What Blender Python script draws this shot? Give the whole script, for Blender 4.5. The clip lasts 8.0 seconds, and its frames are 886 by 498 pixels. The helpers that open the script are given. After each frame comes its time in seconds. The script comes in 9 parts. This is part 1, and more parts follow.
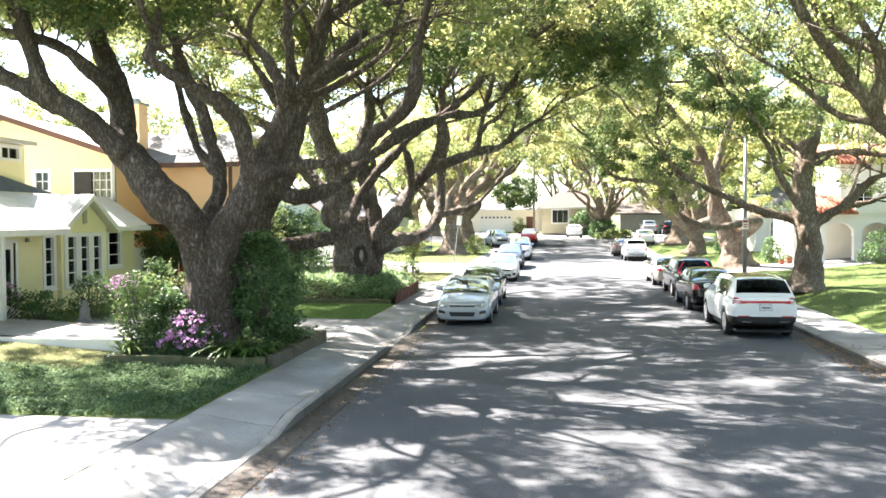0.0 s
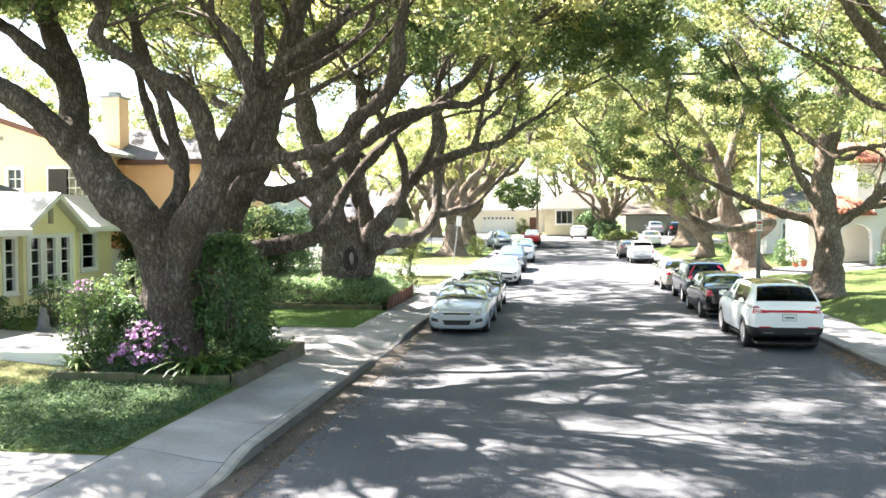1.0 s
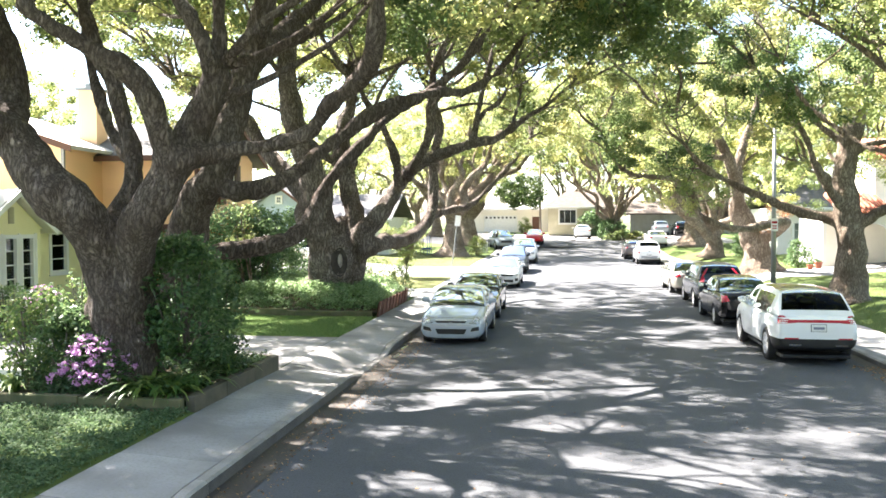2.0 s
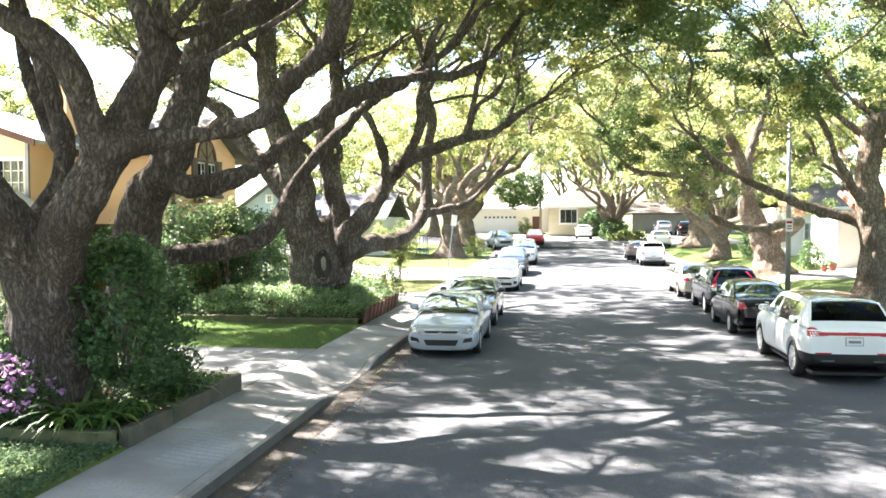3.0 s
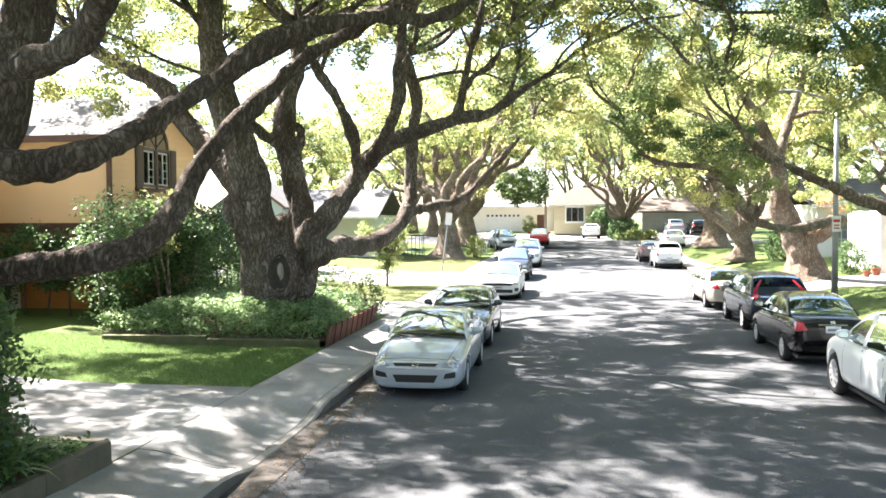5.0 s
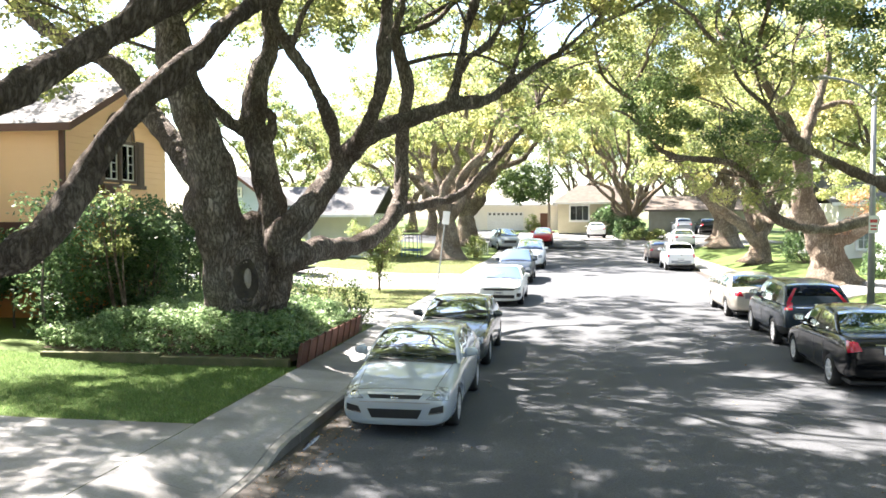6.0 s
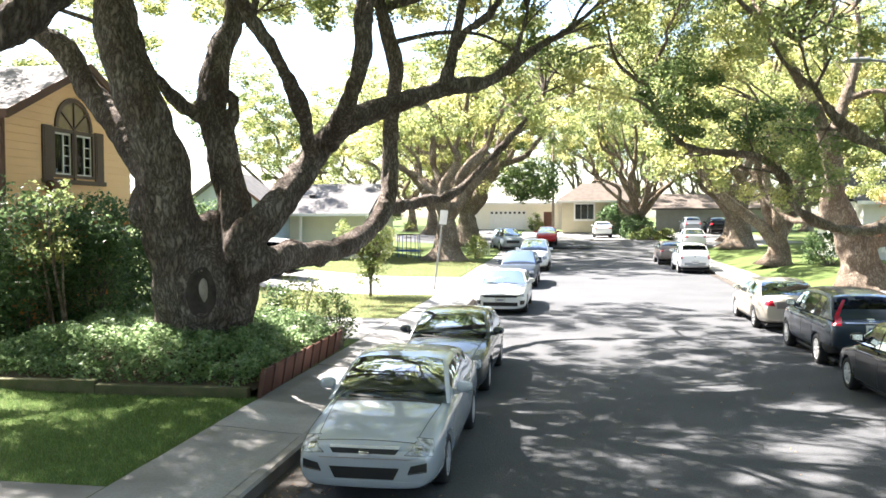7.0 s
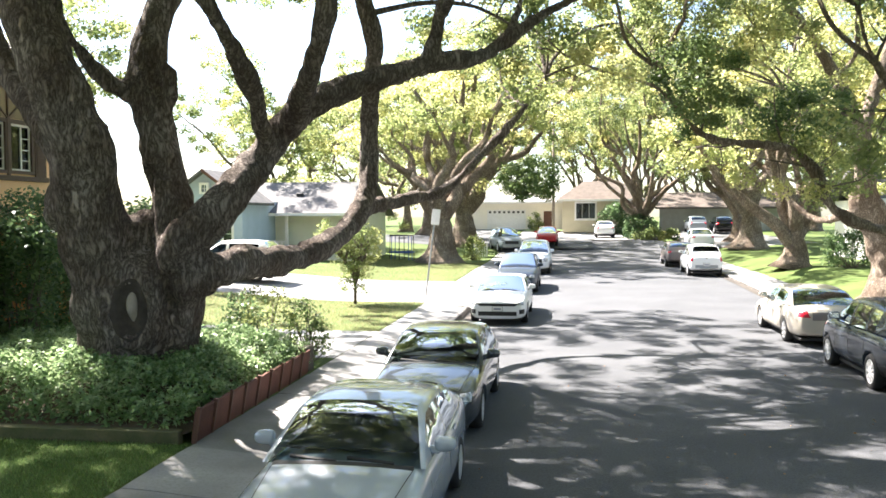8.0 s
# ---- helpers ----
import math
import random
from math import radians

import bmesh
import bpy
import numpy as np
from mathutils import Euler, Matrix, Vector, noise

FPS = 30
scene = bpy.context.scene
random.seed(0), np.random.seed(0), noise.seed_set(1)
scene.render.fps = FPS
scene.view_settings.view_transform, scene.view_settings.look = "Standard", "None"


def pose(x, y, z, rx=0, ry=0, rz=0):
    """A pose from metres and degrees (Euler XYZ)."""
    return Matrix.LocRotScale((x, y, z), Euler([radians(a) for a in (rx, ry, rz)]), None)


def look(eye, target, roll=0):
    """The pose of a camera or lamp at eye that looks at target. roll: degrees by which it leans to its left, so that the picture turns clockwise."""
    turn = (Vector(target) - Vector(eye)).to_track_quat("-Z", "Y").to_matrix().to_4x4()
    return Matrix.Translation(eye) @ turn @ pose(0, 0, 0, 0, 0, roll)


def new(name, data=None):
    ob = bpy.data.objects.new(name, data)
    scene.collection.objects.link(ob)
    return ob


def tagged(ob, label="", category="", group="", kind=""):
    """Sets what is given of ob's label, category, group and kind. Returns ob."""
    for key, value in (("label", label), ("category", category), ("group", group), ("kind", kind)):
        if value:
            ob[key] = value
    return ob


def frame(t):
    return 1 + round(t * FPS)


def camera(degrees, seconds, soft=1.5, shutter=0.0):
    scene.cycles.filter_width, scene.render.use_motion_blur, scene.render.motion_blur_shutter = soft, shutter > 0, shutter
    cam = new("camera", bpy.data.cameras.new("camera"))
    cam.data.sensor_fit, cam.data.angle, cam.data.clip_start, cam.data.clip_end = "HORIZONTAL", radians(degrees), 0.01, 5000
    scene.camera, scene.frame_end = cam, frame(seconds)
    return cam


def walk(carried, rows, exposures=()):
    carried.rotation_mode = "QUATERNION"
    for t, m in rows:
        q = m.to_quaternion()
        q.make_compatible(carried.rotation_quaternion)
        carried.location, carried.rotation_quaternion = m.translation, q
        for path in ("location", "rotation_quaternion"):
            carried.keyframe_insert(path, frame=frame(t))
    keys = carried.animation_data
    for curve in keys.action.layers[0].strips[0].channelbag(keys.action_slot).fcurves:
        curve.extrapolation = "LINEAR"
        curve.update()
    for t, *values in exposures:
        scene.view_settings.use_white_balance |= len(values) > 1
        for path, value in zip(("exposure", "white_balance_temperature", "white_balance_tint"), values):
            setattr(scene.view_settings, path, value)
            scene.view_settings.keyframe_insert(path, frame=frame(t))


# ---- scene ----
from mathutils.bvhtree import BVHTree
cam = camera(56.5, 8.0, soft=1.6)
PATH = [
    (0, (-0.073, -4.617, 3.373), (-0.339, -2.636, 3.305), -0.3),
    (0.5, (-0.046, -3.582, 3.357), (-0.317, -1.601, 3.29), -0.3),
    (1, (-0.02, -2.58, 3.366), (-0.296, -0.601, 3.3), -0.2),
    (1.5, (-0.014, -1.582, 3.379), (-0.296, 0.397, 3.312), -0.2),
    (3, (-0.05, 1.581, 3.372), (-0.335, 3.56, 3.304), -0.2),
    (3.5, (-0.054, 2.656, 3.369), (-0.343, 4.633, 3.3), -0.1),
    (4, (-0.102, 3.815, 3.383), (-0.394, 5.792, 3.311), -0.1),
    (4.5, (-0.136, 5.062, 3.36), (-0.43, 7.039, 3.289), -0.2),
    (6, (-0.321, 9.138, 3.402), (-0.624, 11.114, 3.326), -0.1),
    (6.5, (-0.448, 10.563, 3.428), (-0.754, 12.538, 3.349), -0.1),
    (7, (-0.53, 12.001, 3.45), (-0.839, 13.975, 3.37), -0.1),
    (7.5, (-0.604, 13.433, 3.466), (-0.914, 15.407, 3.384), -0.2),
    (8, (-0.714, 14.902, 3.448), (-1.021, 16.877, 3.367), -0.2),
]
EXPOSURE = 3.26
walk(cam, [(t, look(eye, target, roll)) for t, eye, target, roll in PATH], exposures=[(0, EXPOSURE + 0.03), (3, EXPOSURE + 0.14), (4.5, EXPOSURE + 0.06), (6, EXPOSURE - 0.16), (8, EXPOSURE - 0.43)])

# ---- light ----
SUN_TO = Vector((-0.72, 0.42, 1.0)).normalized()
world = bpy.data.worlds.new("sky")
scene.world = world
world.use_nodes = True
wn = world.node_tree
sky = wn.nodes.new("ShaderNodeTexSky")
sky.sky_type = "NISHITA"
sky.sun_disc = False
sky.sun_elevation = math.asin(SUN_TO.z)
sky.sun_rotation = math.atan2(SUN_TO.x, SUN_TO.y)
sky.air_density, sky.dust_density, sky.ozone_density = 1.0, 1.4, 1.2
wn.links.new(sky.outputs[0], wn.nodes["Background"].inputs[0])
wn.nodes["Background"].inputs[1].default_value = 0.063
sun_data = bpy.data.lights.new("sun", "SUN")
sun_data.energy, sun_data.angle, sun_data.color = 5.0, radians(0.6), (1.0, 0.92, 0.855)
sun = new("sun", sun_data)
sun.matrix_world = look((0, 0, 60), Vector((0, 0, 60)) - SUN_TO)


# ---- helpers of this scene ----
def link_mesh(name, verts, faces, material, parent=None, smooth=False, label=""):
    me = bpy.data.meshes.new(name)
    me.from_pydata([tuple(v) for v in verts], [], faces)
    me.update()
    if smooth:
        me.polygons.foreach_set("use_smooth", [True] * len(me.polygons))
    ob = new(name, me)
    mats = material if isinstance(material, (list, tuple)) else [material]
    for m in mats:
        me.materials.append(m)
    if parent:
        ob.parent = parent
    if label:
        ob["label"] = label
    return ob


def part(name, bm, material, parent=None, label="", smooth=False):
    """Links a bmesh as one mesh object under a thing or a part."""
    me = bpy.data.meshes.new(name)
    bm.to_mesh(me)
    bm.free()
    if smooth:
        me.polygons.foreach_set("use_smooth", [True] * len(me.polygons))
    ob = new(name, me)
    me.materials.append(material)
    if parent:
        ob.parent = parent
    if label:
        ob["label"] = label
    return ob


def thing(name, label, category, m=None, group="", kind=""):
    e = new(name)
    e.empty_display_size = 0.2
    if m is not None:
        e.matrix_basis = m
    return tagged(e, label, category, group, kind)


def box(bm, x0, x1, y0, y1, z0, z1, m=None, bevel=0.0):
    vs = [bm.verts.new((x, y, z)) for z in (z0, z1) for y in (y0, y1) for x in (x0, x1)]
    fs = [bm.faces.new([vs[i] for i in f]) for f in ((0, 2, 3, 1), (4, 5, 7, 6), (0, 1, 5, 4), (2, 6, 7, 3), (0, 4, 6, 2), (1, 3, 7, 5))]
    if bevel > 0:
        es = list({e for f in fs for e in f.edges})
        r = bmesh.ops.bevel(bm, geom=es, offset=bevel, segments=1, affect="EDGES")
        vs = list({v for v in r["verts"]} | {v for v in vs if v.is_valid})
    if m is not None:
        bmesh.ops.transform(bm, matrix=m, verts=[v for v in vs if v.is_valid])
    return vs


def cyl(bm, p0, p1, r0, r1, seg=12, caps=True):
    p0, p1 = Vector(p0), Vector(p1)
    q = (p1 - p0).to_track_quat("Z", "Y")
    a = [q @ Vector((math.cos(2 * math.pi * i / seg), math.sin(2 * math.pi * i / seg), 0)) for i in range(seg)]
    lo = [bm.verts.new(p0 + v * r0) for v in a]
    hi = [bm.verts.new(p1 + v * r1) for v in a]
    for i in range(seg):
        bm.faces.new((lo[i], lo[(i + 1) % seg], hi[(i + 1) % seg], hi[i]))
    if caps:
        bm.faces.new(lo[::-1])
        bm.faces.new(hi)


def boxes(name, items, material, parent=None, label="", bevel=0.0):
    """Boxes, each one an object of its own."""
    for it in items:
        bm = bmesh.new()
        box(bm, *it, bevel=bevel)
        ob = part(name, bm, material, parent, label)
    return ob


def smooth01(a, b, v):
    v = min(1.0, max(0.0, (v - a) / (b - a)))
    return v * v * (3 - 2 * v)


def n3(x, y, z):
    return noise.noise(Vector((x, y, z)))


# ---- materials ----
def mat(name, c1, c2=None, scale=2.0, fine=40.0, rough=0.8, bump=0.25, metal=0.0, spec=0.4, c3=None, fine_mix=0.35, rand=0.0, stretch=(1, 1, 1), coat=0.0, dist=0.01):
    """Noise at two scales between colours, with bump; coordinates in metres."""
    m = bpy.data.materials.new(name)
    m.use_nodes = True
    nt = m.node_tree
    b = nt.nodes["Principled BSDF"]
    b.inputs["Roughness"].default_value = rough
    b.inputs["Metallic"].default_value = metal
    b.inputs["Specular IOR Level"].default_value = spec
    b.inputs["Coat Weight"].default_value = coat
    b.inputs["Coat Roughness"].default_value = 0.02
    c2 = c2 or tuple(v * 0.75 for v in c1)
    tc = nt.nodes.new("ShaderNodeTexCoord")
    mp = nt.nodes.new("ShaderNodeMapping")
    mp.inputs["Scale"].default_value = stretch
    nt.links.new(tc.outputs["Object"], mp.inputs[0])
    n1 = nt.nodes.new("ShaderNodeTexNoise")
    n1.inputs["Scale"].default_value, n1.inputs["Detail"].default_value = scale, 5
    n2 = nt.nodes.new("ShaderNodeTexNoise")
    n2.inputs["Scale"].default_value, n2.inputs["Detail"].default_value = fine, 3
    for n in (n1, n2):
        nt.links.new(mp.outputs[0], n.inputs["Vector"])
    rp = nt.nodes.new("ShaderNodeValToRGB")
    rp.color_ramp.elements[0].position, rp.color_ramp.elements[1].position = 0.32, 0.68
    rp.color_ramp.elements[0].color, rp.color_ramp.elements[1].color = (*c1, 1), (*c2, 1)
    nt.links.new(n1.outputs[0], rp.inputs[0])
    mx = nt.nodes.new("ShaderNodeMix")
    mx.data_type, mx.blend_type = "RGBA", "MIX"
    c3 = c3 or tuple(v * 0.6 for v in c1)
    fr = nt.nodes.new("ShaderNodeMapRange")
    fr.inputs["From Min"].default_value, fr.inputs["From Max"].default_value = 0.45, 0.75
    fr.inputs["To Max"].default_value = fine_mix
    nt.links.new(n2.outputs[0], fr.inputs[0])
    nt.links.new(fr.outputs[0], mx.inputs[0])
    nt.links.new(rp.outputs[0], mx.inputs[6])
    mx.inputs[7].default_value = (*c3, 1)
    col = mx.outputs[2]
    if rand > 0:
        oi = nt.nodes.new("ShaderNodeObjectInfo")
        rr = nt.nodes.new("ShaderNodeMapRange")
        rr.inputs["To Min"].default_value, rr.inputs["To Max"].default_value = 1 - rand, 1 + rand
        nt.links.new(oi.outputs["Random"], rr.inputs[0])
        hs = nt.nodes.new("ShaderNodeHueSaturation")
        nt.links.new(rr.outputs[0], hs.inputs["Value"])
        nt.links.new(col, hs.inputs["Color"])
        col = hs.outputs[0]
    nt.links.new(col, b.inputs["Base Color"])
    if bump > 0:
        bp = nt.nodes.new("ShaderNodeBump")
        bp.inputs["Strength"].default_value, bp.inputs["Distance"].default_value = bump, dist
        nt.links.new(n2.outputs[0], bp.inputs["Height"])
        nt.links.new(bp.outputs[0], b.inputs["Normal"])
    return m


def leaf_mat(name, cols, trans=0.45, rough=0.45, clump=0.0, scale=0.9):
    m = bpy.data.materials.new(name)
    m.use_nodes = True
    nt = m.node_tree
    b = nt.nodes["Principled BSDF"]
    b.inputs["Roughness"].default_value = rough
    b.inputs["Specular IOR Level"].default_value = 0.35
    g = nt.nodes.new("ShaderNodeNewGeometry")
    rp = nt.nodes.new("ShaderNodeValToRGB")
    el = rp.color_ramp.elements
    while len(el) < len(cols):
        el.new(0.5)
    for i, c in enumerate(cols):
        el[i].position, el[i].color = i / (len(cols) - 1), (*c, 1)
    src = g.outputs["Random Per Island"]
    if clump:
        tc = nt.nodes.new("ShaderNodeTexCoord")
        no = nt.nodes.new("ShaderNodeTexNoise")
        no.inputs["Scale"].default_value, no.inputs["Detail"].default_value = scale, 2
        nt.links.new(tc.outputs["Object"], no.inputs["Vector"])
        mr = nt.nodes.new("ShaderNodeMapRange")
        mr.inputs["From Min"].default_value, mr.inputs["From Max"].default_value = 0.38, 0.70
        nt.links.new(no.outputs[0], mr.inputs[0])
        mixv = nt.nodes.new("ShaderNodeMix")
        mixv.inputs[0].default_value = clump
        nt.links.new(src, mixv.inputs[2])
        nt.links.new(mr.outputs[0], mixv.inputs[3])
        src = mixv.outputs[0]
    nt.links.new(src, rp.inputs[0])
    nt.links.new(rp.outputs[0], b.inputs["Base Color"])
    tr = nt.nodes.new("ShaderNodeBsdfTranslucent")
    hs = nt.nodes.new("ShaderNodeHueSaturation")
    hs.inputs["Value"].default_value, hs.inputs["Saturation"].default_value, hs.inputs["Hue"].default_value = 2.8, 0.82, 0.480
    nt.links.new(rp.outputs[0], hs.inputs["Color"])
    nt.links.new(hs.outputs[0], tr.inputs["Color"])
    ms = nt.nodes.new("ShaderNodeMixShader")
    ms.inputs[0].default_value = trans
    nt.links.new(b.outputs[0], ms.inputs[1])
    nt.links.new(tr.outputs[0], ms.inputs[2])
    nt.links.new(ms.outputs[0], nt.nodes["Material Output"].inputs[0])
    return m


def bark_mat(name, c1, c2, dark):
    """Furrowed bark: long plates between dark cracks, with paler grey patches painted as highlights."""
    m = bpy.data.materials.new(name)
    m.use_nodes = True
    nt = m.node_tree
    b = nt.nodes["Principled BSDF"]
    b.inputs["Roughness"].default_value, b.inputs["Specular IOR Level"].default_value = 0.95, 0.15
    tc = nt.nodes.new("ShaderNodeTexCoord")
    wob = nt.nodes.new("ShaderNodeTexNoise")
    wob.inputs["Scale"].default_value, wob.inputs["Detail"].default_value = 2.2, 3
    nt.links.new(tc.outputs["Object"], wob.inputs["Vector"])
    add = nt.nodes.new("ShaderNodeVectorMath")
    add.operation = "MULTIPLY_ADD"
    nt.links.new(wob.outputs["Color"], add.inputs[0])
    add.inputs[1].default_value = (0.22, 0.22, 0.22)
    nt.links.new(tc.outputs["Object"], add.inputs[2])
    mp = nt.nodes.new("ShaderNodeMapping")
    mp.inputs["Scale"].default_value = (8.5, 8.5, 2.6)
    nt.links.new(add.outputs[0], mp.inputs[0])
    vo = nt.nodes.new("ShaderNodeTexNoise")
    vo.inputs["Scale"].default_value, vo.inputs["Detail"].default_value = 1.3, 7
    vo.inputs["Roughness"].default_value = 0.68
    nt.links.new(mp.outputs[0], vo.inputs["Vector"])
    mid = nt.nodes.new("ShaderNodeMath")
    mid.operation = "SUBTRACT"
    nt.links.new(vo.outputs[0], mid.inputs[0])
    mid.inputs[1].default_value = 0.5
    rid = nt.nodes.new("ShaderNodeMath")
    rid.operation = "ABSOLUTE"
    nt.links.new(mid.outputs[0], rid.inputs[0])
    fine = nt.nodes.new("ShaderNodeTexNoise")
    fine.inputs["Scale"].default_value, fine.inputs["Detail"].default_value = 3.5, 6
    nt.links.new(mp.outputs[0], fine.inputs["Vector"])
    crack = nt.nodes.new("ShaderNodeMapRange")
    crack.inputs["From Max"].default_value = 0.14
    nt.links.new(rid.outputs[0], crack.inputs[0])
    ht = nt.nodes.new("ShaderNodeMath")
    ht.operation = "MULTIPLY_ADD"
    nt.links.new(fine.outputs[0], ht.inputs[0])
    ht.inputs[1].default_value = 0.8
    nt.links.new(crack.outputs[0], ht.inputs[2])
    patch_noise = nt.nodes.new("ShaderNodeTexNoise")
    patch_noise.inputs["Scale"].default_value, patch_noise.inputs["Detail"].default_value = 1.3, 4
    nt.links.new(tc.outputs["Object"], patch_noise.inputs["Vector"])
    rp = nt.nodes.new("ShaderNodeValToRGB")
    rp.color_ramp.elements[0].position, rp.color_ramp.elements[1].position = 0.35, 0.68
    rp.color_ramp.elements[0].color, rp.color_ramp.elements[1].color = (*c1, 1), (*c2, 1)
    nt.links.new(patch_noise.outputs[0], rp.inputs[0])
    mx = nt.nodes.new("ShaderNodeMix")
    mx.data_type, mx.blend_type = "RGBA", "MIX"
    dk = nt.nodes.new("ShaderNodeMapRange")
    dk.inputs["From Min"].default_value, dk.inputs["From Max"].default_value = 0.25, 1.3
    nt.links.new(ht.outputs[0], dk.inputs[0])
    nt.links.new(dk.outputs[0], mx.inputs[0])
    mx.inputs[6].default_value = (*dark, 1)
    nt.links.new(rp.outputs[0], mx.inputs[7])
    nt.links.new(mx.outputs[2], b.inputs["Base Color"])
    bp = nt.nodes.new("ShaderNodeBump")
    bp.inputs["Strength"].default_value, bp.inputs["Distance"].default_value = 1.0, 0.065
    nt.links.new(ht.outputs[0], bp.inputs["Height"])
    nt.links.new(bp.outputs[0], b.inputs["Normal"])
    return m


def glass_mat(name, tint, ior=1.5):
    m = bpy.data.materials.new(name)
    m.use_nodes = True
    nt = m.node_tree
    nt.nodes.remove(nt.nodes["Principled BSDF"])
    t = nt.nodes.new("ShaderNodeBsdfTransparent")
    t.inputs[0].default_value = (*tint, 1)
    g = nt.nodes.new("ShaderNodeBsdfGlossy")
    g.inputs["Roughness"].default_value = 0.02
    g.inputs["Color"].default_value = (0.64, 0.72, 0.80, 1)
    f = nt.nodes.new("ShaderNodeFresnel")
    f.inputs["IOR"].default_value = ior
    ms = nt.nodes.new("ShaderNodeMixShader")
    nt.links.new(f.outputs[0], ms.inputs[0])
    nt.links.new(t.outputs[0], ms.inputs[1])
    nt.links.new(g.outputs[0], ms.inputs[2])
    nt.links.new(ms.outputs[0], nt.nodes["Material Output"].inputs[0])
    return m


def paint(name, c, metal=0.0, rough=0.3, coat=0.5):
    return mat(name, c, tuple(v * 0.93 for v in c), scale=1.5, fine=900, rough=rough + 0.15, bump=0.0, metal=metal, spec=0.15, coat=coat, fine_mix=0.08)


M_ASPHALT = mat("asphalt", (0.070, 0.074, 0.081), (0.093, 0.097, 0.105), scale=0.45, fine=34, rough=0.92, bump=0.8, c3=(0.046, 0.044, 0.044), spec=0.25, fine_mix=0.7)
M_CONCRETE = mat("concrete", (0.315, 0.312, 0.312), (0.175, 0.17, 0.166), scale=0.75, fine=26, rough=0.9, bump=0.5, fine_mix=0.5, c3=(0.17, 0.16, 0.15), rand=0.12, spec=0.3)
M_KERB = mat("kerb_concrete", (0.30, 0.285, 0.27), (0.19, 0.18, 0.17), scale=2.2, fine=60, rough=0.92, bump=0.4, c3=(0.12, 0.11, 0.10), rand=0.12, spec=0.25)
# kerb face: dirt stains, made darker still for its shaded side
M_KERB_FACE = mat("stained_shaded_kerb_face", (0.155, 0.142, 0.13), (0.085, 0.078, 0.072), scale=1.4, fine=45, rough=0.92, bump=0.5, c3=(0.06, 0.055, 0.05), rand=0.15, spec=0.25, fine_mix=0.6)
M_SOIL = mat("soil", (0.085, 0.065, 0.045), (0.13, 0.10, 0.07), scale=3, fine=30, rough=0.95, bump=0.6, spec=0.2)
M_LAWN = mat("lawn_soil", (0.058, 0.092, 0.022), (0.095, 0.13, 0.035), scale=0.9, fine=60, rough=0.9, bump=0.6, c3=(0.05, 0.06, 0.02), spec=0.2)
# bark by how trees are lit: darker for backlit ones, paler for sunlit ones
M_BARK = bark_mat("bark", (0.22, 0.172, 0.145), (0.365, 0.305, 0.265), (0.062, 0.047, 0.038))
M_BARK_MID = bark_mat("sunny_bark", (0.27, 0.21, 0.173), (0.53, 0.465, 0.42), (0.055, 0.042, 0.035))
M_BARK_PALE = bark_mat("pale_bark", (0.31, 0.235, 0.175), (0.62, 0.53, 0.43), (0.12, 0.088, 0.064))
M_TWIG = mat("twig_bark", (0.10, 0.082, 0.068), (0.16, 0.135, 0.115), scale=4, fine=30, rough=0.9, bump=0.3, spec=0.2)
M_LEAF = leaf_mat("camphor_leaves", [(0.036, 0.064, 0.016), (0.084, 0.117, 0.030), (0.170, 0.187, 0.052), (0.325, 0.31, 0.10)], trans=0.64, clump=0.74, scale=0.42)
M_LEAF_FRESH = leaf_mat("fresh_camphor_leaves", [(0.058, 0.094, 0.026), (0.125, 0.158, 0.044), (0.238, 0.245, 0.08), (0.39, 0.36, 0.15)], trans=0.68, clump=0.7, scale=0.3)
# darker copy of the crown leaves, with canopy shade in its colour
M_LEAF_SHADED = leaf_mat("shaded_camphor_leaves", [(0.026, 0.054, 0.014), (0.045, 0.083, 0.021), (0.075, 0.12, 0.03), (0.13, 0.17, 0.046)], trans=0.5, clump=0.5, scale=0.6)
M_LEAF_DARK = leaf_mat("dark_leaves", [(0.026, 0.06, 0.019), (0.045, 0.095, 0.03), (0.085, 0.145, 0.05)], trans=0.4, rough=0.4)
M_IVY = leaf_mat("groundcover_leaves", [(0.022, 0.052, 0.018), (0.035, 0.075, 0.026), (0.06, 0.11, 0.042), (0.09, 0.14, 0.065)], trans=0.3, rough=0.75)
M_GRASS = leaf_mat("grass_blades", [(0.042, 0.10, 0.02), (0.07, 0.142, 0.03), (0.11, 0.175, 0.044)], trans=0.35, rough=0.6)
# yellower, lighter copy of the grass, with sunlight put into its colour
M_GRASS_SUN = leaf_mat("sunlit_grass_blades", [(0.06, 0.098, 0.026), (0.10, 0.138, 0.04), (0.16, 0.18, 0.065)], trans=0.35, rough=0.6)
M_DRYGRASS = leaf_mat("thin_dry_grass", [(0.10, 0.12, 0.04), (0.17, 0.165, 0.07), (0.27, 0.235, 0.12)], trans=0.3, rough=0.7)
M_PINK = leaf_mat("pink_petals", [(0.30, 0.12, 0.27), (0.42, 0.21, 0.39), (0.56, 0.36, 0.52)], trans=0.4, rough=0.6)
M_STRAP = leaf_mat("strap_leaves", [(0.035, 0.08, 0.018), (0.06, 0.12, 0.024), (0.15, 0.20, 0.045)], trans=0.3)
M_MOUND = leaf_mat("mound_leaves", [(0.05, 0.10, 0.034), (0.09, 0.165, 0.055), (0.155, 0.235, 0.10), (0.26, 0.33, 0.18)], trans=0.4, rough=0.38, clump=0.35, scale=1.6)
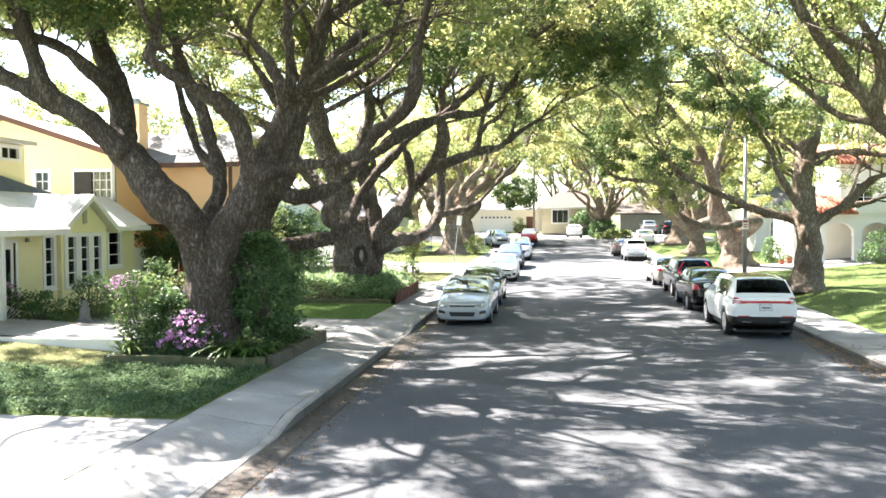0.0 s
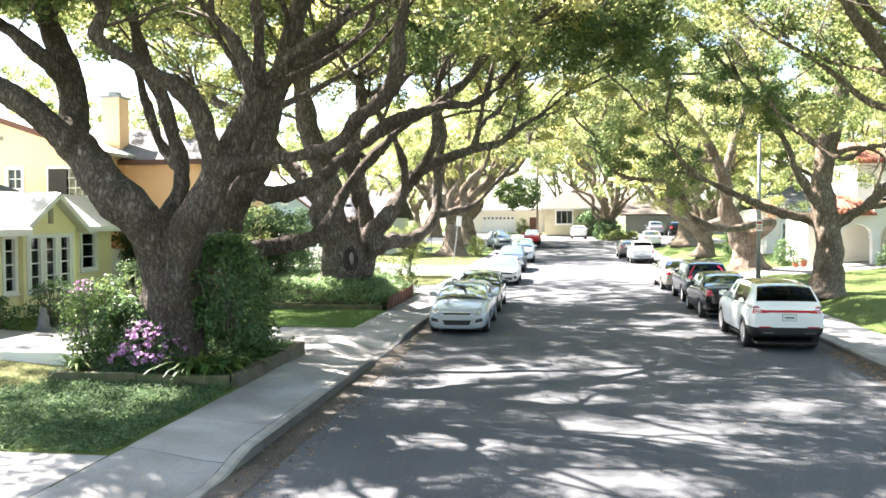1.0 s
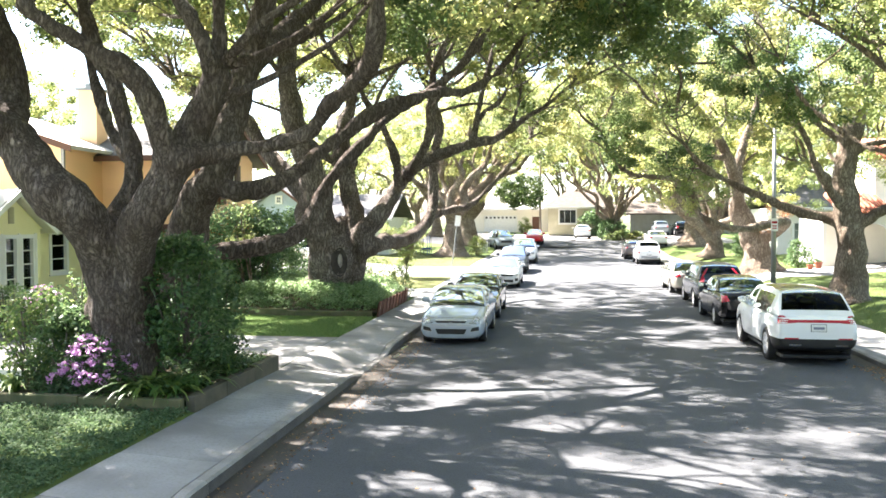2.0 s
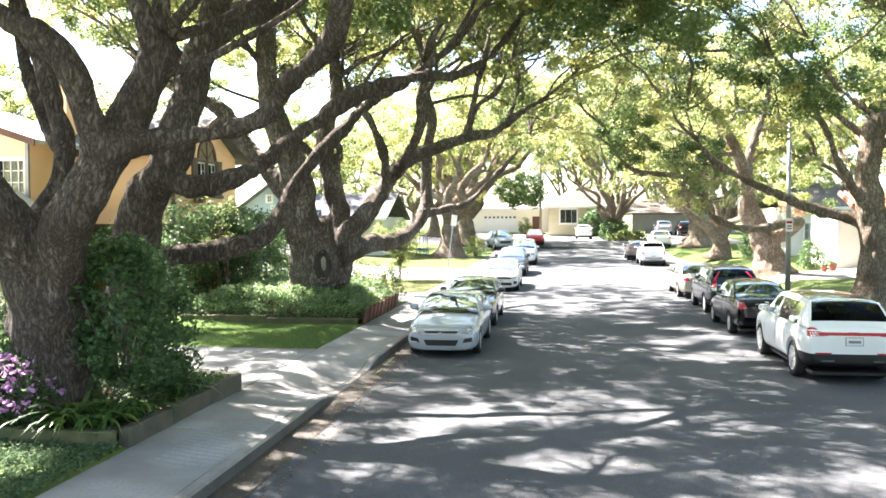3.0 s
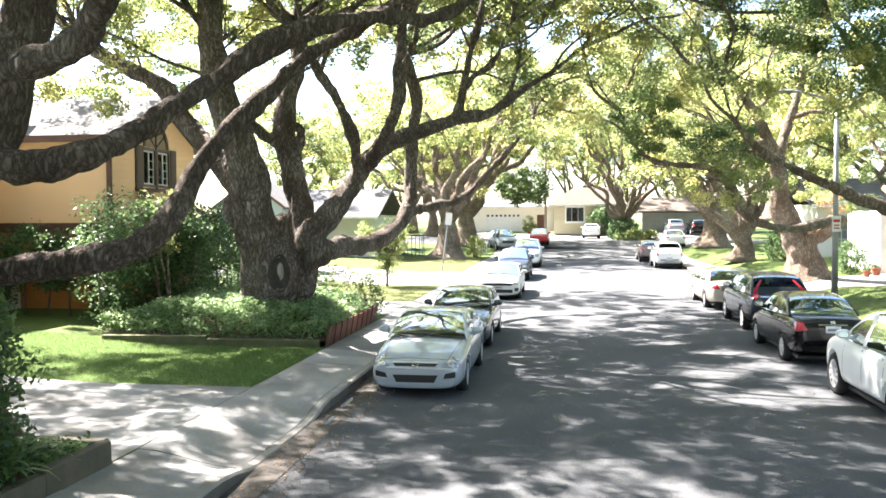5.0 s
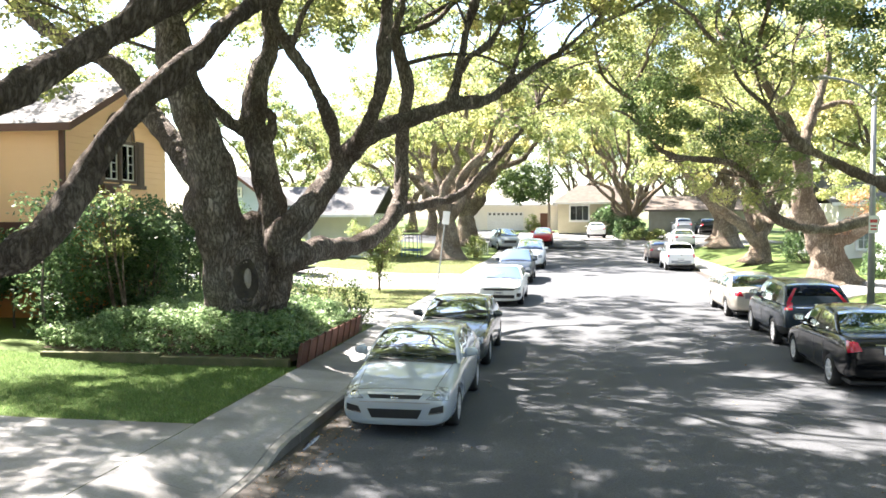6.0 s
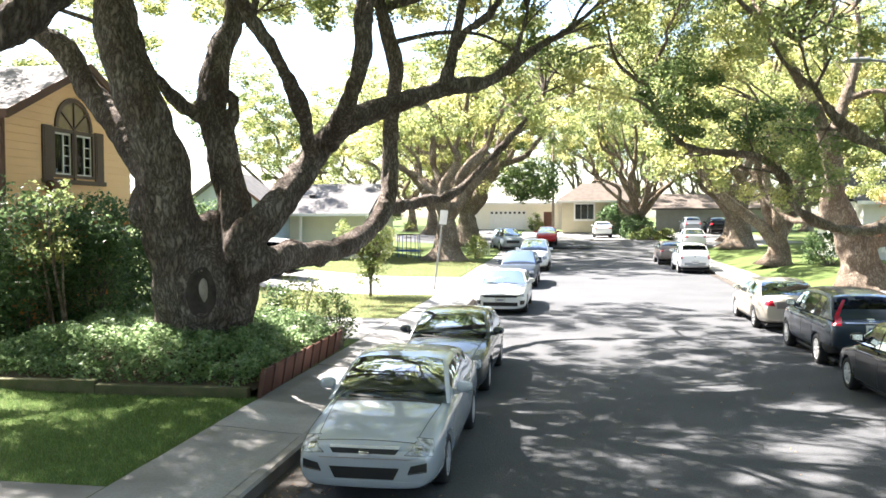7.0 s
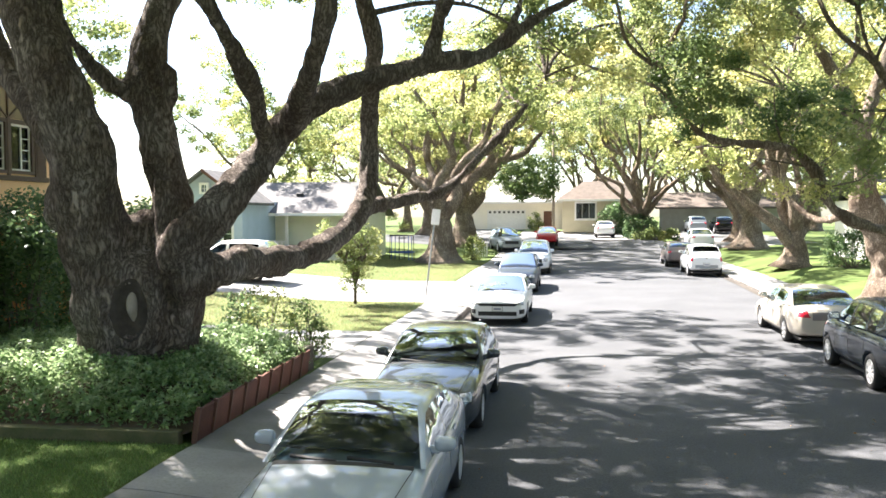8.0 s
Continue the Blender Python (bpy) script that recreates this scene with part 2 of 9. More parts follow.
M_GUTTER = mat("stained_gutter", (0.085, 0.074, 0.064), (0.05, 0.044, 0.039), scale=1.6, fine=40, rough=0.8, bump=0.5, c3=(0.035, 0.03, 0.026), fine_mix=0.6, stretch=(1, 0.5, 1), spec=0.3)


# ---- ground, road, kerbs, pavements ----
KERB_L, KERB_R = -4.33, 6.98
WALK_L, WALK_R = -5.92, 8.75


def road_z(y):
    """The street is level, climbs a little and then levels out again."""
    return 0.22 * smooth01(40, 60, y) + 1.0 * smooth01(66, 92, y)


def ground_z(x, y):
    """Height of the lots: kerb height at the street, a little higher towards the houses."""
    z = road_z(y) + 0.15
    if x < WALK_L:
        z += 0.12 + 0.35 * smooth01(-8.5, -15.5, x)
    if x > WALK_R:
        z += (0.45 * smooth01(8.75, 11, x) + 0.5 * smooth01(11, 19, x)) * (1 - 0.85 * smooth01(70, 88, y))
    z += 0.4 * smooth01(93, 112, y)
    return z


def strip(name, xs, ys, zf, material, kind="structure", label="", category="", parent=None):
    verts = [(x, y, zf(x, y)) for y in ys for x in xs]
    n = len(xs)
    faces = [(j * n + i, j * n + i + 1, (j + 1) * n + i + 1, (j + 1) * n + i) for j in range(len(ys) - 1) for i in range(n - 1)]
    ob = link_mesh(name, verts, faces, material, parent, smooth=True)
    return tagged(ob, label, category, "", kind)


def frange(a, b, s):
    n = max(1, round((b - a) / s))
    return [a + (b - a) * i / n for i in range(n + 1)]


gx = [-600, -300, -150, -80, -50, -35] + frange(-26, -6.1, 0.66) + [-5.94, -5.8, -4.5, 7.2, 8.6, 8.8] + frange(9.2, 24, 0.9) + [35, 50, 80, 150, 300, 600]
gy = [-400, -150, -60, -30, -15] + frange(-6, 120, 1.0) + [150, 200, 300, 600]
strip("ground", gx, gy, lambda x, y: ground_z(x, y) - (0.35 if -5.93 < x < 8.7 else 0.0), M_LAWN, label="mown lawn and garden ground around the street", category="ground")
ry = frange(-30, 112, 1.0)
strip("road", [KERB_L - 0.02] + frange(-4, 6.6, 1.0) + [KERB_R + 0.02], ry, lambda x, y: road_z(y) + 0.1 * smooth01(-2.5, 5.5, x) + 0.035 * smooth01(5.6, 1.3, abs(x - 1.3)), M_ASPHALT,
      label="grey asphalt street dappled with tree shade", category="road")


def gutter_z(x, y):
    return road_z(y) + (0.1 if x > 1 else 0.0)


# lowered kerbs at driveways: (start, end) along y
APRONS_L = [(-12.0, 7.7), (16.8, 19.6), (33.2, 36.8), (44.8, 51.8), (61, 66)]
APRONS_R = [(41.5, 46.5), (3.0, 7.0)]


def kerb_h(y, aprons):
    full = 0.195 if aprons is APRONS_L else 0.15
    h = full
    for a, b in aprons:
        h = min(h, full - (full - 0.025) * smooth01(a - 0.9, a + 0.3, y) * smooth01(b + 0.9, b - 0.3, y))
    return h


def kerb_run(name, x_face, side, aprons, y0, y1, step, label):
    run = thing(name, label, "kerb", kind="structure")
    for a in frange(y0, y1, step)[:-1]:
        verts, faces, stained = [], [], []
        ys = frange(a + 0.006, a + step - 0.006, 0.4)
        for y in ys:
            g, h = gutter_z(x_face, y), kerb_h(y, aprons)
            wob = 0.006 * n3(y * 0.8, side, 0)
            for dx, dz in ((0, -0.25), (0.0, h - 0.035), (0.03, h), (0.16, h + 0.006), (0.16, -0.25)):
                verts.append((x_face + side * (dx + wob), y, g + dz))
        for j in range(len(ys) - 1):
            for i in range(4):
                q = (j * 5 + i, j * 5 + i + 1, (j + 1) * 5 + i + 1, (j + 1) * 5 + i)
                faces.append(q if side > 0 else q[::-1])
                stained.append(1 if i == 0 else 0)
        faces += [tuple(range(5)) if side < 0 else tuple(range(4, -1, -1))]
        e = (len(ys) - 1) * 5
        faces += [tuple(e + i for i in range(4, -1, -1)) if side < 0 else tuple(e + i for i in range(5))]
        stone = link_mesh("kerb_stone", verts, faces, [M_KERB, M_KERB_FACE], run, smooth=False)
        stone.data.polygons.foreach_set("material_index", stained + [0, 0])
    return run


kerb_run("kerb_left", KERB_L, -1, APRONS_L, -6, 78, 3.0, "worn grey concrete kerb along the street, lowered at driveways")
kerb_run("kerb_right", KERB_R, 1, APRONS_R, 4, 78, 3.0, "worn grey concrete kerb beside the parked cars")


def pavement(name, x_out, x_in, aprons, y0, y1, step, label, seed, rise):
    rnd = random.Random(seed)
    pv = thing(name, label, "pavement", kind="structure")
    for a in frange(y0, y1, step)[:-1]:
        verts, faces = [], []
        xs = [x_out + (x_in - x_out) * i / 5 for i in range(6)]
        tilt, lift = rnd.uniform(-0.006, 0.006), rnd.uniform(-0.004, 0.004)
        ys = frange(a + 0.007, a + step - 0.007, 0.38)
        n = len(xs)
        for y in ys:
            for i, x in enumerate(xs):
                f = i / 5
                h = kerb_h(y, aprons) * (1 - smooth01(0, 1.0, f)) + rise * smooth01(0, 1.0, f)
                edge = 0.006 if y in (ys[0], ys[-1]) else 0.0
                verts.append((x, y, gutter_z(x_out, y) + h + lift + tilt * (y - a) - edge))
        top = len(verts)
        verts += [(x, y, z - 0.2) for x, y, z in verts]
        up = (xs[-1] > xs[0])
        for j in range(len(ys) - 1):
            for i in range(n - 1):
                q = (j * n + i, j * n + i + 1, (j + 1) * n + i + 1, (j + 1) * n + i)
                faces.append(q if up else q[::-1])
        ring = [i for i in range(n)] + [j * n + n - 1 for j in range(1, len(ys))] + [(len(ys) - 1) * n + i for i in range(n - 2, -1, -1)] + [j * n for j in range(len(ys) - 2, 0, -1)]
        for i, p in enumerate(ring):
            q = ring[(i + 1) % len(ring)]
            f = (p, p + top, q + top, q)
            faces.append(f if up else f[::-1])
        link_mesh("slab", verts, faces, M_CONCRETE, pv, smooth=False)
    return pv


pavement("pavement_left", KERB_L - 0.176, WALK_L, APRONS_L, -6, 78, 1.75, "pale grey concrete sidewalk of poured slabs", 3, 0.275)
pavement("pavement_right", KERB_R + 0.165, WALK_R, APRONS_R, 4, 78, 1.75, "pale grey concrete sidewalk in front of the lawns", 4, 0.155)


def rippled_z(x, y):
    """The sidewalk's top with low wavy ridges that die out at the patch's rim."""
    f = (x - KERB_L + 0.176) / (WALK_L - KERB_L + 0.176)
    top = gutter_z(KERB_L - 0.176, y) + kerb_h(y, APRONS_L) * (1 - smooth01(0, 1.0, f)) + 0.275 * smooth01(0, 1.0, f)
    rim = smooth01(-5.5, -5.2, x) * smooth01(-4.52, -4.6, x) * smooth01(11.3, 11.9, y) * smooth01(14.15, 13.9, y)
    wave = math.sin(2 * math.pi * (y + 0.12 * x + 0.05 * n3(x * 1.5, y, 3)) / 0.15)
    return top - 0.012 + rim * (0.021 + 0.011 * wave)


strip("rippled_concrete", frange(-5.5, -4.52, 0.09), frange(11.3, 14.15, 0.0225), rippled_z, M_CONCRETE, label="patch of sidewalk with low wavy ridges", category="pavement")


def slab_drive(name, x0, x1, y0, y1, label, cuts):
    d = thing(name, label, "driveway", kind="structure")
    for a, b in zip(cuts, cuts[1:]):
        xs, ys = frange(a + 0.008, b - 0.008, 0.5), frange(y0, y1, 0.5)
        verts = [(x, y, ground_z(x, y) + 0.008 + 0.004 * n3(x, y, 5)) for y in ys for x in xs]
        n = len(xs)
        k = len(verts)
        faces = [(j * n + i, j * n + i + 1, (j + 1) * n + i + 1, (j + 1) * n + i) for j in range(len(ys) - 1) for i in range(n - 1)]
        link_mesh("slab", verts, faces, M_CONCRETE, d, smooth=True)
    return d


slab_drive("driveway_1", -14, WALK_L - 0.01, -6, 7.55, "white sunlit concrete driveway", [-14, -10.2, WALK_L - 0.01])
slab_drive("driveway_2", -13.6, WALK_L - 0.01, 16.12, 20.85, "grey concrete driveway between two planters", [-13.6, -9.4, WALK_L - 0.01])
slab_drive("driveway_3", -19, WALK_L - 0.01, 32.6, 36.9, "sunlit concrete driveway", [-19, -11, WALK_L - 0.01])
slab_drive("driveway_7", -19, WALK_L - 0.01, 44.3, 52.3, "white sunlit concrete driveway of the green bungalow", [-19, -12.5, WALK_L - 0.01])
slab_drive("driveway_4", WALK_R + 0.01, 20, 41.5, 46.5, "sunlit concrete driveway with a walk to the porch", [WALK_R + 0.01, 14, 20])


def apron(name, x0, x1, y0, y1, label, category, material, step=1.0):
    """A paved sheet that follows the ground, set a finger's breadth above it."""
    xs, ys = frange(x0, x1, step), frange(y0, y1, step)
    strip(name, xs, ys, lambda x, y: max(ground_z(x, y), road_z(y) + 0.16) + 0.02, material, label=label, category=category)


apron("driveway_5", -14.5, 4.2, 87.0, 106.2, "white sunlit concrete forecourt of the end house", "driveway", M_CONCRETE)
apron("road_bend", -40, 1.0, 79.0, 87.0, "grey asphalt where the street bends away", "road", M_ASPHALT)
apron("driveway_6", 8.4, 17.0, 78.0, 104.3, "concrete driveway up to a garage", "driveway", M_CONCRETE)


strip("gutter", [KERB_L - 0.01, KERB_L + 0.12, KERB_L + 0.46], frange(-6, 78, 1.0), lambda x, y: gutter_z(x, y) + 0.012, M_GUTTER, label="dark stained gutter beside the kerb", category="gutter")
strip("gutter", [KERB_R - 0.28, KERB_R - 0.14, KERB_R + 0.01], frange(4, 78, 1.0), lambda x, y: gutter_z(x, y) + 0.012, M_GUTTER, label="dark stained gutter beside the kerb", category="gutter")


def puddle(name, label, cx, cy, rx, ry, z, seed):
    """A film of water with an uneven rim, domed a hair above the gutter."""
    verts, faces, n = [(cx, cy, z + 0.004)], [], 40
    for k in range(n):
        a = 2 * math.pi * k / n
        f = 1 + 0.3 * n3(math.cos(a) * 1.6, math.sin(a) * 1.6, seed)
        verts.append((min(cx + math.cos(a) * rx * f, KERB_L + 1.2), cy + math.sin(a) * ry * f, z))
    faces = [(0, 1 + k, 1 + (k + 1) % n) for k in range(n)]
    return tagged(link_mesh(name, verts, faces, M_WET, None, smooth=True), label, "puddle", "", "structure")


M_WET = mat("wet_gutter", (0.022, 0.02, 0.018), (0.035, 0.03, 0.026), scale=2.5, fine=30, rough=0.2, bump=0.15, spec=0.35)
puddle("puddle", "shallow dark puddle in the gutter", KERB_L + 0.17, 21.0, 0.06, 0.4, 0.019, 3)
puddle("puddle", "thin wet streak in the gutter", KERB_L + 0.24, 19.6, 0.05, 0.3, 0.019, 8)


# ---- trees ----
def road_surface(x, y):
    return road_z(y) + 0.1 * smooth01(-2.5, 5.5, x) + 0.035 * smooth01(5.6, 1.3, abs(x - 1.3))


def curve_points(pts, step):
    """Catmull-Rom curve through the points, sampled about every step metres."""
    P = [Vector(p) for p in pts]
    P = [P[0] * 2 - P[1]] + P + [P[-1] * 2 - P[-2]]
    out = []
    for i in range(1, len(P) - 2):
        a, b, c, d = P[i - 1:i + 3]
        n = max(1, round((c - b).length / step))
        for k in range(n):
            t = k / n
            out.append(0.5 * ((2 * b) + (c - a) * t + (2 * a - 5 * b + 4 * c - d) * t * t + (3 * b - a - 3 * c + d) * t ** 3))
    out.append(P[-2])
    return out


def tube(verts, faces, C, R, sides, rough=0.12, lumps=1.6):
    """A tapered limb along the centres C with radii R, knobbly as bark is."""
    base = len(verts)
    T = [(C[min(i + 1, len(C) - 1)] - C[max(i - 1, 0)]).normalized() for i in range(len(C))]
    u = T[0].orthogonal().normalized()
    for i, (c, r, t) in enumerate(zip(C, R, T)):
        u = (u - t * u.dot(t)).normalized()
        w = t.cross(u)
        for k in range(sides):
            a = 2 * math.pi * k / sides
            d = u * math.cos(a) + w * math.sin(a)
            p = c + d * r
            f = 1.0
            if rough:
                f += rough * n3(p.x * lumps, p.y * lumps, p.z * lumps) + 0.5 * rough * n3(p.x * 5, p.y * 5, p.z * 2.4)
            verts.append(c + d * (r * f))
    for i in range(len(C) - 1):
        for k in range(sides):
            a, b = base + i * sides + k, base + i * sides + (k + 1) % sides
            faces.append((a, b, b + sides, a + sides))
    faces.append(tuple(base + (len(C) - 1) * sides + k for k in range(sides)))
    faces.append(tuple(base + k for k in range(sides - 1, -1, -1)))


def leaf_mesh(name, centres, radii, per, size, material, parent, rng, flat=0.75, shape=0.55, label="", aspect=0.5, up=0.3, out=0.5, blades=4):
    """Many small leaves scattered through clumps, as one mesh of bent blades."""
    centres, radii = np.asarray(centres, float).reshape(-1, 3), np.asarray(radii, float)
    n = len(centres)
    if n == 0:
        return None
    N = n * per
    c = np.repeat(centres, per, 0)
    r = np.repeat(radii, per)
    d = rng.normal(size=(N, 3))
    d /= np.linalg.norm(d, axis=1)[:, None]
    p = c + d * (r * rng.random(N) ** shape)[:, None] * np.array([1, 1, flat])
    a = rng.normal(size=(N, 3))
    a[:, 2] *= 0.6
    a /= np.linalg.norm(a, axis=1)[:, None]
    nrm = rng.normal(size=(N, 3)) + d * out + np.array([0, 0, up])
    nrm /= np.linalg.norm(nrm, axis=1)[:, None]
    a -= nrm * (np.sum(a * nrm, axis=1)[:, None] * 0.85)
    a /= np.linalg.norm(a, axis=1)[:, None]
    b = np.cross(nrm, a)
    b /= np.linalg.norm(b, axis=1)[:, None] + 1e-9
    nn = np.cross(a, b)
    s = (size * rng.uniform(0.65, 1.3, N))[:, None]
    v = np.stack([p - a * s * 0.5, p + b * s * aspect * 0.5 + nn * s * 0.1, p + a * s * 0.55, p - b * s * aspect * 0.5 + nn * s * 0.1], 1).reshape(-1, 3)
    k = blades
    if k == 3:
        v = np.stack([p - a * s * 0.5, p + (a * 0.3 + b * aspect * 0.5) * s, p + (a * 0.3 - b * aspect * 0.5) * s], 1).reshape(-1, 3)
    me = bpy.data.meshes.new(name)
    me.vertices.add(k * N)
    me.vertices.foreach_set("co", v.astype(np.float32).ravel())
    me.loops.add(k * N)
    me.loops.foreach_set("vertex_index", np.arange(k * N, dtype=np.int32))
    me.polygons.add(N)
    me.polygons.foreach_set("loop_start", np.arange(0, k * N, k, dtype=np.int32))
    me.polygons.foreach_set("loop_total", np.full(N, k, dtype=np.int32))
    me.update(calc_edges=True)
    me.materials.append(material)
    ob = new(name, me)
    ob.parent = parent
    if label:
        ob["label"] = label
    return ob


def grow(rnd, limbs, spread, up, reach, start=0.45, gap=0.7, droop=0.0, keep=None):
    """Twigs from the outer part of the limbs; returns twig centre lines and the clump centres."""
    twigs, tips = [], []

    def shoot(p, d, length, r, level):
        C, R = [p], [r]
        n = max(3, int(length / 0.6))
        q = p.copy()
        for i in range(n):
            d = (d + Vector((rnd.uniform(-1, 1), rnd.uniform(-1, 1), rnd.uniform(-0.7, 0.9) + 0.25 * up - droop)) * 0.28).normalized()
            q = q + d * (length / n)
            C.append(q)
            R.append(r * (1 - 0.75 * (i + 1) / n))
        twigs.append((C, R, 3))
        if level == 0:
            for f in (0.35, 0.6, 0.8, 1.0):
                k = min(n, int(f * n))
                e = Vector((rnd.gauss(0, 1), rnd.gauss(0, 1), rnd.gauss(0.25, 0.6) - droop)).normalized()
                shoot(C[k], (d * 0.6 + e * spread).normalized(), length * rnd.uniform(0.45, 0.7), r * 0.45, 1)
        else:
            tips.append(C[-1])
            if rnd.random() < 0.75:
                tips.append(C[max(1, n // 2)] + Vector((rnd.uniform(-0.3, 0.3), rnd.uniform(-0.3, 0.3), rnd.uniform(-0.15, 0.3))))

    for C, R in limbs:
        L = sum((b - a).length for a, b in zip(C, C[1:]))
        n = max(2, int(L * (1 - start) / gap))
        for k in range(n + 1):
            f = start + (1 - start) * k / n
            i = min(len(C) - 2, int(f * (len(C) - 1)))
            if keep and not keep(C[i]):
                continue
            t = (C[i + 1] - C[i]).normalized()
            e = Vector((rnd.gauss(0, 1), rnd.gauss(0, 1), rnd.gauss(0, 0.5)))
            e = (e - t * e.dot(t)).normalized()
            shoot(C[i], (t * 0.55 + e * spread + Vector((0, 0, 0.4 * up))).normalized(), reach * rnd.uniform(0.6, 1.15), max(0.018, min(0.05, R[i] * 0.5)), 0)
        t = (C[-1] - C[-2]).normalized()
        for k in range(3):
            e = Vector((rnd.gauss(0, 0.6), rnd.gauss(0, 0.6), rnd.gauss(0.1, 0.4)))
            if not keep or keep(C[-1]):
                shoot(C[-1], (t + e).normalized(), reach * rnd.uniform(0.7, 1.2), R[-1] * 0.7, 0)
    return twigs, tips


def wood(verts, faces, parent, voxel, bark, dent=None):
    """Trunk and limbs grown into one skin, then roughened like bark."""
    src = link_mesh("skin", verts, faces, M_BARK)
    md = src.modifiers.new("grow", "REMESH")
    md.mode, md.voxel_size, md.adaptivity = "VOXEL", voxel, 0.0
    sm = src.modifiers.new("ease", "SMOOTH")
    sm.factor, sm.iterations = 0.5, 3
    bpy.context.view_layer.update()
    me = bpy.data.meshes.new_from_object(src.evaluated_get(bpy.context.evaluated_depsgraph_get()))
    bpy.data.objects.remove(src)
    co = np.empty(len(me.vertices) * 3, np.float32)
    no = np.empty(len(me.vertices) * 3, np.float32)
    me.vertices.foreach_get("co", co)
    me.vertices.foreach_get("normal", no)
    co, no = co.reshape(-1, 3), no.reshape(-1, 3)
    d = np.array([0.06 * n3(x * 1.1, y * 1.1, z * 0.8) + 0.042 * n3(x * 3.4, y * 3.4, z * 1.6) + 0.032 * n3(x * 7.5, y * 7.5, z * 2.4) for x, y, z in co], np.float32)
    if dent:
        o = parent.location
        d += np.array([dent(x + o.x, y + o.y, z + o.z) for x, y, z in co], np.float32)
    me.vertices.foreach_set("co", (co + no * d[:, None]).ravel())
    me.materials.clear()
    me.materials.append(bark)
    me.polygons.foreach_set("use_smooth", [True] * len(me.polygons))
    me.update()
    ob = new("trunk", me)
    ob.parent = parent
    return ob


def puffs_in(rnd, regions, gap):
    """Clump centres spread evenly through ellipsoids (x, y, z, rx, ry, rz, count)."""
    out = []
    for x, y, z, rx, ry, rz, n in regions:
        tries = 0
        mine = 0
        while mine < n and tries < n * 30:
            tries += 1
            d = Vector((rnd.gauss(0, 1), rnd.gauss(0, 1), rnd.gauss(0, 1))).normalized() * rnd.random() ** 0.4
            c = Vector((x + d.x * rx, y + d.y * ry, z + d.z * rz))
            if all((c - o).length > gap for o in out):
                out.append(c)
                mine += 1
    return out


# openings in the canopy, by the sunlit patches under them: x, y, z, rx, ry
GAPS = [(-8.8, 26.3, 0.9, 1.1, 0.7), (-8.0, 26.0, 0.9, 0.7, 0.6), (3.0, 24.4, 0.0, 0.8, 0.7), (3.4, 21.4, 0.0, 0.9, 0.6), (2.4, 28.6, 0.0, 0.9, 0.7), (4.5, 25.4, 0.0, 0.7, 1.1), (4.3, 22.2, 0.0, 0.9, 0.8), (3.6, 27.0, 0.0, 1.1, 0.6), (2.4, 22.8, 0.0, 0.7, 0.5), (0.2, 12.8, 0.0, 1.2, 0.7), (1.6, 10.4, 0.0, 1.0, 0.8), (-1.6, 15.6, 0.0, 0.9, 0.7), (1.4, 15.4, 0.0, 0.8, 0.6), (1.0, 8.0, 0.0, 1.3, 0.6), (-1.6, 9.6, 0.0, 1.3, 0.6), (3.0, 9.2, 0.0, 1.0, 0.5), (-2.6, 7.2, 0.0, 1.0, 0.5), (3.6, 12.4, 0.0, 1.2, 0.5), (-2.6, 12.2, 0.0, 0.9, 0.5)]


def sunny(p):
    """True where a clump would close one of the canopy's openings."""
    for x, y, z, rx, ry in GAPS:
        k = (p.z - z) / SUN_TO.z
        if ((p.x - SUN_TO.x * k - x) / rx) ** 2 + ((p.y - SUN_TO.y * k - y) / ry) ** 2 < 1:
            return True
    return False


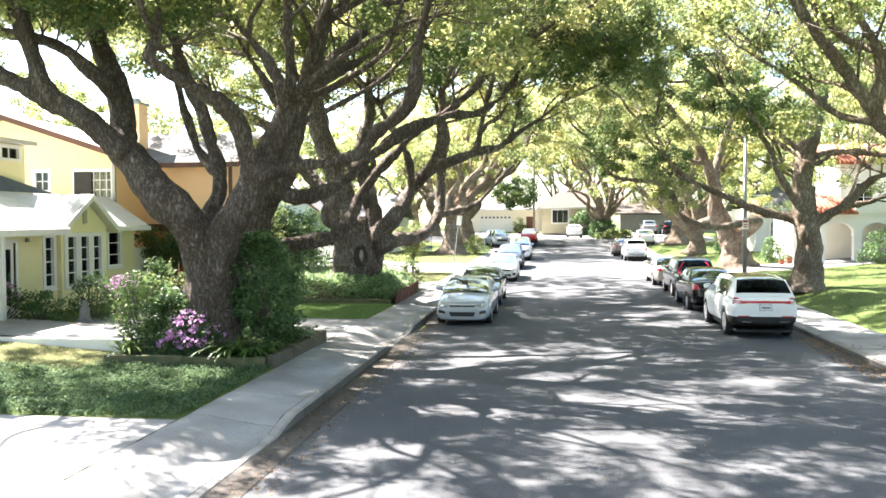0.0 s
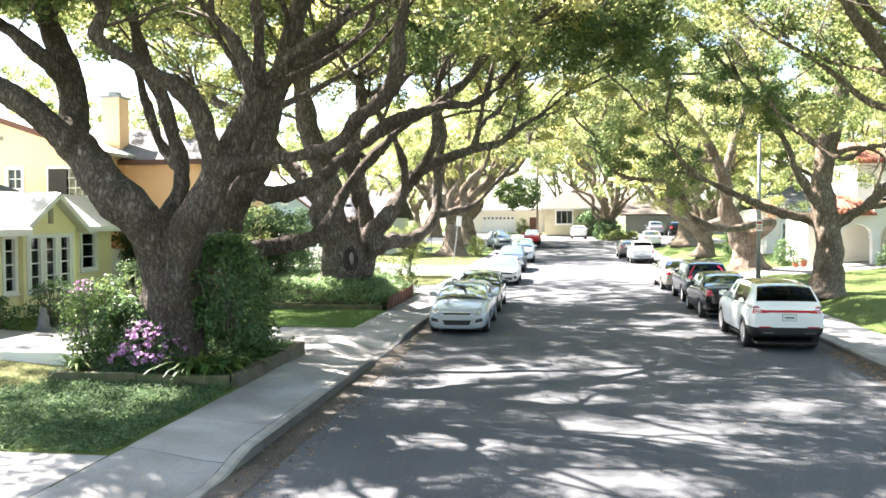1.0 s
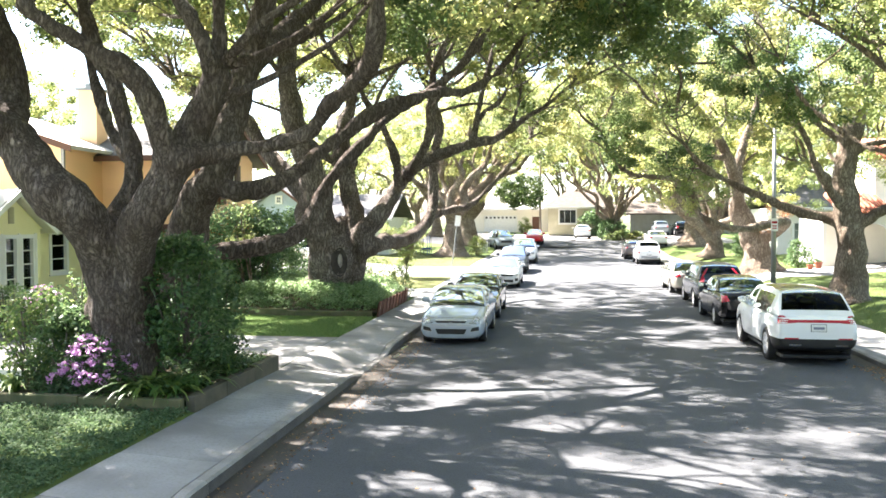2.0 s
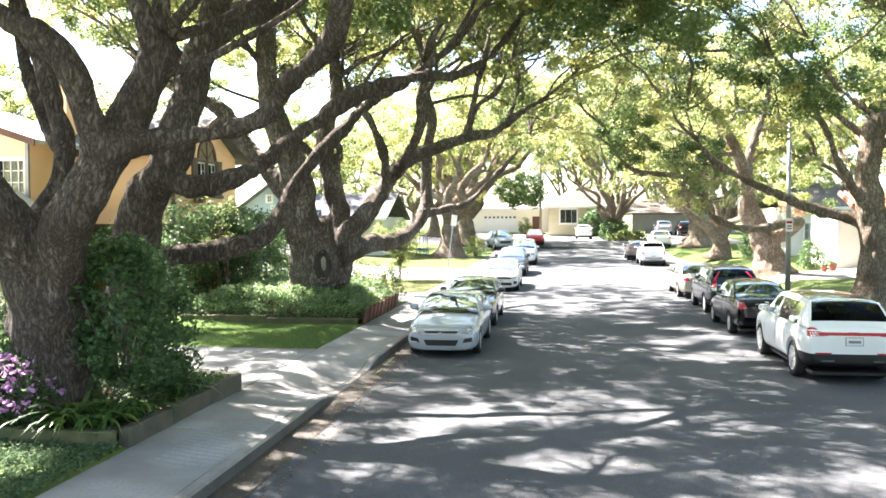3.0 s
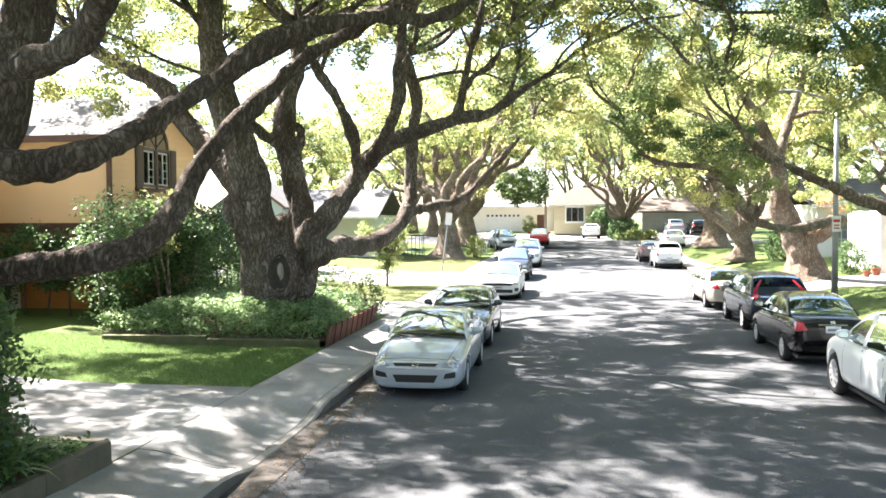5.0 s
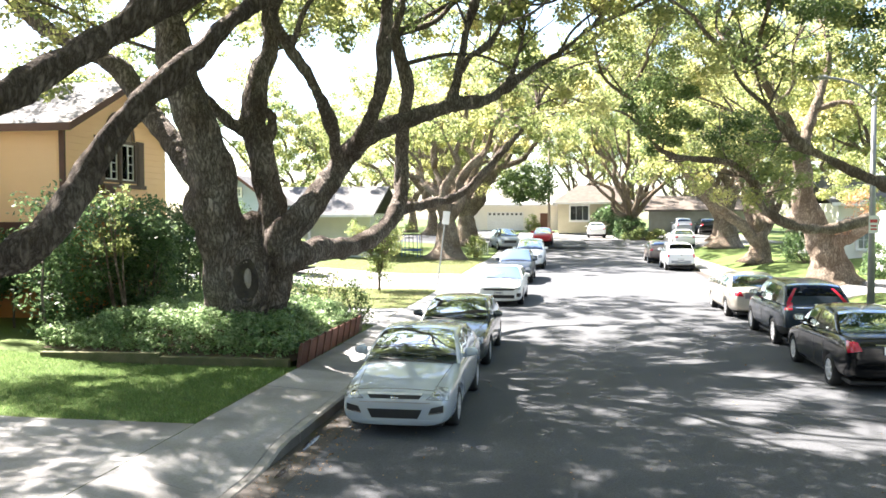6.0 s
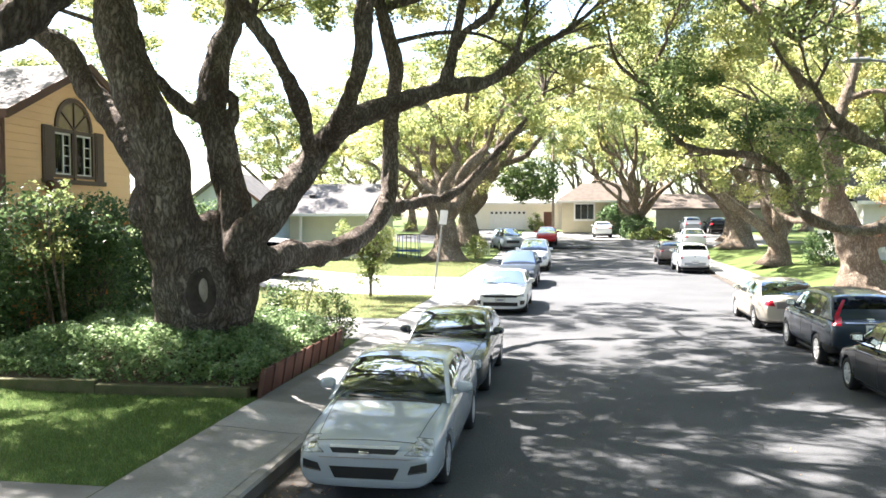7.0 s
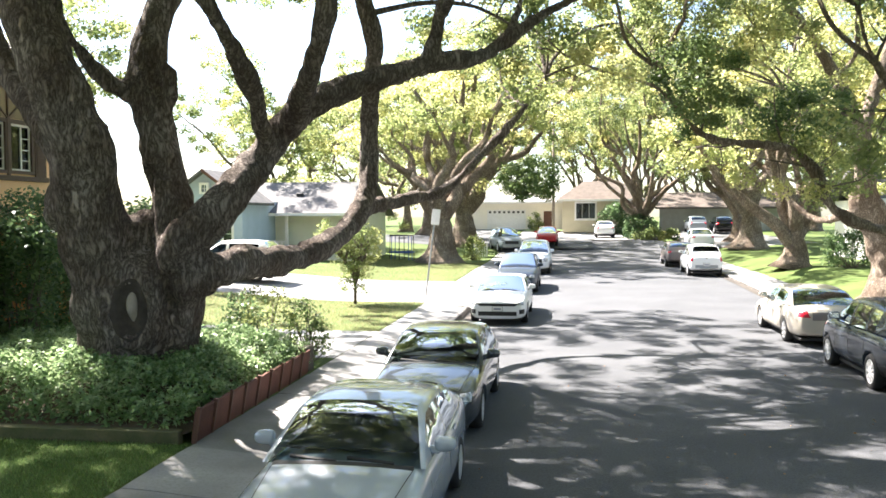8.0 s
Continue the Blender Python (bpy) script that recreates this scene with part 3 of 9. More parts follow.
def tree(label, base, trunk, limbs, seed, upper=(), regions=(), shaded=(), puff=0.58, per=250, pick=1.0, puff_gap=0.8, size=0.13, sides=14, spread=0.8, up=0.6, reach=1.9, start=0.45, gap=0.7, droop=0.0, flare=1.5, step=0.22, keep=None, leaf=None, voxel=0.0, blades=3, extra=None, dent=None, bark=None, group="street trees along the kerb", category="tree"):
    """trunk and limbs: (start radius, end radius, points). Twigs and rounded leaf clumps grow from the limbs."""
    rnd, rng = random.Random(seed), np.random.default_rng(seed)
    t = thing("tree", label, category, Matrix.Translation(base), group)
    off = Vector(base)

    def sweep(r0, r1, pts, flared):
        C = [p - off for p in curve_points(pts, step)]
        n = len(C) - 1
        R = [r0 + (r1 - r0) * (i / n) ** 0.8 for i in range(n + 1)]
        if flared:
            z0 = C[0].z
            R = [r * (1 + (flare - 1) * math.exp(-((c.z - z0) / 0.55))) for r, c in zip(R, C)]
        return C, R

    verts, faces = [], []
    C, R = sweep(*trunk, True)
    n = len(R)
    if trunk[1] > 0.3:
        R = [r * (1 - 0.45 * smooth01(0.8, 1.0, i / (n - 1))) for i, r in enumerate(R)]
    tube(verts, faces, C, R, sides + 8, 0.16)
    grown = []
    for r0, r1, pts in limbs:
        C, R = sweep(r0, r1, pts, False)
        tube(verts, faces, C, R, sides if r0 > 0.2 else max(8, sides - 4), 0.14)
        grown.append((C, R))
    if extra:
        extra(verts, faces, off)
    if voxel:
        wood(verts, faces, t, voxel, bark or M_BARK, dent)
    else:
        link_mesh("trunk", verts, faces, bark or M_BARK, t, smooth=True)
    if upper:
        verts, faces = [], []
        for r0, r1, pts in upper:
            C, R = sweep(r0, r1, pts, False)
            tube(verts, faces, C, R, 8, 0.12)
            grown.append((C, R))
        tagged(link_mesh("upper_branchwork", verts, faces, bark or M_BARK, t, smooth=True), kind="stuff")
    C, R = sweep(*trunk, True)
    if trunk[1] <= 0.3:
        grown.append((C, R))
    kp = (lambda c: keep(c + off)) if keep else None
    twigs, tips = grow(rnd, grown, spread, up, reach, start, gap, droop, kp)
    # clumps: some of the twig ends, and the filled regions of the crown, each with a twig of its own
    centres = []
    for c in tips:
        if rnd.random() < pick and all((c - o).length > puff_gap for o in centres):
            centres.append(c)
    nodes = [p for C, R in grown for p in C[len(C) // 3:]] + [C[len(C) // 2] for C, R, s in twigs]
    for c in puffs_in(rnd, regions, puff_gap):
        c = c - off
        near = min(nodes, key=lambda p: (p - c).length_squared)
        mid = near.lerp(c, 0.5) + Vector((rnd.uniform(-0.3, 0.3), rnd.uniform(-0.3, 0.3), rnd.uniform(-0.1, 0.35)))
        if (near - c).length < 2.2:
            twigs.append(([near, mid, c], [0.03, 0.02, 0.008], 3))
        centres.append(c)
    centres = [c for c in centres if not sunny(c + off)]
    verts, faces = [], []
    for C, R, s in twigs if voxel else twigs[::3]:
        tube(verts, faces, C, R, s, 0)
    tagged(link_mesh("twigwork", verts, faces, M_TWIG, t, smooth=True), kind="stuff")
    rad = [puff * rnd.uniform(0.65, 1.35) for _ in centres]
    tagged(leaf_mesh("crown", centres, rad, per, size, leaf or M_LEAF, t, rng, shape=0.36, flat=0.72, out=2.3, up=0.5, blades=blades, aspect=0.7 if blades == 3 else 0.5), kind="stuff")
    # clumps whose shade is put into a darker green
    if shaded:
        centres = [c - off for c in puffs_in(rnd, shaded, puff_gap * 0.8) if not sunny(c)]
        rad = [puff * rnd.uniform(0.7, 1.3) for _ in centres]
        tagged(leaf_mesh("shaded_foliage", centres, rad, int(per * 1.3), size, M_LEAF_SHADED, t, rng, shape=0.36, flat=0.72, out=2.3, up=0.5, blades=blades, aspect=0.7 if blades == 3 else 0.5, label="dense deep green older leaves"), kind="stuff")
    return t


def limbs_about(base, top, n, seed, radius, height, r=0.24, lean=(0, 0), low=0.0):
    """Crooked limbs that leave a fork low, run outwards and then turn up, each with side limbs."""
    rnd = random.Random(seed)
    out = []
    for k in range(n):
        a = 2 * math.pi * (k + rnd.uniform(-0.35, 0.35)) / n
        d = radius * rnd.uniform(0.6, 1.2)
        x, y = math.cos(a) * d + lean[0], math.sin(a) * d + lean[1]
        h = height * rnd.uniform(0.7, 1.1) - low * rnd.random()
        p0 = Vector((base[0], base[1], top))
        q = []
        steep = rnd.uniform(0.5, 1.0)
        for f, g in ((0.0, -0.4), (0.16, 0.14), (0.32, 0.22 + 0.1 * steep), (0.5, 0.32 + 0.16 * steep), (0.68, 0.5 + 0.14 * steep), (0.85, 0.72 + 0.1 * steep), (1.0, 1.0)):
            wob = (0.10 * d + 0.14) * (f > 0.1)
            q.append((p0.x + x * f + rnd.uniform(-1, 1) * wob, p0.y + y * f + rnd.uniform(-1, 1) * wob, p0.z + (h if g > 0 else 1.0) * g + rnd.uniform(-0.6, 0.6) * wob))
        out.append((r * rnd.uniform(0.75, 1.2), 0.05, q))
        for at in ((3, 5) if rnd.random() < 0.6 else (3,)):
            b = a + rnd.choice((-1, 1)) * rnd.uniform(0.5, 1.2)
            e = [q[at]]
            for j in range(1, 4):
                b += rnd.uniform(-0.5, 0.5)
                z = e[-1][2] + h * rnd.uniform(0.04, 0.16)
                e.append((e[-1][0] + math.cos(b) * d * 0.2, e[-1][1] + math.sin(b) * d * 0.2, z))
            out.append((r * 0.5, 0.04, e))
    return out


def sprigs(limbs, centre, seed, length, r, z_min=6.0):
    """Crooked boughs that leave the upper ends of the limbs and reach outwards and up."""
    rnd = random.Random(seed)
    out = []
    for _, r1, pts in limbs:
        if pts[-1][2] < z_min:
            continue
        for k, spot in enumerate((pts[-1], pts[-1], pts[-2])):
            p = Vector(spot)
            a = math.atan2(p.y - centre[1], p.x - centre[0]) + rnd.uniform(-0.9, 0.9)
            d = Vector((math.cos(a), math.sin(a), rnd.uniform(0.3, 1.0))).normalized()
            q = [p.copy()]
            for j in range(4):
                d = (d + Vector((rnd.uniform(-0.5, 0.5), rnd.uniform(-0.5, 0.5), rnd.uniform(-0.25, 0.35)))).normalized()
                p = p + d * length * rnd.uniform(0.18, 0.3)
                q.append(p.copy())
            out.append((min(r, r1) * (0.95 if k < 2 else 0.7), 0.03, [tuple(v) for v in q]))
    return out


LIMBS_A = [
    (0.46, 0.34, [(-7.78, 12.95, 2.20), (-7.82, 12.50, 3.10), (-8.17, 12.15, 3.72), (-8.60, 12.13, 4.14), (-9.00, 12.20, 4.60), (-9.43, 12.35, 5.04)]),
    (0.29, 0.12, [(-9.15, 12.00, 4.85), (-9.75, 11.75, 5.45), (-10.40, 11.60, 5.88), (-11.10, 11.50, 6.25), (-11.80, 11.40, 6.55), (-13.00, 11.00, 7.20), (-14.20, 10.60, 8.00)]),
    (0.22, 0.12, [(-10.45, 11.60, 5.90), (-10.70, 11.50, 6.30), (-10.85, 11.50, 6.74), (-11.10, 11.50, 7.40), (-11.30, 11.50, 8.05), (-11.40, 11.40, 9.20)]),
    (0.33, 0.15, [(-9.36, 12.45, 4.90), (-9.67, 12.90, 5.30), (-9.77, 13.10, 5.77), (-9.94, 13.14, 6.47), (-10.26, 13.23, 7.15), (-10.52, 13.21, 7.81), (-10.77, 13.20, 8.48), (-10.90, 13.30, 9.80)]),
    (0.19, 0.09, [(-9.85, 13.00, 6.20), (-10.10, 12.50, 6.66), (-10.68, 12.36, 7.16), (-11.38, 12.28, 7.44), (-12.12, 12.18, 7.59), (-13.20, 12.00, 8.10)]),
    (0.22, 0.11, [(-6.60, 12.50, 4.20), (-6.46, 12.25, 4.58), (-6.53, 12.10, 5.01), (-6.56, 11.88, 5.44), (-6.81, 11.74, 5.79), (-7.16, 11.59, 6.01), (-7.50, 11.43, 6.22), (-7.84, 11.28, 6.43), (-8.13, 11.13, 6.69), (-7.98, 11.17, 7.06), (-7.80, 11.00, 8.20)]),
    (0.20, 0.09, [(-7.60, 12.80, 3.10), (-7.72, 12.97, 3.53), (-7.56, 13.13, 3.96), (-7.55, 13.26, 4.46), (-7.72, 13.37, 4.96), (-7.93, 13.47, 5.47), (-8.08, 13.46, 5.96), (-8.31, 13.45, 6.43), (-8.70, 13.60, 7.40), (-9.00, 13.90, 8.60)]),
    (0.15, 0.07, [(-7.57, 13.30, 4.40), (-8.00, 13.65, 4.75), (-8.36, 13.96, 5.07), (-8.58, 13.95, 5.68), (-8.86, 14.08, 6.32), (-8.96, 14.09, 6.96), (-9.20, 14.30, 8.20)]),
    (0.40, 0.25, [(-7.48, 12.95, 2.30), (-7.06, 12.45, 3.22), (-6.72, 12.38, 3.74), (-6.48, 12.56, 4.29), (-6.23, 12.74, 4.85), (-5.95, 12.80, 5.41), (-5.74, 12.85, 6.00)]),
    (0.17, 0.08, [(-5.80, 12.80, 5.80), (-5.84, 12.50, 6.14), (-5.99, 12.46, 6.57), (-6.22, 12.44, 6.97), (-6.52, 12.41, 7.32), (-7.20, 12.30, 8.30)]),
    (0.17, 0.08, [(-5.76, 12.85, 5.85), (-5.72, 12.80, 6.50), (-5.78, 12.85, 7.20), (-5.80, 12.90, 8.20), (-5.60, 13.00, 9.40)]),
    (0.20, 0.08, [(-6.45, 12.30, 4.30), (-6.10, 12.42, 4.45), (-5.74, 12.65, 4.55), (-5.37, 12.80, 4.60), (-4.96, 12.86, 4.66), (-4.52, 12.82, 4.75), (-4.12, 12.76, 4.90), (-3.84, 12.59, 5.20), (-3.50, 12.42, 5.43), (-3.16, 12.30, 5.64), (-2.94, 12.10, 5.95), (-2.84, 11.95, 6.30), (-2.80, 11.90, 6.68), (-2.74, 11.85, 7.05), (-2.50, 11.80, 7.90), (-2.20, 11.80, 8.90)]),
]
LIMBS_A2 = [
    (0.21, 0.07, [(-6.95, 15.20, 4.20), (-6.34, 14.95, 3.97), (-5.85, 15.12, 4.06), (-5.47, 15.42, 4.27), (-5.22, 15.92, 4.57), (-4.93, 16.33, 4.92), (-4.55, 16.57, 5.26), (-4.16, 16.80, 5.60), (-3.74, 17.16, 5.88), (-3.25, 17.50, 6.10), (-2.76, 18.20, 6.33), (-2.30, 18.90, 6.42), (-1.90, 19.60, 6.75), (-1.50, 20.20, 7.20), (-1.00, 20.80, 8.10), (-0.70, 21.00, 9.20)]),
    (0.20, 0.08, [(-7.90, 16.05, 2.55), (-7.51, 16.25, 2.71), (-7.05, 16.35, 2.77), (-6.58, 16.42, 2.83), (-6.12, 16.49, 2.89), (-5.74, 16.67, 3.07), (-5.46, 16.85, 3.38), (-5.34, 17.14, 3.82), (-5.13, 17.31, 4.24), (-4.89, 17.48, 4.66), (-4.61, 17.79, 5.03), (-4.29, 17.97, 5.40), (-3.97, 18.16, 5.77), (-3.30, 18.70, 6.30), (-2.40, 19.20, 7.10), (-1.60, 19.50, 8.20)]),
    (0.26, 0.10, [(-6.42, 15.42, 6.30), (-6.15, 16.20, 7.00), (-5.95, 16.90, 7.60), (-5.60, 17.50, 8.15), (-5.30, 18.10, 8.75), (-4.90, 18.80, 9.60)]),
    (0.15, 0.06, [(-6.30, 15.80, 6.65), (-5.80, 16.80, 7.30), (-5.34, 17.67, 7.77), (-4.75, 17.77, 8.16), (-4.25, 17.85, 8.66), (-3.60, 18.00, 9.30)]),
    (0.20, 0.08, [(-6.59, 15.60, 5.72), (-7.20, 16.00, 6.62), (-8.07, 16.40, 7.80), (-8.63, 16.60, 8.74)]),
]
LIMBS_B = [
    (0.60, 0.28, [(-8.20, 27.50, 1.80), (-8.25, 27.15, 3.00), (-8.30, 27.04, 3.74), (-8.27, 26.82, 4.45), (-8.42, 26.62, 5.12), (-8.62, 26.52, 5.78), (-8.90, 26.55, 6.46), (-9.12, 26.65, 7.20), (-9.30, 26.80, 8.40), (-9.40, 27.00, 9.80)]),
    (0.38, 0.17, [(-8.50, 27.60, 3.50), (-9.04, 27.95, 4.25), (-9.53, 28.07, 4.74), (-10.08, 28.36, 5.32), (-10.66, 28.65, 5.90), (-11.16, 28.77, 6.47), (-11.49, 28.74, 7.06), (-12.04, 28.67, 7.42), (-13.20, 28.80, 8.00), (-14.50, 29.00, 8.80)]),
    (0.42, 0.22, [(-7.55, 27.80, 2.20), (-7.15, 27.50, 3.29), (-7.29, 27.70, 3.99), (-7.45, 27.71, 4.69), (-7.65, 27.70, 5.37), (-7.72, 27.88, 6.10), (-7.70, 28.21, 6.86), (-7.49, 28.43, 7.58), (-7.60, 28.60, 8.80)]),
    (0.16, 0.08, [(-7.66, 27.75, 5.25), (-8.10, 27.40, 5.62), (-8.52, 27.29, 6.05), (-8.82, 27.26, 6.48), (-9.02, 27.25, 6.98), (-9.30, 27.20, 8.00)]),
    (0.41, 0.06, [(-7.40, 27.50, 2.20), (-6.78, 27.15, 2.98), (-6.35, 27.27, 3.45), (-6.07, 27.69, 3.95), (-5.85, 28.28, 4.50), (-5.52, 28.71, 5.06), (-5.01, 28.98, 5.48), (-4.42, 29.27, 5.79), (-3.81, 29.73, 6.04), (-3.17, 30.19, 6.30), (-2.48, 30.66, 6.47), (-1.88, 31.13, 6.92), (-1.27, 31.42, 7.41), (-0.59, 31.73, 7.84), (0.30, 32.00, 8.60)]),
    (0.17, 0.08, [(-3.35, 30.05, 6.15), (-3.14, 30.11, 7.07), (-2.96, 30.17, 8.01), (-2.72, 30.24, 8.95), (-2.50, 30.30, 10.00)]),
    (0.11, 0.05, [(-3.14, 30.10, 7.00), (-2.78, 29.50, 7.35), (-2.30, 29.40, 7.62), (-1.98, 29.40, 8.10), (-1.70, 29.40, 8.80)]),
    (0.09, 0.04, [(-1.95, 31.10, 6.85), (-1.75, 31.60, 7.60), (-1.60, 31.90, 8.30), (-1.50, 32.00, 9.20)]),
    (0.21, 0.10, [(-5.75, 28.20, 4.55), (-5.60, 27.30, 5.28), (-5.60, 26.60, 5.82), (-5.78, 26.15, 6.36), (-6.15, 26.00, 6.92), (-6.60, 25.90, 7.80)]),
    (0.25, 0.13, [(-5.50, 28.55, 4.95), (-4.95, 27.70, 5.42), (-4.58, 27.25, 5.96), (-4.38, 27.05, 6.50), (-4.38, 27.05, 7.09), (-4.30, 27.10, 8.40)]),
    (0.35, 0.16, [(-7.40, 27.60, 2.00), (-6.55, 27.30, 2.48), (-6.31, 28.05, 2.62), (-6.13, 29.40, 2.61), (-5.85, 30.86, 2.72), (-5.51, 32.00, 3.11), (-5.29, 32.90, 3.80), (-5.26, 33.25, 4.68), (-5.22, 33.15, 5.54), (-5.06, 32.60, 6.31), (-4.83, 32.10, 7.04), (-4.95, 32.00, 7.70), (-5.20, 31.90, 8.50)]),
    (0.20, 0.07, [(-5.40, 32.50, 3.45), (-5.20, 33.60, 3.68), (-4.75, 35.00, 3.85), (-4.00, 36.30, 4.12), (-3.35, 37.00, 4.82), (-2.65, 37.40, 5.60), (-1.95, 37.70, 6.43), (-1.40, 38.00, 7.30)]),
]
LIMBS_C = [
    (0.24, 0.07, [(10.15, 30.80, 3.10), (9.60, 31.00, 3.42), (9.02, 31.10, 3.55), (8.02, 31.00, 3.89), (6.97, 30.55, 4.30), (6.01, 30.40, 4.74), (5.11, 30.29, 5.24), (4.40, 30.04, 6.03), (4.00, 29.80, 7.00)]),
    (0.20, 0.07, [(10.00, 30.70, 3.60), (9.45, 30.40, 4.40), (8.90, 30.20, 5.20), (8.50, 30.00, 6.20), (7.60, 29.60, 7.40), (6.60, 29.30, 8.60)]),
    (0.16, 0.06, [(10.20, 30.80, 5.70), (9.90, 31.20, 6.30), (9.30, 31.60, 6.95), (8.55, 31.60, 8.06), (7.64, 31.49, 9.11), (6.83, 31.41, 10.26), (6.17, 31.36, 11.51)]),
    (0.24, 0.08, [(10.25, 30.70, 3.00), (10.81, 30.50, 3.45), (11.51, 30.00, 4.00), (12.20, 29.60, 4.87), (13.20, 29.00, 5.26), (14.40, 28.70, 6.10)]),
    (0.15, 0.06, [(10.20, 30.70, 5.55), (10.72, 31.00, 5.99), (11.38, 31.00, 6.15), (12.03, 31.00, 6.00), (12.60, 30.80, 5.40), (13.40, 30.60, 5.10)]),
    (0.17, 0.06, [(10.70, 30.60, 3.40), (11.60, 30.90, 3.85), (12.60, 30.80, 4.05), (13.50, 30.60, 4.40), (14.60, 30.50, 4.40)]),
    (0.13, 0.05, [(11.30, 30.20, 3.85), (11.90, 30.60, 4.60), (12.20, 30.80, 5.40), (12.70, 31.00, 6.30)]),
]
LIMBS_N = [
    (0.21, 0.10, [(10.80, 16.00, 2.50), (7.86, 15.50, 5.02), (7.08, 15.20, 5.77), (6.33, 15.00, 6.76), (5.54, 14.80, 7.75), (5.00, 14.60, 8.59)]),
    (0.16, 0.06, [(7.08, 15.20, 5.77), (7.17, 15.00, 6.87), (6.68, 15.00, 7.88), (6.19, 15.00, 8.90)]),
    (0.12, 0.04, [(7.91, 15.60, 4.77), (6.85, 16.50, 4.99), (6.50, 17.50, 4.79), (6.22, 18.50, 5.16), (5.58, 19.50, 6.04), (5.06, 20.00, 7.23)]),
    (0.10, 0.04, [(7.29, 15.30, 5.77), (6.79, 16.00, 6.47), (6.19, 17.00, 6.86), (5.64, 18.00, 7.48), (5.20, 18.60, 8.06)]),
]
LIMBS_D = [
    (0.32, 0.08, [(10.60, 45.80, 2.30), (11.15, 44.60, 2.80), (11.15, 43.00, 3.22), (10.40, 41.40, 3.28), (9.50, 40.40, 3.12), (8.60, 39.80, 2.98), (7.36, 38.95, 3.07), (6.30, 38.60, 3.60), (6.00, 39.10, 4.55), (5.28, 39.10, 5.26), (4.07, 38.70, 5.40), (3.03, 38.87, 5.61), (2.28, 39.35, 6.50), (1.85, 40.00, 7.68)]),
    (0.40, 0.10, [(9.55, 45.75, 3.70), (9.15, 44.95, 5.17), (8.70, 44.42, 6.46), (8.03, 43.86, 7.63), (7.17, 43.10, 8.65), (6.25, 42.30, 9.56), (5.26, 41.30, 10.32)]),
    (0.34, 0.10, [(9.25, 45.10, 4.80), (9.40, 45.70, 6.40), (9.80, 46.20, 7.60), (10.25, 46.40, 8.80), (10.55, 46.50, 10.20), (10.40, 46.60, 11.60)]),
    (0.22, 0.10, [(10.01, 46.00, 3.28), (9.34, 47.00, 3.42), (8.69, 49.00, 3.28), (7.46, 50.00, 4.47)]),
    (0.16, 0.05, [(8.60, 44.30, 6.60), (7.70, 43.80, 6.70), (7.00, 43.40, 7.30), (6.10, 43.20, 7.50)]),
    (0.15, 0.05, [(9.90, 46.25, 7.90), (10.90, 45.80, 8.20), (11.60, 45.30, 8.00), (12.60, 45.00, 8.60)]),
    (0.14, 0.05, [(7.90, 43.80, 7.75), (8.30, 43.20, 8.70), (8.10, 42.60, 9.80), (8.60, 42.20, 10.90)]),
]
TRUNK_A2 = (0.55, 0.20, [(-8.00, 15.90, 0.40), (-7.90, 15.80, 1.80), (-7.62, 15.45, 3.10), (-7.24, 15.25, 3.88), (-6.88, 15.12, 4.28), (-6.67, 15.10, 4.74), (-6.56, 15.23, 5.24), (-6.49, 15.39, 5.75), (-6.38, 15.42, 6.26), (-6.20, 15.46, 6.74), (-6.00, 15.50, 7.40), (-5.80, 15.60, 8.40)])
TRUNK_C = (0.55, 0.20, [(10.15, 30.70, 0.40), (10.28, 30.70, 2.18), (10.11, 30.70, 3.57), (9.99, 30.70, 4.95), (10.19, 30.70, 6.32), (10.61, 30.70, 8.14), (10.81, 30.70, 10.18), (10.35, 30.70, 12.23)])
TRUNK_D = (0.80, 0.42, [(10.70, 46.00, 0.50), (10.45, 46.00, 1.80), (9.95, 45.95, 2.90), (9.45, 45.70, 3.90), (9.15, 45.10, 4.90)])
# crown regions: x, y, z, rx, ry, rz, number of clumps
# many high ones lie out of view, added to shade road, drives and lots
REG_A = [(-10.0, 11.0, 8.6, 3.5, 2.5, 1.3, 38), (-6.0, 16.0, 11.0, 6.0, 6.0, 1.6, 29), (-11.0, 20.0, 11.5, 4.0, 5.0, 1.5, 29), (-16.0, 17.2, 10.5, 4.0, 2.8, 1.3, 52), (-15.5, 21.5, 11.0, 3.6, 3.2, 1.1, 84), (-17.2, 23.8, 11.9, 5.0, 4.2, 1.1, 130), (-2.5, 8.0, 10.5, 3.6, 3.2, 1.1, 68), (-12.5, 15.0, 10.8, 3.0, 2.6, 1.0, 30), (-15.6, 13.8, 11.4, 2.2, 1.5, 0.6, 26), (-12.2, 22.4, 11.6, 2.6, 2.4, 0.7, 44), (0.0, 5.6, 10.6, 3.4, 3.0, 1.0, 52), (-6.5, 11.5, 12.0, 4.5, 4.0, 1.0, 60)]
REG_A2 = [(0.6, 21.4, 9.3, 2.4, 1.8, 0.8, 26), (-4.5, 22.5, 11.5, 5.5, 4.5, 1.4, 58), (1.0, 11.8, 10.6, 3.2, 2.6, 1.0, 40), (-9.2, 24.6, 11.9, 3.2, 2.4, 0.8, 44), (-2.0, 20.5, 8.9, 2.5, 1.5, 0.9, 26), (-5.5, 17.5, 12.3, 5.0, 4.0, 1.0, 70)]
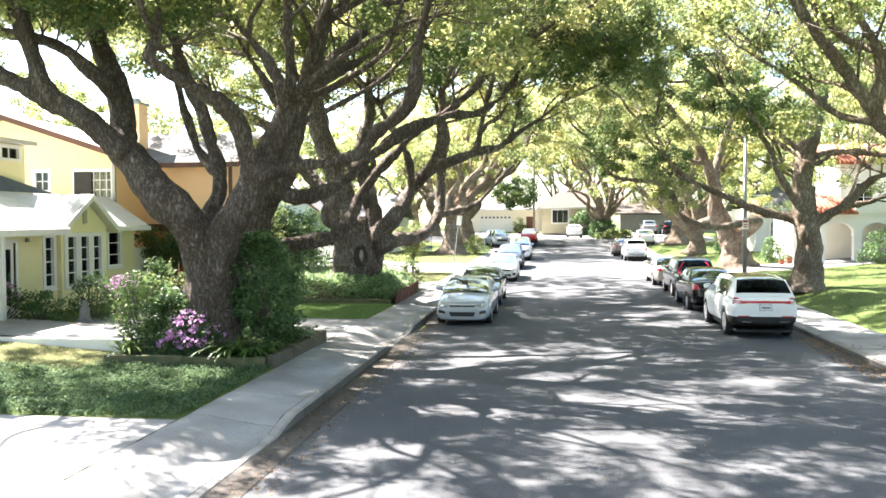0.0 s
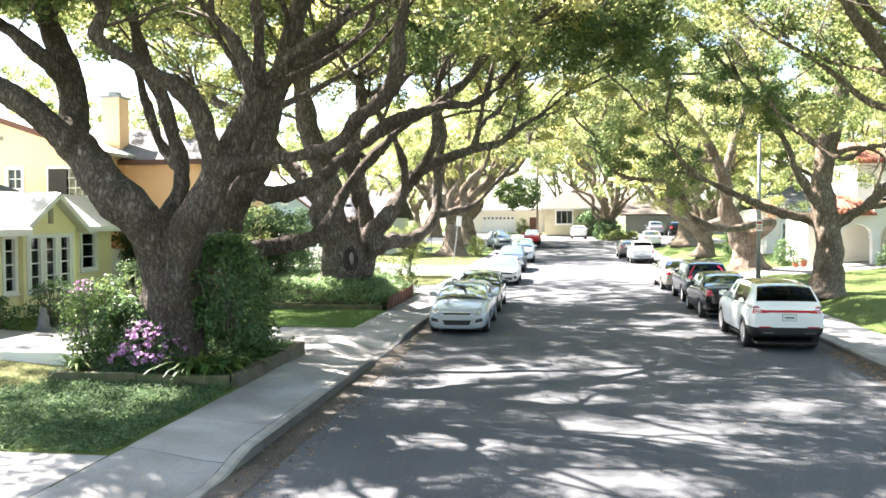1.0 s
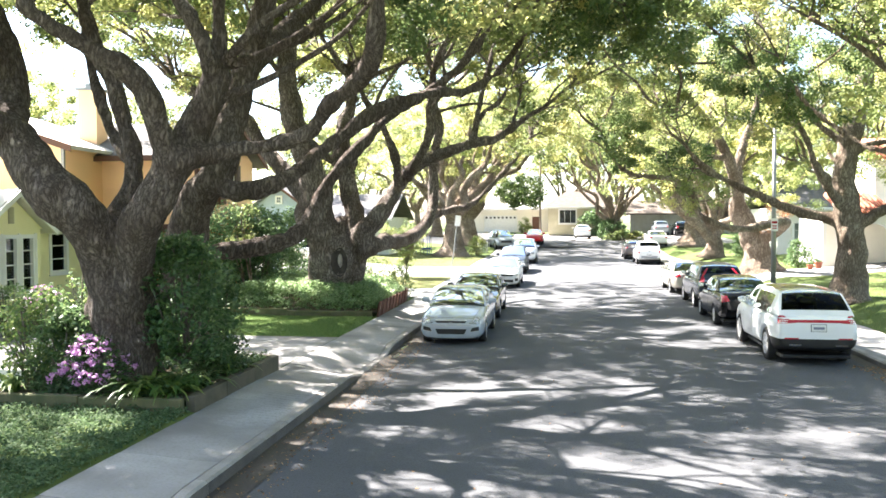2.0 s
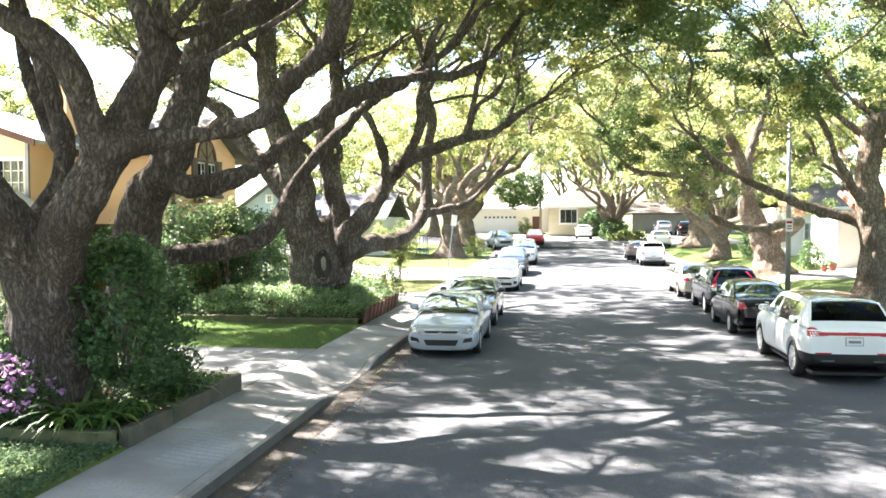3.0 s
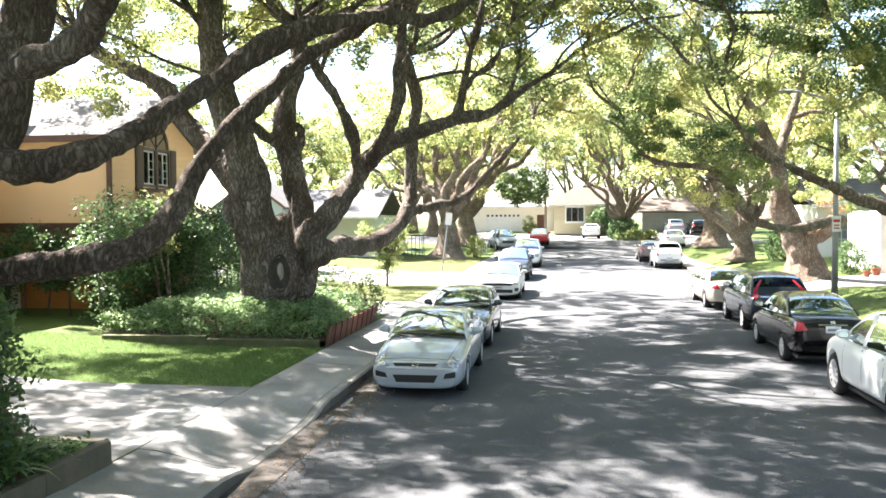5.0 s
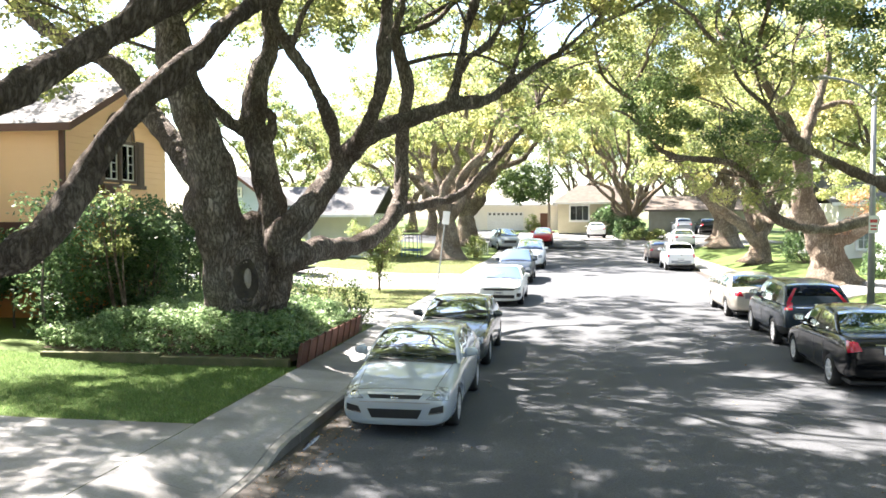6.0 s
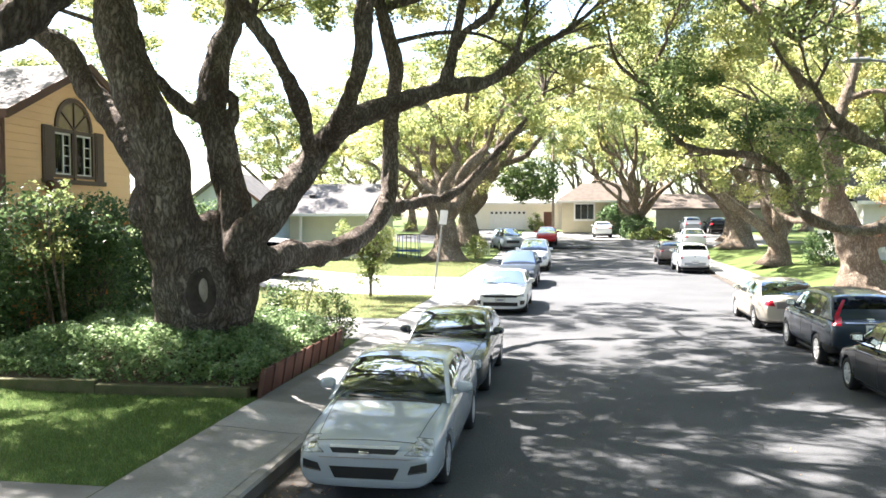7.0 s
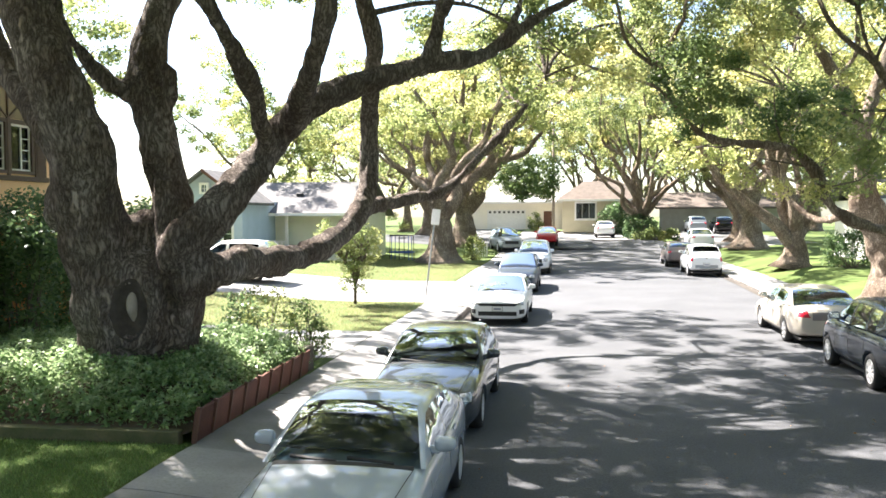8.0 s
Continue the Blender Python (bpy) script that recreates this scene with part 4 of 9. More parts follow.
REG_B = [(-7.5, 35.5, 12.0, 6.0, 7.0, 1.6, 102), (-10.5, 46.0, 13.0, 6.5, 4.0, 1.2, 110), (-2.5, 34.0, 9.5, 2.5, 3.0, 1.5, 26), (-17.0, 31.0, 12.5, 5.0, 5.0, 1.3, 50), (-6.5, 26.5, 13.0, 5.0, 5.5, 0.9, 100), (-7.0, 28.0, 11.9, 5.5, 5.5, 0.7, 90), (-15.5, 39.5, 12.0, 4.5, 4.0, 1.2, 67), (-1.0, 33.0, 11.0, 4.0, 4.0, 1.0, 36), (-6.3, 31.8, 12.4, 4.0, 3.2, 0.7, 70), (-13.5, 27.4, 11.6, 2.4, 2.8, 0.7, 32), (-14.2, 35.0, 11.8, 2.0, 1.8, 0.6, 24), (-10.5, 26.5, 10.8, 2.6, 2.2, 0.8, 32), (-21.0, 36.0, 12.5, 4.5, 3.5, 1.0, 26)]
REG_C = [(6.0, 28.5, 7.6, 3.0, 2.5, 1.8, 10), (10.0, 31.0, 10.0, 4.0, 3.5, 2.0, 8), (3.0, 26.5, 10.8, 4.0, 4.5, 1.0, 46), (9.0, 27.0, 11.3, 4.0, 4.0, 1.0, 36)]
REG_N = [(6.0, 17.0, 8.8, 2.5, 3.0, 1.2, 8), (7.5, 19.5, 11.0, 4.0, 5.0, 1.0, 36)]
REG_D = [(3.6, 39.8, 9.2, 2.6, 1.6, 1.4, 30), (6.6, 39.2, 4.6, 1.3, 1.1, 1.0, 14), (13.0, 50.0, 5.2, 2.2, 1.8, 1.5, 22)]
UP_A = sprigs(LIMBS_A, (-7.8, 13.0), 51, 4.4, 0.11)
UP_A2 = sprigs(LIMBS_A2 + [TRUNK_A2], (-7.6, 15.8), 52, 4.4, 0.11)
UP_A2 += [(0.08, 0.03, [(-0.72, 21.0, 9.15), (0.3, 21.4, 9.6), (1.6, 21.9, 9.6), (2.8, 22.3, 9.0)]), (0.07, 0.03, [(-1.62, 19.5, 8.15), (-0.6, 19.9, 8.9), (0.6, 20.4, 9.1), (1.6, 20.6, 8.7)])]
UP_B = sprigs(LIMBS_B, (-7.9, 27.9), 53, 4.6, 0.11)


BURL = (-7.54, 2.06)
VALLEY = [(-7.50, 4.2), (-7.44, 3.0), (-7.02, 2.45), (-6.93, 1.6)]


def burl(verts, faces, off):
    """The raised rim round the old hollow at the front of the trunk, and the knobs of the left stem."""
    n = 20
    turn = [2 * math.pi * k / n for k in range(n + 1)]
    tube(verts, faces, [Vector((BURL[0] + 0.36 * math.cos(a), 26.98 + 0.1 * math.cos(a) + 0.05 * math.sin(a), BURL[1] + 0.58 * math.sin(a))) - off for a in turn], [0.15] * (n + 1), 10, 0.12)
    for r, p, q in ((0.44, (-7.45, 27.28, 1.6), (-7.45, 27.3, 2.7)), (0.30, (-8.74, 27.2, 3.95), (-8.80, 27.15, 4.75)), (0.34, (-8.32, 26.86, 3.4), (-8.30, 26.84, 4.05)), (0.34, (-8.92, 27.45, 3.3), (-8.98, 27.4, 4.0)), (0.34, (-7.12, 27.45, 1.4), (-7.0, 27.45, 2.3)), (0.13, (-7.62, 27.55, 4.5), (-7.66, 27.55, 4.75)), (0.5, (-7.65, 27.75, 2.9), (-7.6, 27.7, 3.4))):
        p, q = Vector(p) - off, Vector(q) - off
        tube(verts, faces, [p.lerp(q, f) for f in (-0.25, 0, 0.3, 0.6, 1, 1.25)], [r * f for f in (0.35, 0.85, 1, 0.95, 0.8, 0.35)], 12, 0.3)
    hook = [(-7.42, 27.68, 5.90), (-7.16, 27.6, 5.78), (-7.15, 27.58, 5.42), (-7.24, 27.6, 5.18), (-7.20, 27.6, 5.05), (-7.40, 27.68, 4.90)]
    tube(verts, faces, [Vector(p) - off for p in hook], [0.11, 0.10, 0.12, 0.09, 0.12, 0.13], 8, 0.2)


def burl_relief(x, y, z):
    """Pit inside the burl's rim and the deep valley that runs down from the fork."""
    if y > 27.75 or z > 4.6:
        return 0.0
    rr = math.hypot((x - BURL[0]) / 0.34, (z - BURL[1]) / 0.56)
    d = -0.13 * (1 - smooth01(0.45, 0.95, rr)) + 0.04 * math.exp(-((rr - 1.15) / 0.2) ** 2) + 0.03 * math.exp(-((rr - 0.62) / 0.09) ** 2)
    for (ax, az), (bx, bz) in zip(VALLEY, VALLEY[1:]):
        f = max(0.0, min(1.0, ((x - ax) * (bx - ax) + (z - az) * (bz - az)) / ((bx - ax) ** 2 + (bz - az) ** 2)))
        g = math.hypot(x - ax - f * (bx - ax), z - az - f * (bz - az))
        d = min(d, -0.14 * math.exp(-(g / 0.11) ** 2)) if g < 0.25 and rr > 1.1 else d
    return d


# part of the shaded clumps sit out of view, added to block light
tree("huge old camphor tree with dark twisting limbs", (-7.8, 13.3, 0.3), (0.66, 0.5, [(-7.75, 13.1, 0.2), (-7.72, 13.05, 1.4), (-7.62, 12.95, 2.3), (-7.5, 12.8, 3.0)]), LIMBS_A, 11, upper=UP_A,
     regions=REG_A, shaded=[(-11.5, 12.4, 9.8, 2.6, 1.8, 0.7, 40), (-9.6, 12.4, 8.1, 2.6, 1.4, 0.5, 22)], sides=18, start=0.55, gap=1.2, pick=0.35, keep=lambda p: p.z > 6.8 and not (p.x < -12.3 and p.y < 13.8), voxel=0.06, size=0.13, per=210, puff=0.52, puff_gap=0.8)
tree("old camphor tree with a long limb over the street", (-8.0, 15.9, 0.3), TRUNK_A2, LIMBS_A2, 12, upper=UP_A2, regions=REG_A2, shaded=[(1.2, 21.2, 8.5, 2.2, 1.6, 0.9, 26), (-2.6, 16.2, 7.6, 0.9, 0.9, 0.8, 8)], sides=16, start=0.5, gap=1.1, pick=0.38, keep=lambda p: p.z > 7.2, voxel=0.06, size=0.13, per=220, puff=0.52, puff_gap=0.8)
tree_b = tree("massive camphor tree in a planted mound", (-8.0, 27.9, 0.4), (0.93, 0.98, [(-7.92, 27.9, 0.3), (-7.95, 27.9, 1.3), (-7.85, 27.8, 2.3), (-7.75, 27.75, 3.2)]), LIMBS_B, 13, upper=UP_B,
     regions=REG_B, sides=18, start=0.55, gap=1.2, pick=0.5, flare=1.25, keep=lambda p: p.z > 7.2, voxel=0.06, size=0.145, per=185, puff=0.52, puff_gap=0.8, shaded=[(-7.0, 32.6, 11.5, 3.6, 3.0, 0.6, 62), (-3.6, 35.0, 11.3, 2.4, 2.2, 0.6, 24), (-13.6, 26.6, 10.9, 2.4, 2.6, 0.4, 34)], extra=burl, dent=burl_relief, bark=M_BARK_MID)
bm = bmesh.new()
bm.from_mesh(next(o for o in tree_b.children if o.name.startswith("trunk")).data)
trunk_bvh = BVHTree.FromBMesh(bm)
bm.free()


def trunk_oval(name, cx, cz, rx, rz, dome, material, label, seed):
    """An oval skin that follows the front of the trunk."""
    o = tree_b.location
    verts, faces, n, rings = [], [], 28, 6
    for j in range(rings + 1):
        for k in range(n):
            a, f = 2 * math.pi * k / n, j / rings
            w = 1 + 0.14 * n3(math.cos(a) * 1.3, math.sin(a) * 1.3, seed)
            px, pz = cx + rx * f * w * math.cos(a) - o.x, cz + rz * f * w * math.sin(a) - o.z
            hit = trunk_bvh.ray_cast(Vector((px, 24.5 - o.y, pz)), Vector((0, 1, 0)), 6.0)[0]
            verts.append((px, (hit.y if hit else 27 - o.y) - dome * (1 - f * f) - (0.012 if j < rings else -0.03), pz))
    for j in range(rings):
        faces += [(j * n + k, j * n + (k + 1) % n, (j + 1) * n + (k + 1) % n, (j + 1) * n + k) for k in range(n)]
    link_mesh(name, verts, faces, material, tree_b, smooth=True, label=label)


trunk_oval("hollow", BURL[0], BURL[1] - 0.06, 0.32, 0.56, 0.0, mat("rotten_wood", (0.026, 0.021, 0.018), (0.07, 0.056, 0.047), scale=5, fine=40, rough=0.95, bump=0.6), "dark weathered hollow inside the burl", 3)
trunk_oval("scar", BURL[0] + 0.02, BURL[1] - 0.02, 0.085, 0.27, 0.05, mat("bare_wood", (0.34, 0.30, 0.265), (0.24, 0.205, 0.18), scale=5, fine=40, rough=0.9, bump=0.4, stretch=(1, 1, 0.3)), "pale oval of bare wood", 7)
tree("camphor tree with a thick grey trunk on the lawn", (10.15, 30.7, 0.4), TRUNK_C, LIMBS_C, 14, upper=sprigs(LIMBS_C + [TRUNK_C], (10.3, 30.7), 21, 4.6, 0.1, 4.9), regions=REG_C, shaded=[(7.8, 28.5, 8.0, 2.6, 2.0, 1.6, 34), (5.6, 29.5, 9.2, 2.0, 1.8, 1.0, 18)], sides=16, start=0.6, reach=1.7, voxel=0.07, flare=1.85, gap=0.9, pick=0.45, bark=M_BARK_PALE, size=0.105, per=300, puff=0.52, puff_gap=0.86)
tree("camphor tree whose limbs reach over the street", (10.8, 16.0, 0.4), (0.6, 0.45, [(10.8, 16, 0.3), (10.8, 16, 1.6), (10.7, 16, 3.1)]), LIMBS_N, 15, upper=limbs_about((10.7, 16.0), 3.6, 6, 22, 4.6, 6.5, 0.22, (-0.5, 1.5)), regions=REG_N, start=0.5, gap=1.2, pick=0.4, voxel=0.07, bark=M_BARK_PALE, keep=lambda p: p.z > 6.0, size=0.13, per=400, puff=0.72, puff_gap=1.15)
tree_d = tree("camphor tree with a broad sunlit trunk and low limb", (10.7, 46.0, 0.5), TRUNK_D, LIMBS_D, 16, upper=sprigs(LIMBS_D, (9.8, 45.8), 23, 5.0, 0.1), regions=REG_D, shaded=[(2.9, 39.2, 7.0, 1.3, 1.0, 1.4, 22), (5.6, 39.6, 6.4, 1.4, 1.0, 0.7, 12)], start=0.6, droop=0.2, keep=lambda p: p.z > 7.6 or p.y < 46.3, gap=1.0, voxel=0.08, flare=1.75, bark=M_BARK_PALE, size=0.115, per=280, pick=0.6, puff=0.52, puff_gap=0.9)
M_SHOOT = leaf_mat("young_red_shoots", [(0.20, 0.14, 0.05), (0.32, 0.17, 0.06), (0.42, 0.22, 0.09)], trans=0.5)
leaf_mesh("young_shoots", [Vector((10.6 + 0.35 * k % 1.1, 44.7 - 0.2 * (k % 3), 2.9 + 0.28 * k)) - tree_d.location for k in range(6)], [0.42] * 6, 160, 0.09, M_SHOOT, tree_d, np.random.default_rng(5), label="orange-red young shoots beside the trunk")
FAR = [
    ((10.5, 59.2, 0.9), 0.60, 2.2, 7, 3.8, 7.5, (0.6, 1.5), 31),
    ((11.7, 75.5, 1.0), 0.9, 2.8, 9, 6.0, 9.5, (-3.0, 0), 32),
    ((-8.8, 66.0, 1.0), 0.95, 3.2, 9, 4.4, 7.0, (1.0, 2.6), 33),
    ((-9.2, 80.0, 1.1), 1.05, 3.0, 10, 6.5, 9.5, (3.0, 0), 34),
    ((5.6, 91.0, 1.6), 0.55, 2.2, 11, 6.5, 10.0, (-1.0, 0), 35),
    ((12.5, 84.0, 0.9), 0.6, 2.6, 7, 5.5, 8.0, (-1.0, 0), 36),
    ((-13.5, 88.0, 1.0), 0.6, 2.8, 7, 6.0, 8.5, (1.0, 0), 37),
    ((-17.0, 96.0, 2.0), 0.5, 3.0, 7, 6.5, 9.0, (0, 0), 38),
    ((1.0, 116.0, 2.0), 0.5, 3.0, 10, 8.0, 16.0, (0, 0), 39),
    ((14.0, 116.0, 2.0), 0.5, 3.0, 8, 8.0, 11.0, (0, 0), 40),
    ((20.0, 62.0, 1.0), 0.5, 3.0, 7, 6.0, 9.0, (0, 0), 41),
    ((21.0, 84.0, 1.2), 0.5, 3.0, 7, 6.5, 9.0, (0, 0), 42),
    ((-22.0, 74.0, 1.2), 0.45, 3.0, 7, 5.5, 8.0, (0, 0), 43),
    ((-14.0, 118.0, 2.0), 0.5, 3.0, 8, 8.0, 10.0, (0, 0), 44),
    ((-26.0, 112.0, 2.0), 0.5, 3.0, 8, 8.0, 11.0, (0, 0), 45),
    ((8.0, 122.0, 2.0), 0.5, 3.0, 10, 8.0, 17.0, (0, 0), 46),
    ((24.0, 104.0, 2.0), 0.5, 3.0, 8, 8.0, 11.0, (0, 0), 47),
    ((22.0, 36.0, 1.0), 0.5, 3.0, 8, 6.0, 9.0, (0, 0), 48),
    ((-27.0, 46.0, 1.0), 0.45, 3.0, 7, 5.0, 7.0, (0, 0), 49),
    # unseen trees from here on, added beside and behind the camera to screen the sky
    ((12.0, 2.0, 0.6), 0.6, 3.0, 8, 6.0, 8.0, (-2, 0), 50),
    ((-8.0, -3.5, 0.4), 0.7, 3.0, 8, 5.5, 7.5, (1, 0), 54),
    ((-8.2, -17.0, 0.4), 0.7, 3.0, 9, 6.5, 8.5, (2, 0), 58),
    ((10.5, -12.0, 0.4), 0.7, 3.0, 9, 6.5, 8.5, (-2, 0), 59),
    ((10.6, -27.0, 0.4), 0.7, 3.0, 9, 6.5, 9.0, (-2, 0), 60),
    ((-8.4, -32.0, 0.4), 0.7, 3.0, 9, 6.5, 9.0, (2, 0), 61),
    ((2.0, -48.0, 0.4), 0.7, 3.0, 9, 7.5, 9.0, (0, 0), 62),
]
REG_FAR = {31: [(5.6, 57.0, 6.6, 2.5, 2.0, 1.2, 12)]}
LIMBS_FAR = {31: [(0.40, 0.10, [(10.45, 59.2, 1.9), (9.6, 59.0, 2.9), (8.65, 58.8, 3.6), (7.5, 58.5, 4.5), (6.8, 58.1, 5.1), (6.0, 57.6, 6.1), (5.3, 57.2, 7.4)]), (0.30, 0.10, [(10.6, 59.3, 2.0), (11.3, 59.6, 3.1), (11.9, 60.0, 4.4), (12.2, 60.4, 6.0)])]}
SHADED_FAR = {33: [(-3.3, 66.5, 5.7, 2.1, 1.8, 1.3, 40)]}
for b, r, fork, n, rad, hei, lean, sd in FAR:
    z = ground_z(b[0], b[1]) - 0.1
    street = abs(b[0]) < 14 and 50 < b[1] < 95
    tree("camphor tree with a spreading crown beside the street", (b[0], b[1], z), (r, r * 0.6, [(b[0], b[1], z), (b[0] + 0.1, b[1], z + fork * 0.5), (b[0], b[1], z + fork)]),
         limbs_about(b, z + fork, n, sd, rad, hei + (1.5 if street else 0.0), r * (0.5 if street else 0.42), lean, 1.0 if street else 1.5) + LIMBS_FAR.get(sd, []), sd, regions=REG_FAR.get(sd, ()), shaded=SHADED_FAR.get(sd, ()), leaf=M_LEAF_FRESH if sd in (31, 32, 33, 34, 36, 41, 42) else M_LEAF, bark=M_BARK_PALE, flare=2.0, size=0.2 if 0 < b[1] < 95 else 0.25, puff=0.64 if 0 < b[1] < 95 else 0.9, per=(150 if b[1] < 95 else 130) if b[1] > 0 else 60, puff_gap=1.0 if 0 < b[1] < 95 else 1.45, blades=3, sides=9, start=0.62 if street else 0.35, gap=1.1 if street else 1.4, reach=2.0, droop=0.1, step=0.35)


# ---- parked cars ----

M_TYRE = mat("tyre_rubber", (0.018, 0.018, 0.019), (0.03, 0.03, 0.03), scale=6, fine=80, rough=0.85, bump=0.2, spec=0.3)
M_RIM = mat("alloy_rim", (0.66, 0.66, 0.67), (0.55, 0.55, 0.56), scale=8, fine=60, rough=0.35, bump=0.0, metal=0.35)
M_CHROME = mat("chrome", (0.7, 0.7, 0.7), (0.6, 0.6, 0.6), rough=0.12, bump=0.0, metal=1.0)
M_TRIM = mat("black_trim", (0.012, 0.012, 0.013), (0.02, 0.02, 0.02), scale=5, fine=90, rough=0.5, bump=0.05)
M_CABIN = mat("cabin_cloth", (0.06, 0.058, 0.055), (0.09, 0.085, 0.08), scale=6, fine=90, rough=0.9, bump=0.1)
M_SEAT = mat("seat_cloth", (0.16, 0.15, 0.14), (0.12, 0.115, 0.11), scale=6, fine=90, rough=0.9, bump=0.1)
M_LAMP = mat("clear_lamp_lens", (0.74, 0.76, 0.78), (0.09, 0.095, 0.10), scale=11, fine=50, rough=0.12, bump=0.3, metal=0.2, coat=0.8, c3=(0.2, 0.2, 0.22), fine_mix=0.7)
M_RED = mat("red_lamp_lens", (0.46, 0.01, 0.032), (0.34, 0.008, 0.022), scale=10, fine=60, rough=0.15, bump=0.1, coat=0.8)
M_PLATE = mat("plate", (0.72, 0.72, 0.70), (0.66, 0.66, 0.65), scale=8, fine=50, rough=0.5, bump=0.0)
M_PLATE_BAR = mat("plate_bar", (0.20, 0.22, 0.30), (0.17, 0.19, 0.26), rough=0.6, bump=0.0)
M_GLASS = glass_mat("car_glass", (0.36, 0.42, 0.44), 1.32)
M_DARKGLASS = glass_mat("tinted_car_glass", (0.05, 0.06, 0.065), 1.17)


def lerp_table(tab, v):
    if v <= tab[0][0]:
        return tab[0][1]
    for (a, p), (b, q) in zip(tab, tab[1:]):
        if v <= b:
            return p + (q - p) * (v - a) / (b - a)
    return tab[-1][1]


def evaluated(ob):
    dg = bpy.context.evaluated_depsgraph_get()
    me = bpy.data.meshes.new_from_object(ob.evaluated_get(dg))
    return me


def car_shell(name, L, W, top, width, bottom, wheels, wr, level):
    """Lower body: sections along the length, rounded, with wheel arches cut out."""
    st = sorted({-L / 2, -L / 2 + 0.04, -L / 2 + 0.16, L / 2, L / 2 - 0.04, L / 2 - 0.16} | {-L / 2 + L * f for f in (0.1, 0.17, 0.24, 0.32, 0.42, 0.52, 0.6, 0.66, 0.72, 0.8, 0.88)})
    bm = bmesh.new()
    rings = []
    for y in st:
        zt, w, zb = lerp_table(top, y), W / 2 * lerp_table(width, y), lerp_table(bottom, y)
        h = zt - zb
        half = [(0.0, zb), (0.78 * w, zb), (0.955 * w, zb + 0.07), (1.0 * w, zb + 0.36 * h), (0.995 * w, zb + 0.62 * h), (0.975 * w, zb + 0.84 * h), (0.90 * w, zt - 0.012), (0.70 * w, zt + 0.012), (0.0, zt + 0.035)]
        ring = half + [(-x, z) for x, z in half[-2:0:-1]]
        rings.append([bm.verts.new((x, y, z)) for x, z in ring])
    for a, b in zip(rings, rings[1:]):
        n = len(a)
        for i in range(n):
            bm.faces.new((a[i], a[(i + 1) % n], b[(i + 1) % n], b[i]))
    bm.faces.new(rings[0][::-1])
    bm.faces.new(rings[-1])
    bmesh.ops.recalc_face_normals(bm, faces=bm.faces)
    me = bpy.data.meshes.new(name)
    bm.to_mesh(me)
    bm.free()
    ob = new("body_cage", me)
    s = ob.modifiers.new("round", "SUBSURF")
    s.levels = s.render_levels = level
    bm = bmesh.new()
    for yw in wheels:
        for sx in (-1, 1):
            cyl(bm, (sx * (W / 2 - 0.34), yw, wr), (sx * (W / 2 + 0.3), yw, wr), wr * 1.13, wr * 1.13, 28)
    bmesh.ops.recalc_face_normals(bm, faces=bm.faces)
    cm = bpy.data.meshes.new("cut")
    bm.to_mesh(cm)
    bm.free()
    cut = new("cut", cm)
    b = ob.modifiers.new("arches", "BOOLEAN")
    b.operation, b.object, b.solver = "DIFFERENCE", cut, "EXACT"
    bpy.context.view_layer.update()
    out = evaluated(ob)
    bpy.data.objects.remove(ob)
    bpy.data.objects.remove(cut)
    return out


def split_low(me, z, y):
    """Takes the part of a body below z and behind y off as a mesh of its own."""
    low = me.copy()
    for m, keep_low in ((low, True), (me, False)):
        bm = bmesh.new()
        bm.from_mesh(m)
        for co, no in (((0, 0, z), (0, 0, 1)), ((0, y, 0), (0, 1, 0))):
            bmesh.ops.bisect_plane(bm, geom=bm.verts[:] + bm.edges[:] + bm.faces[:], plane_co=co, plane_no=no, dist=0.0005)
        gone = []
        for f in bm.faces:
            c = f.calc_center_median()
            if (c.z < z and c.y < y) != keep_low:
                gone.append(f)
        bmesh.ops.delete(bm, geom=gone, context="FACES")
        bm.to_mesh(m)
        bm.free()
    return low


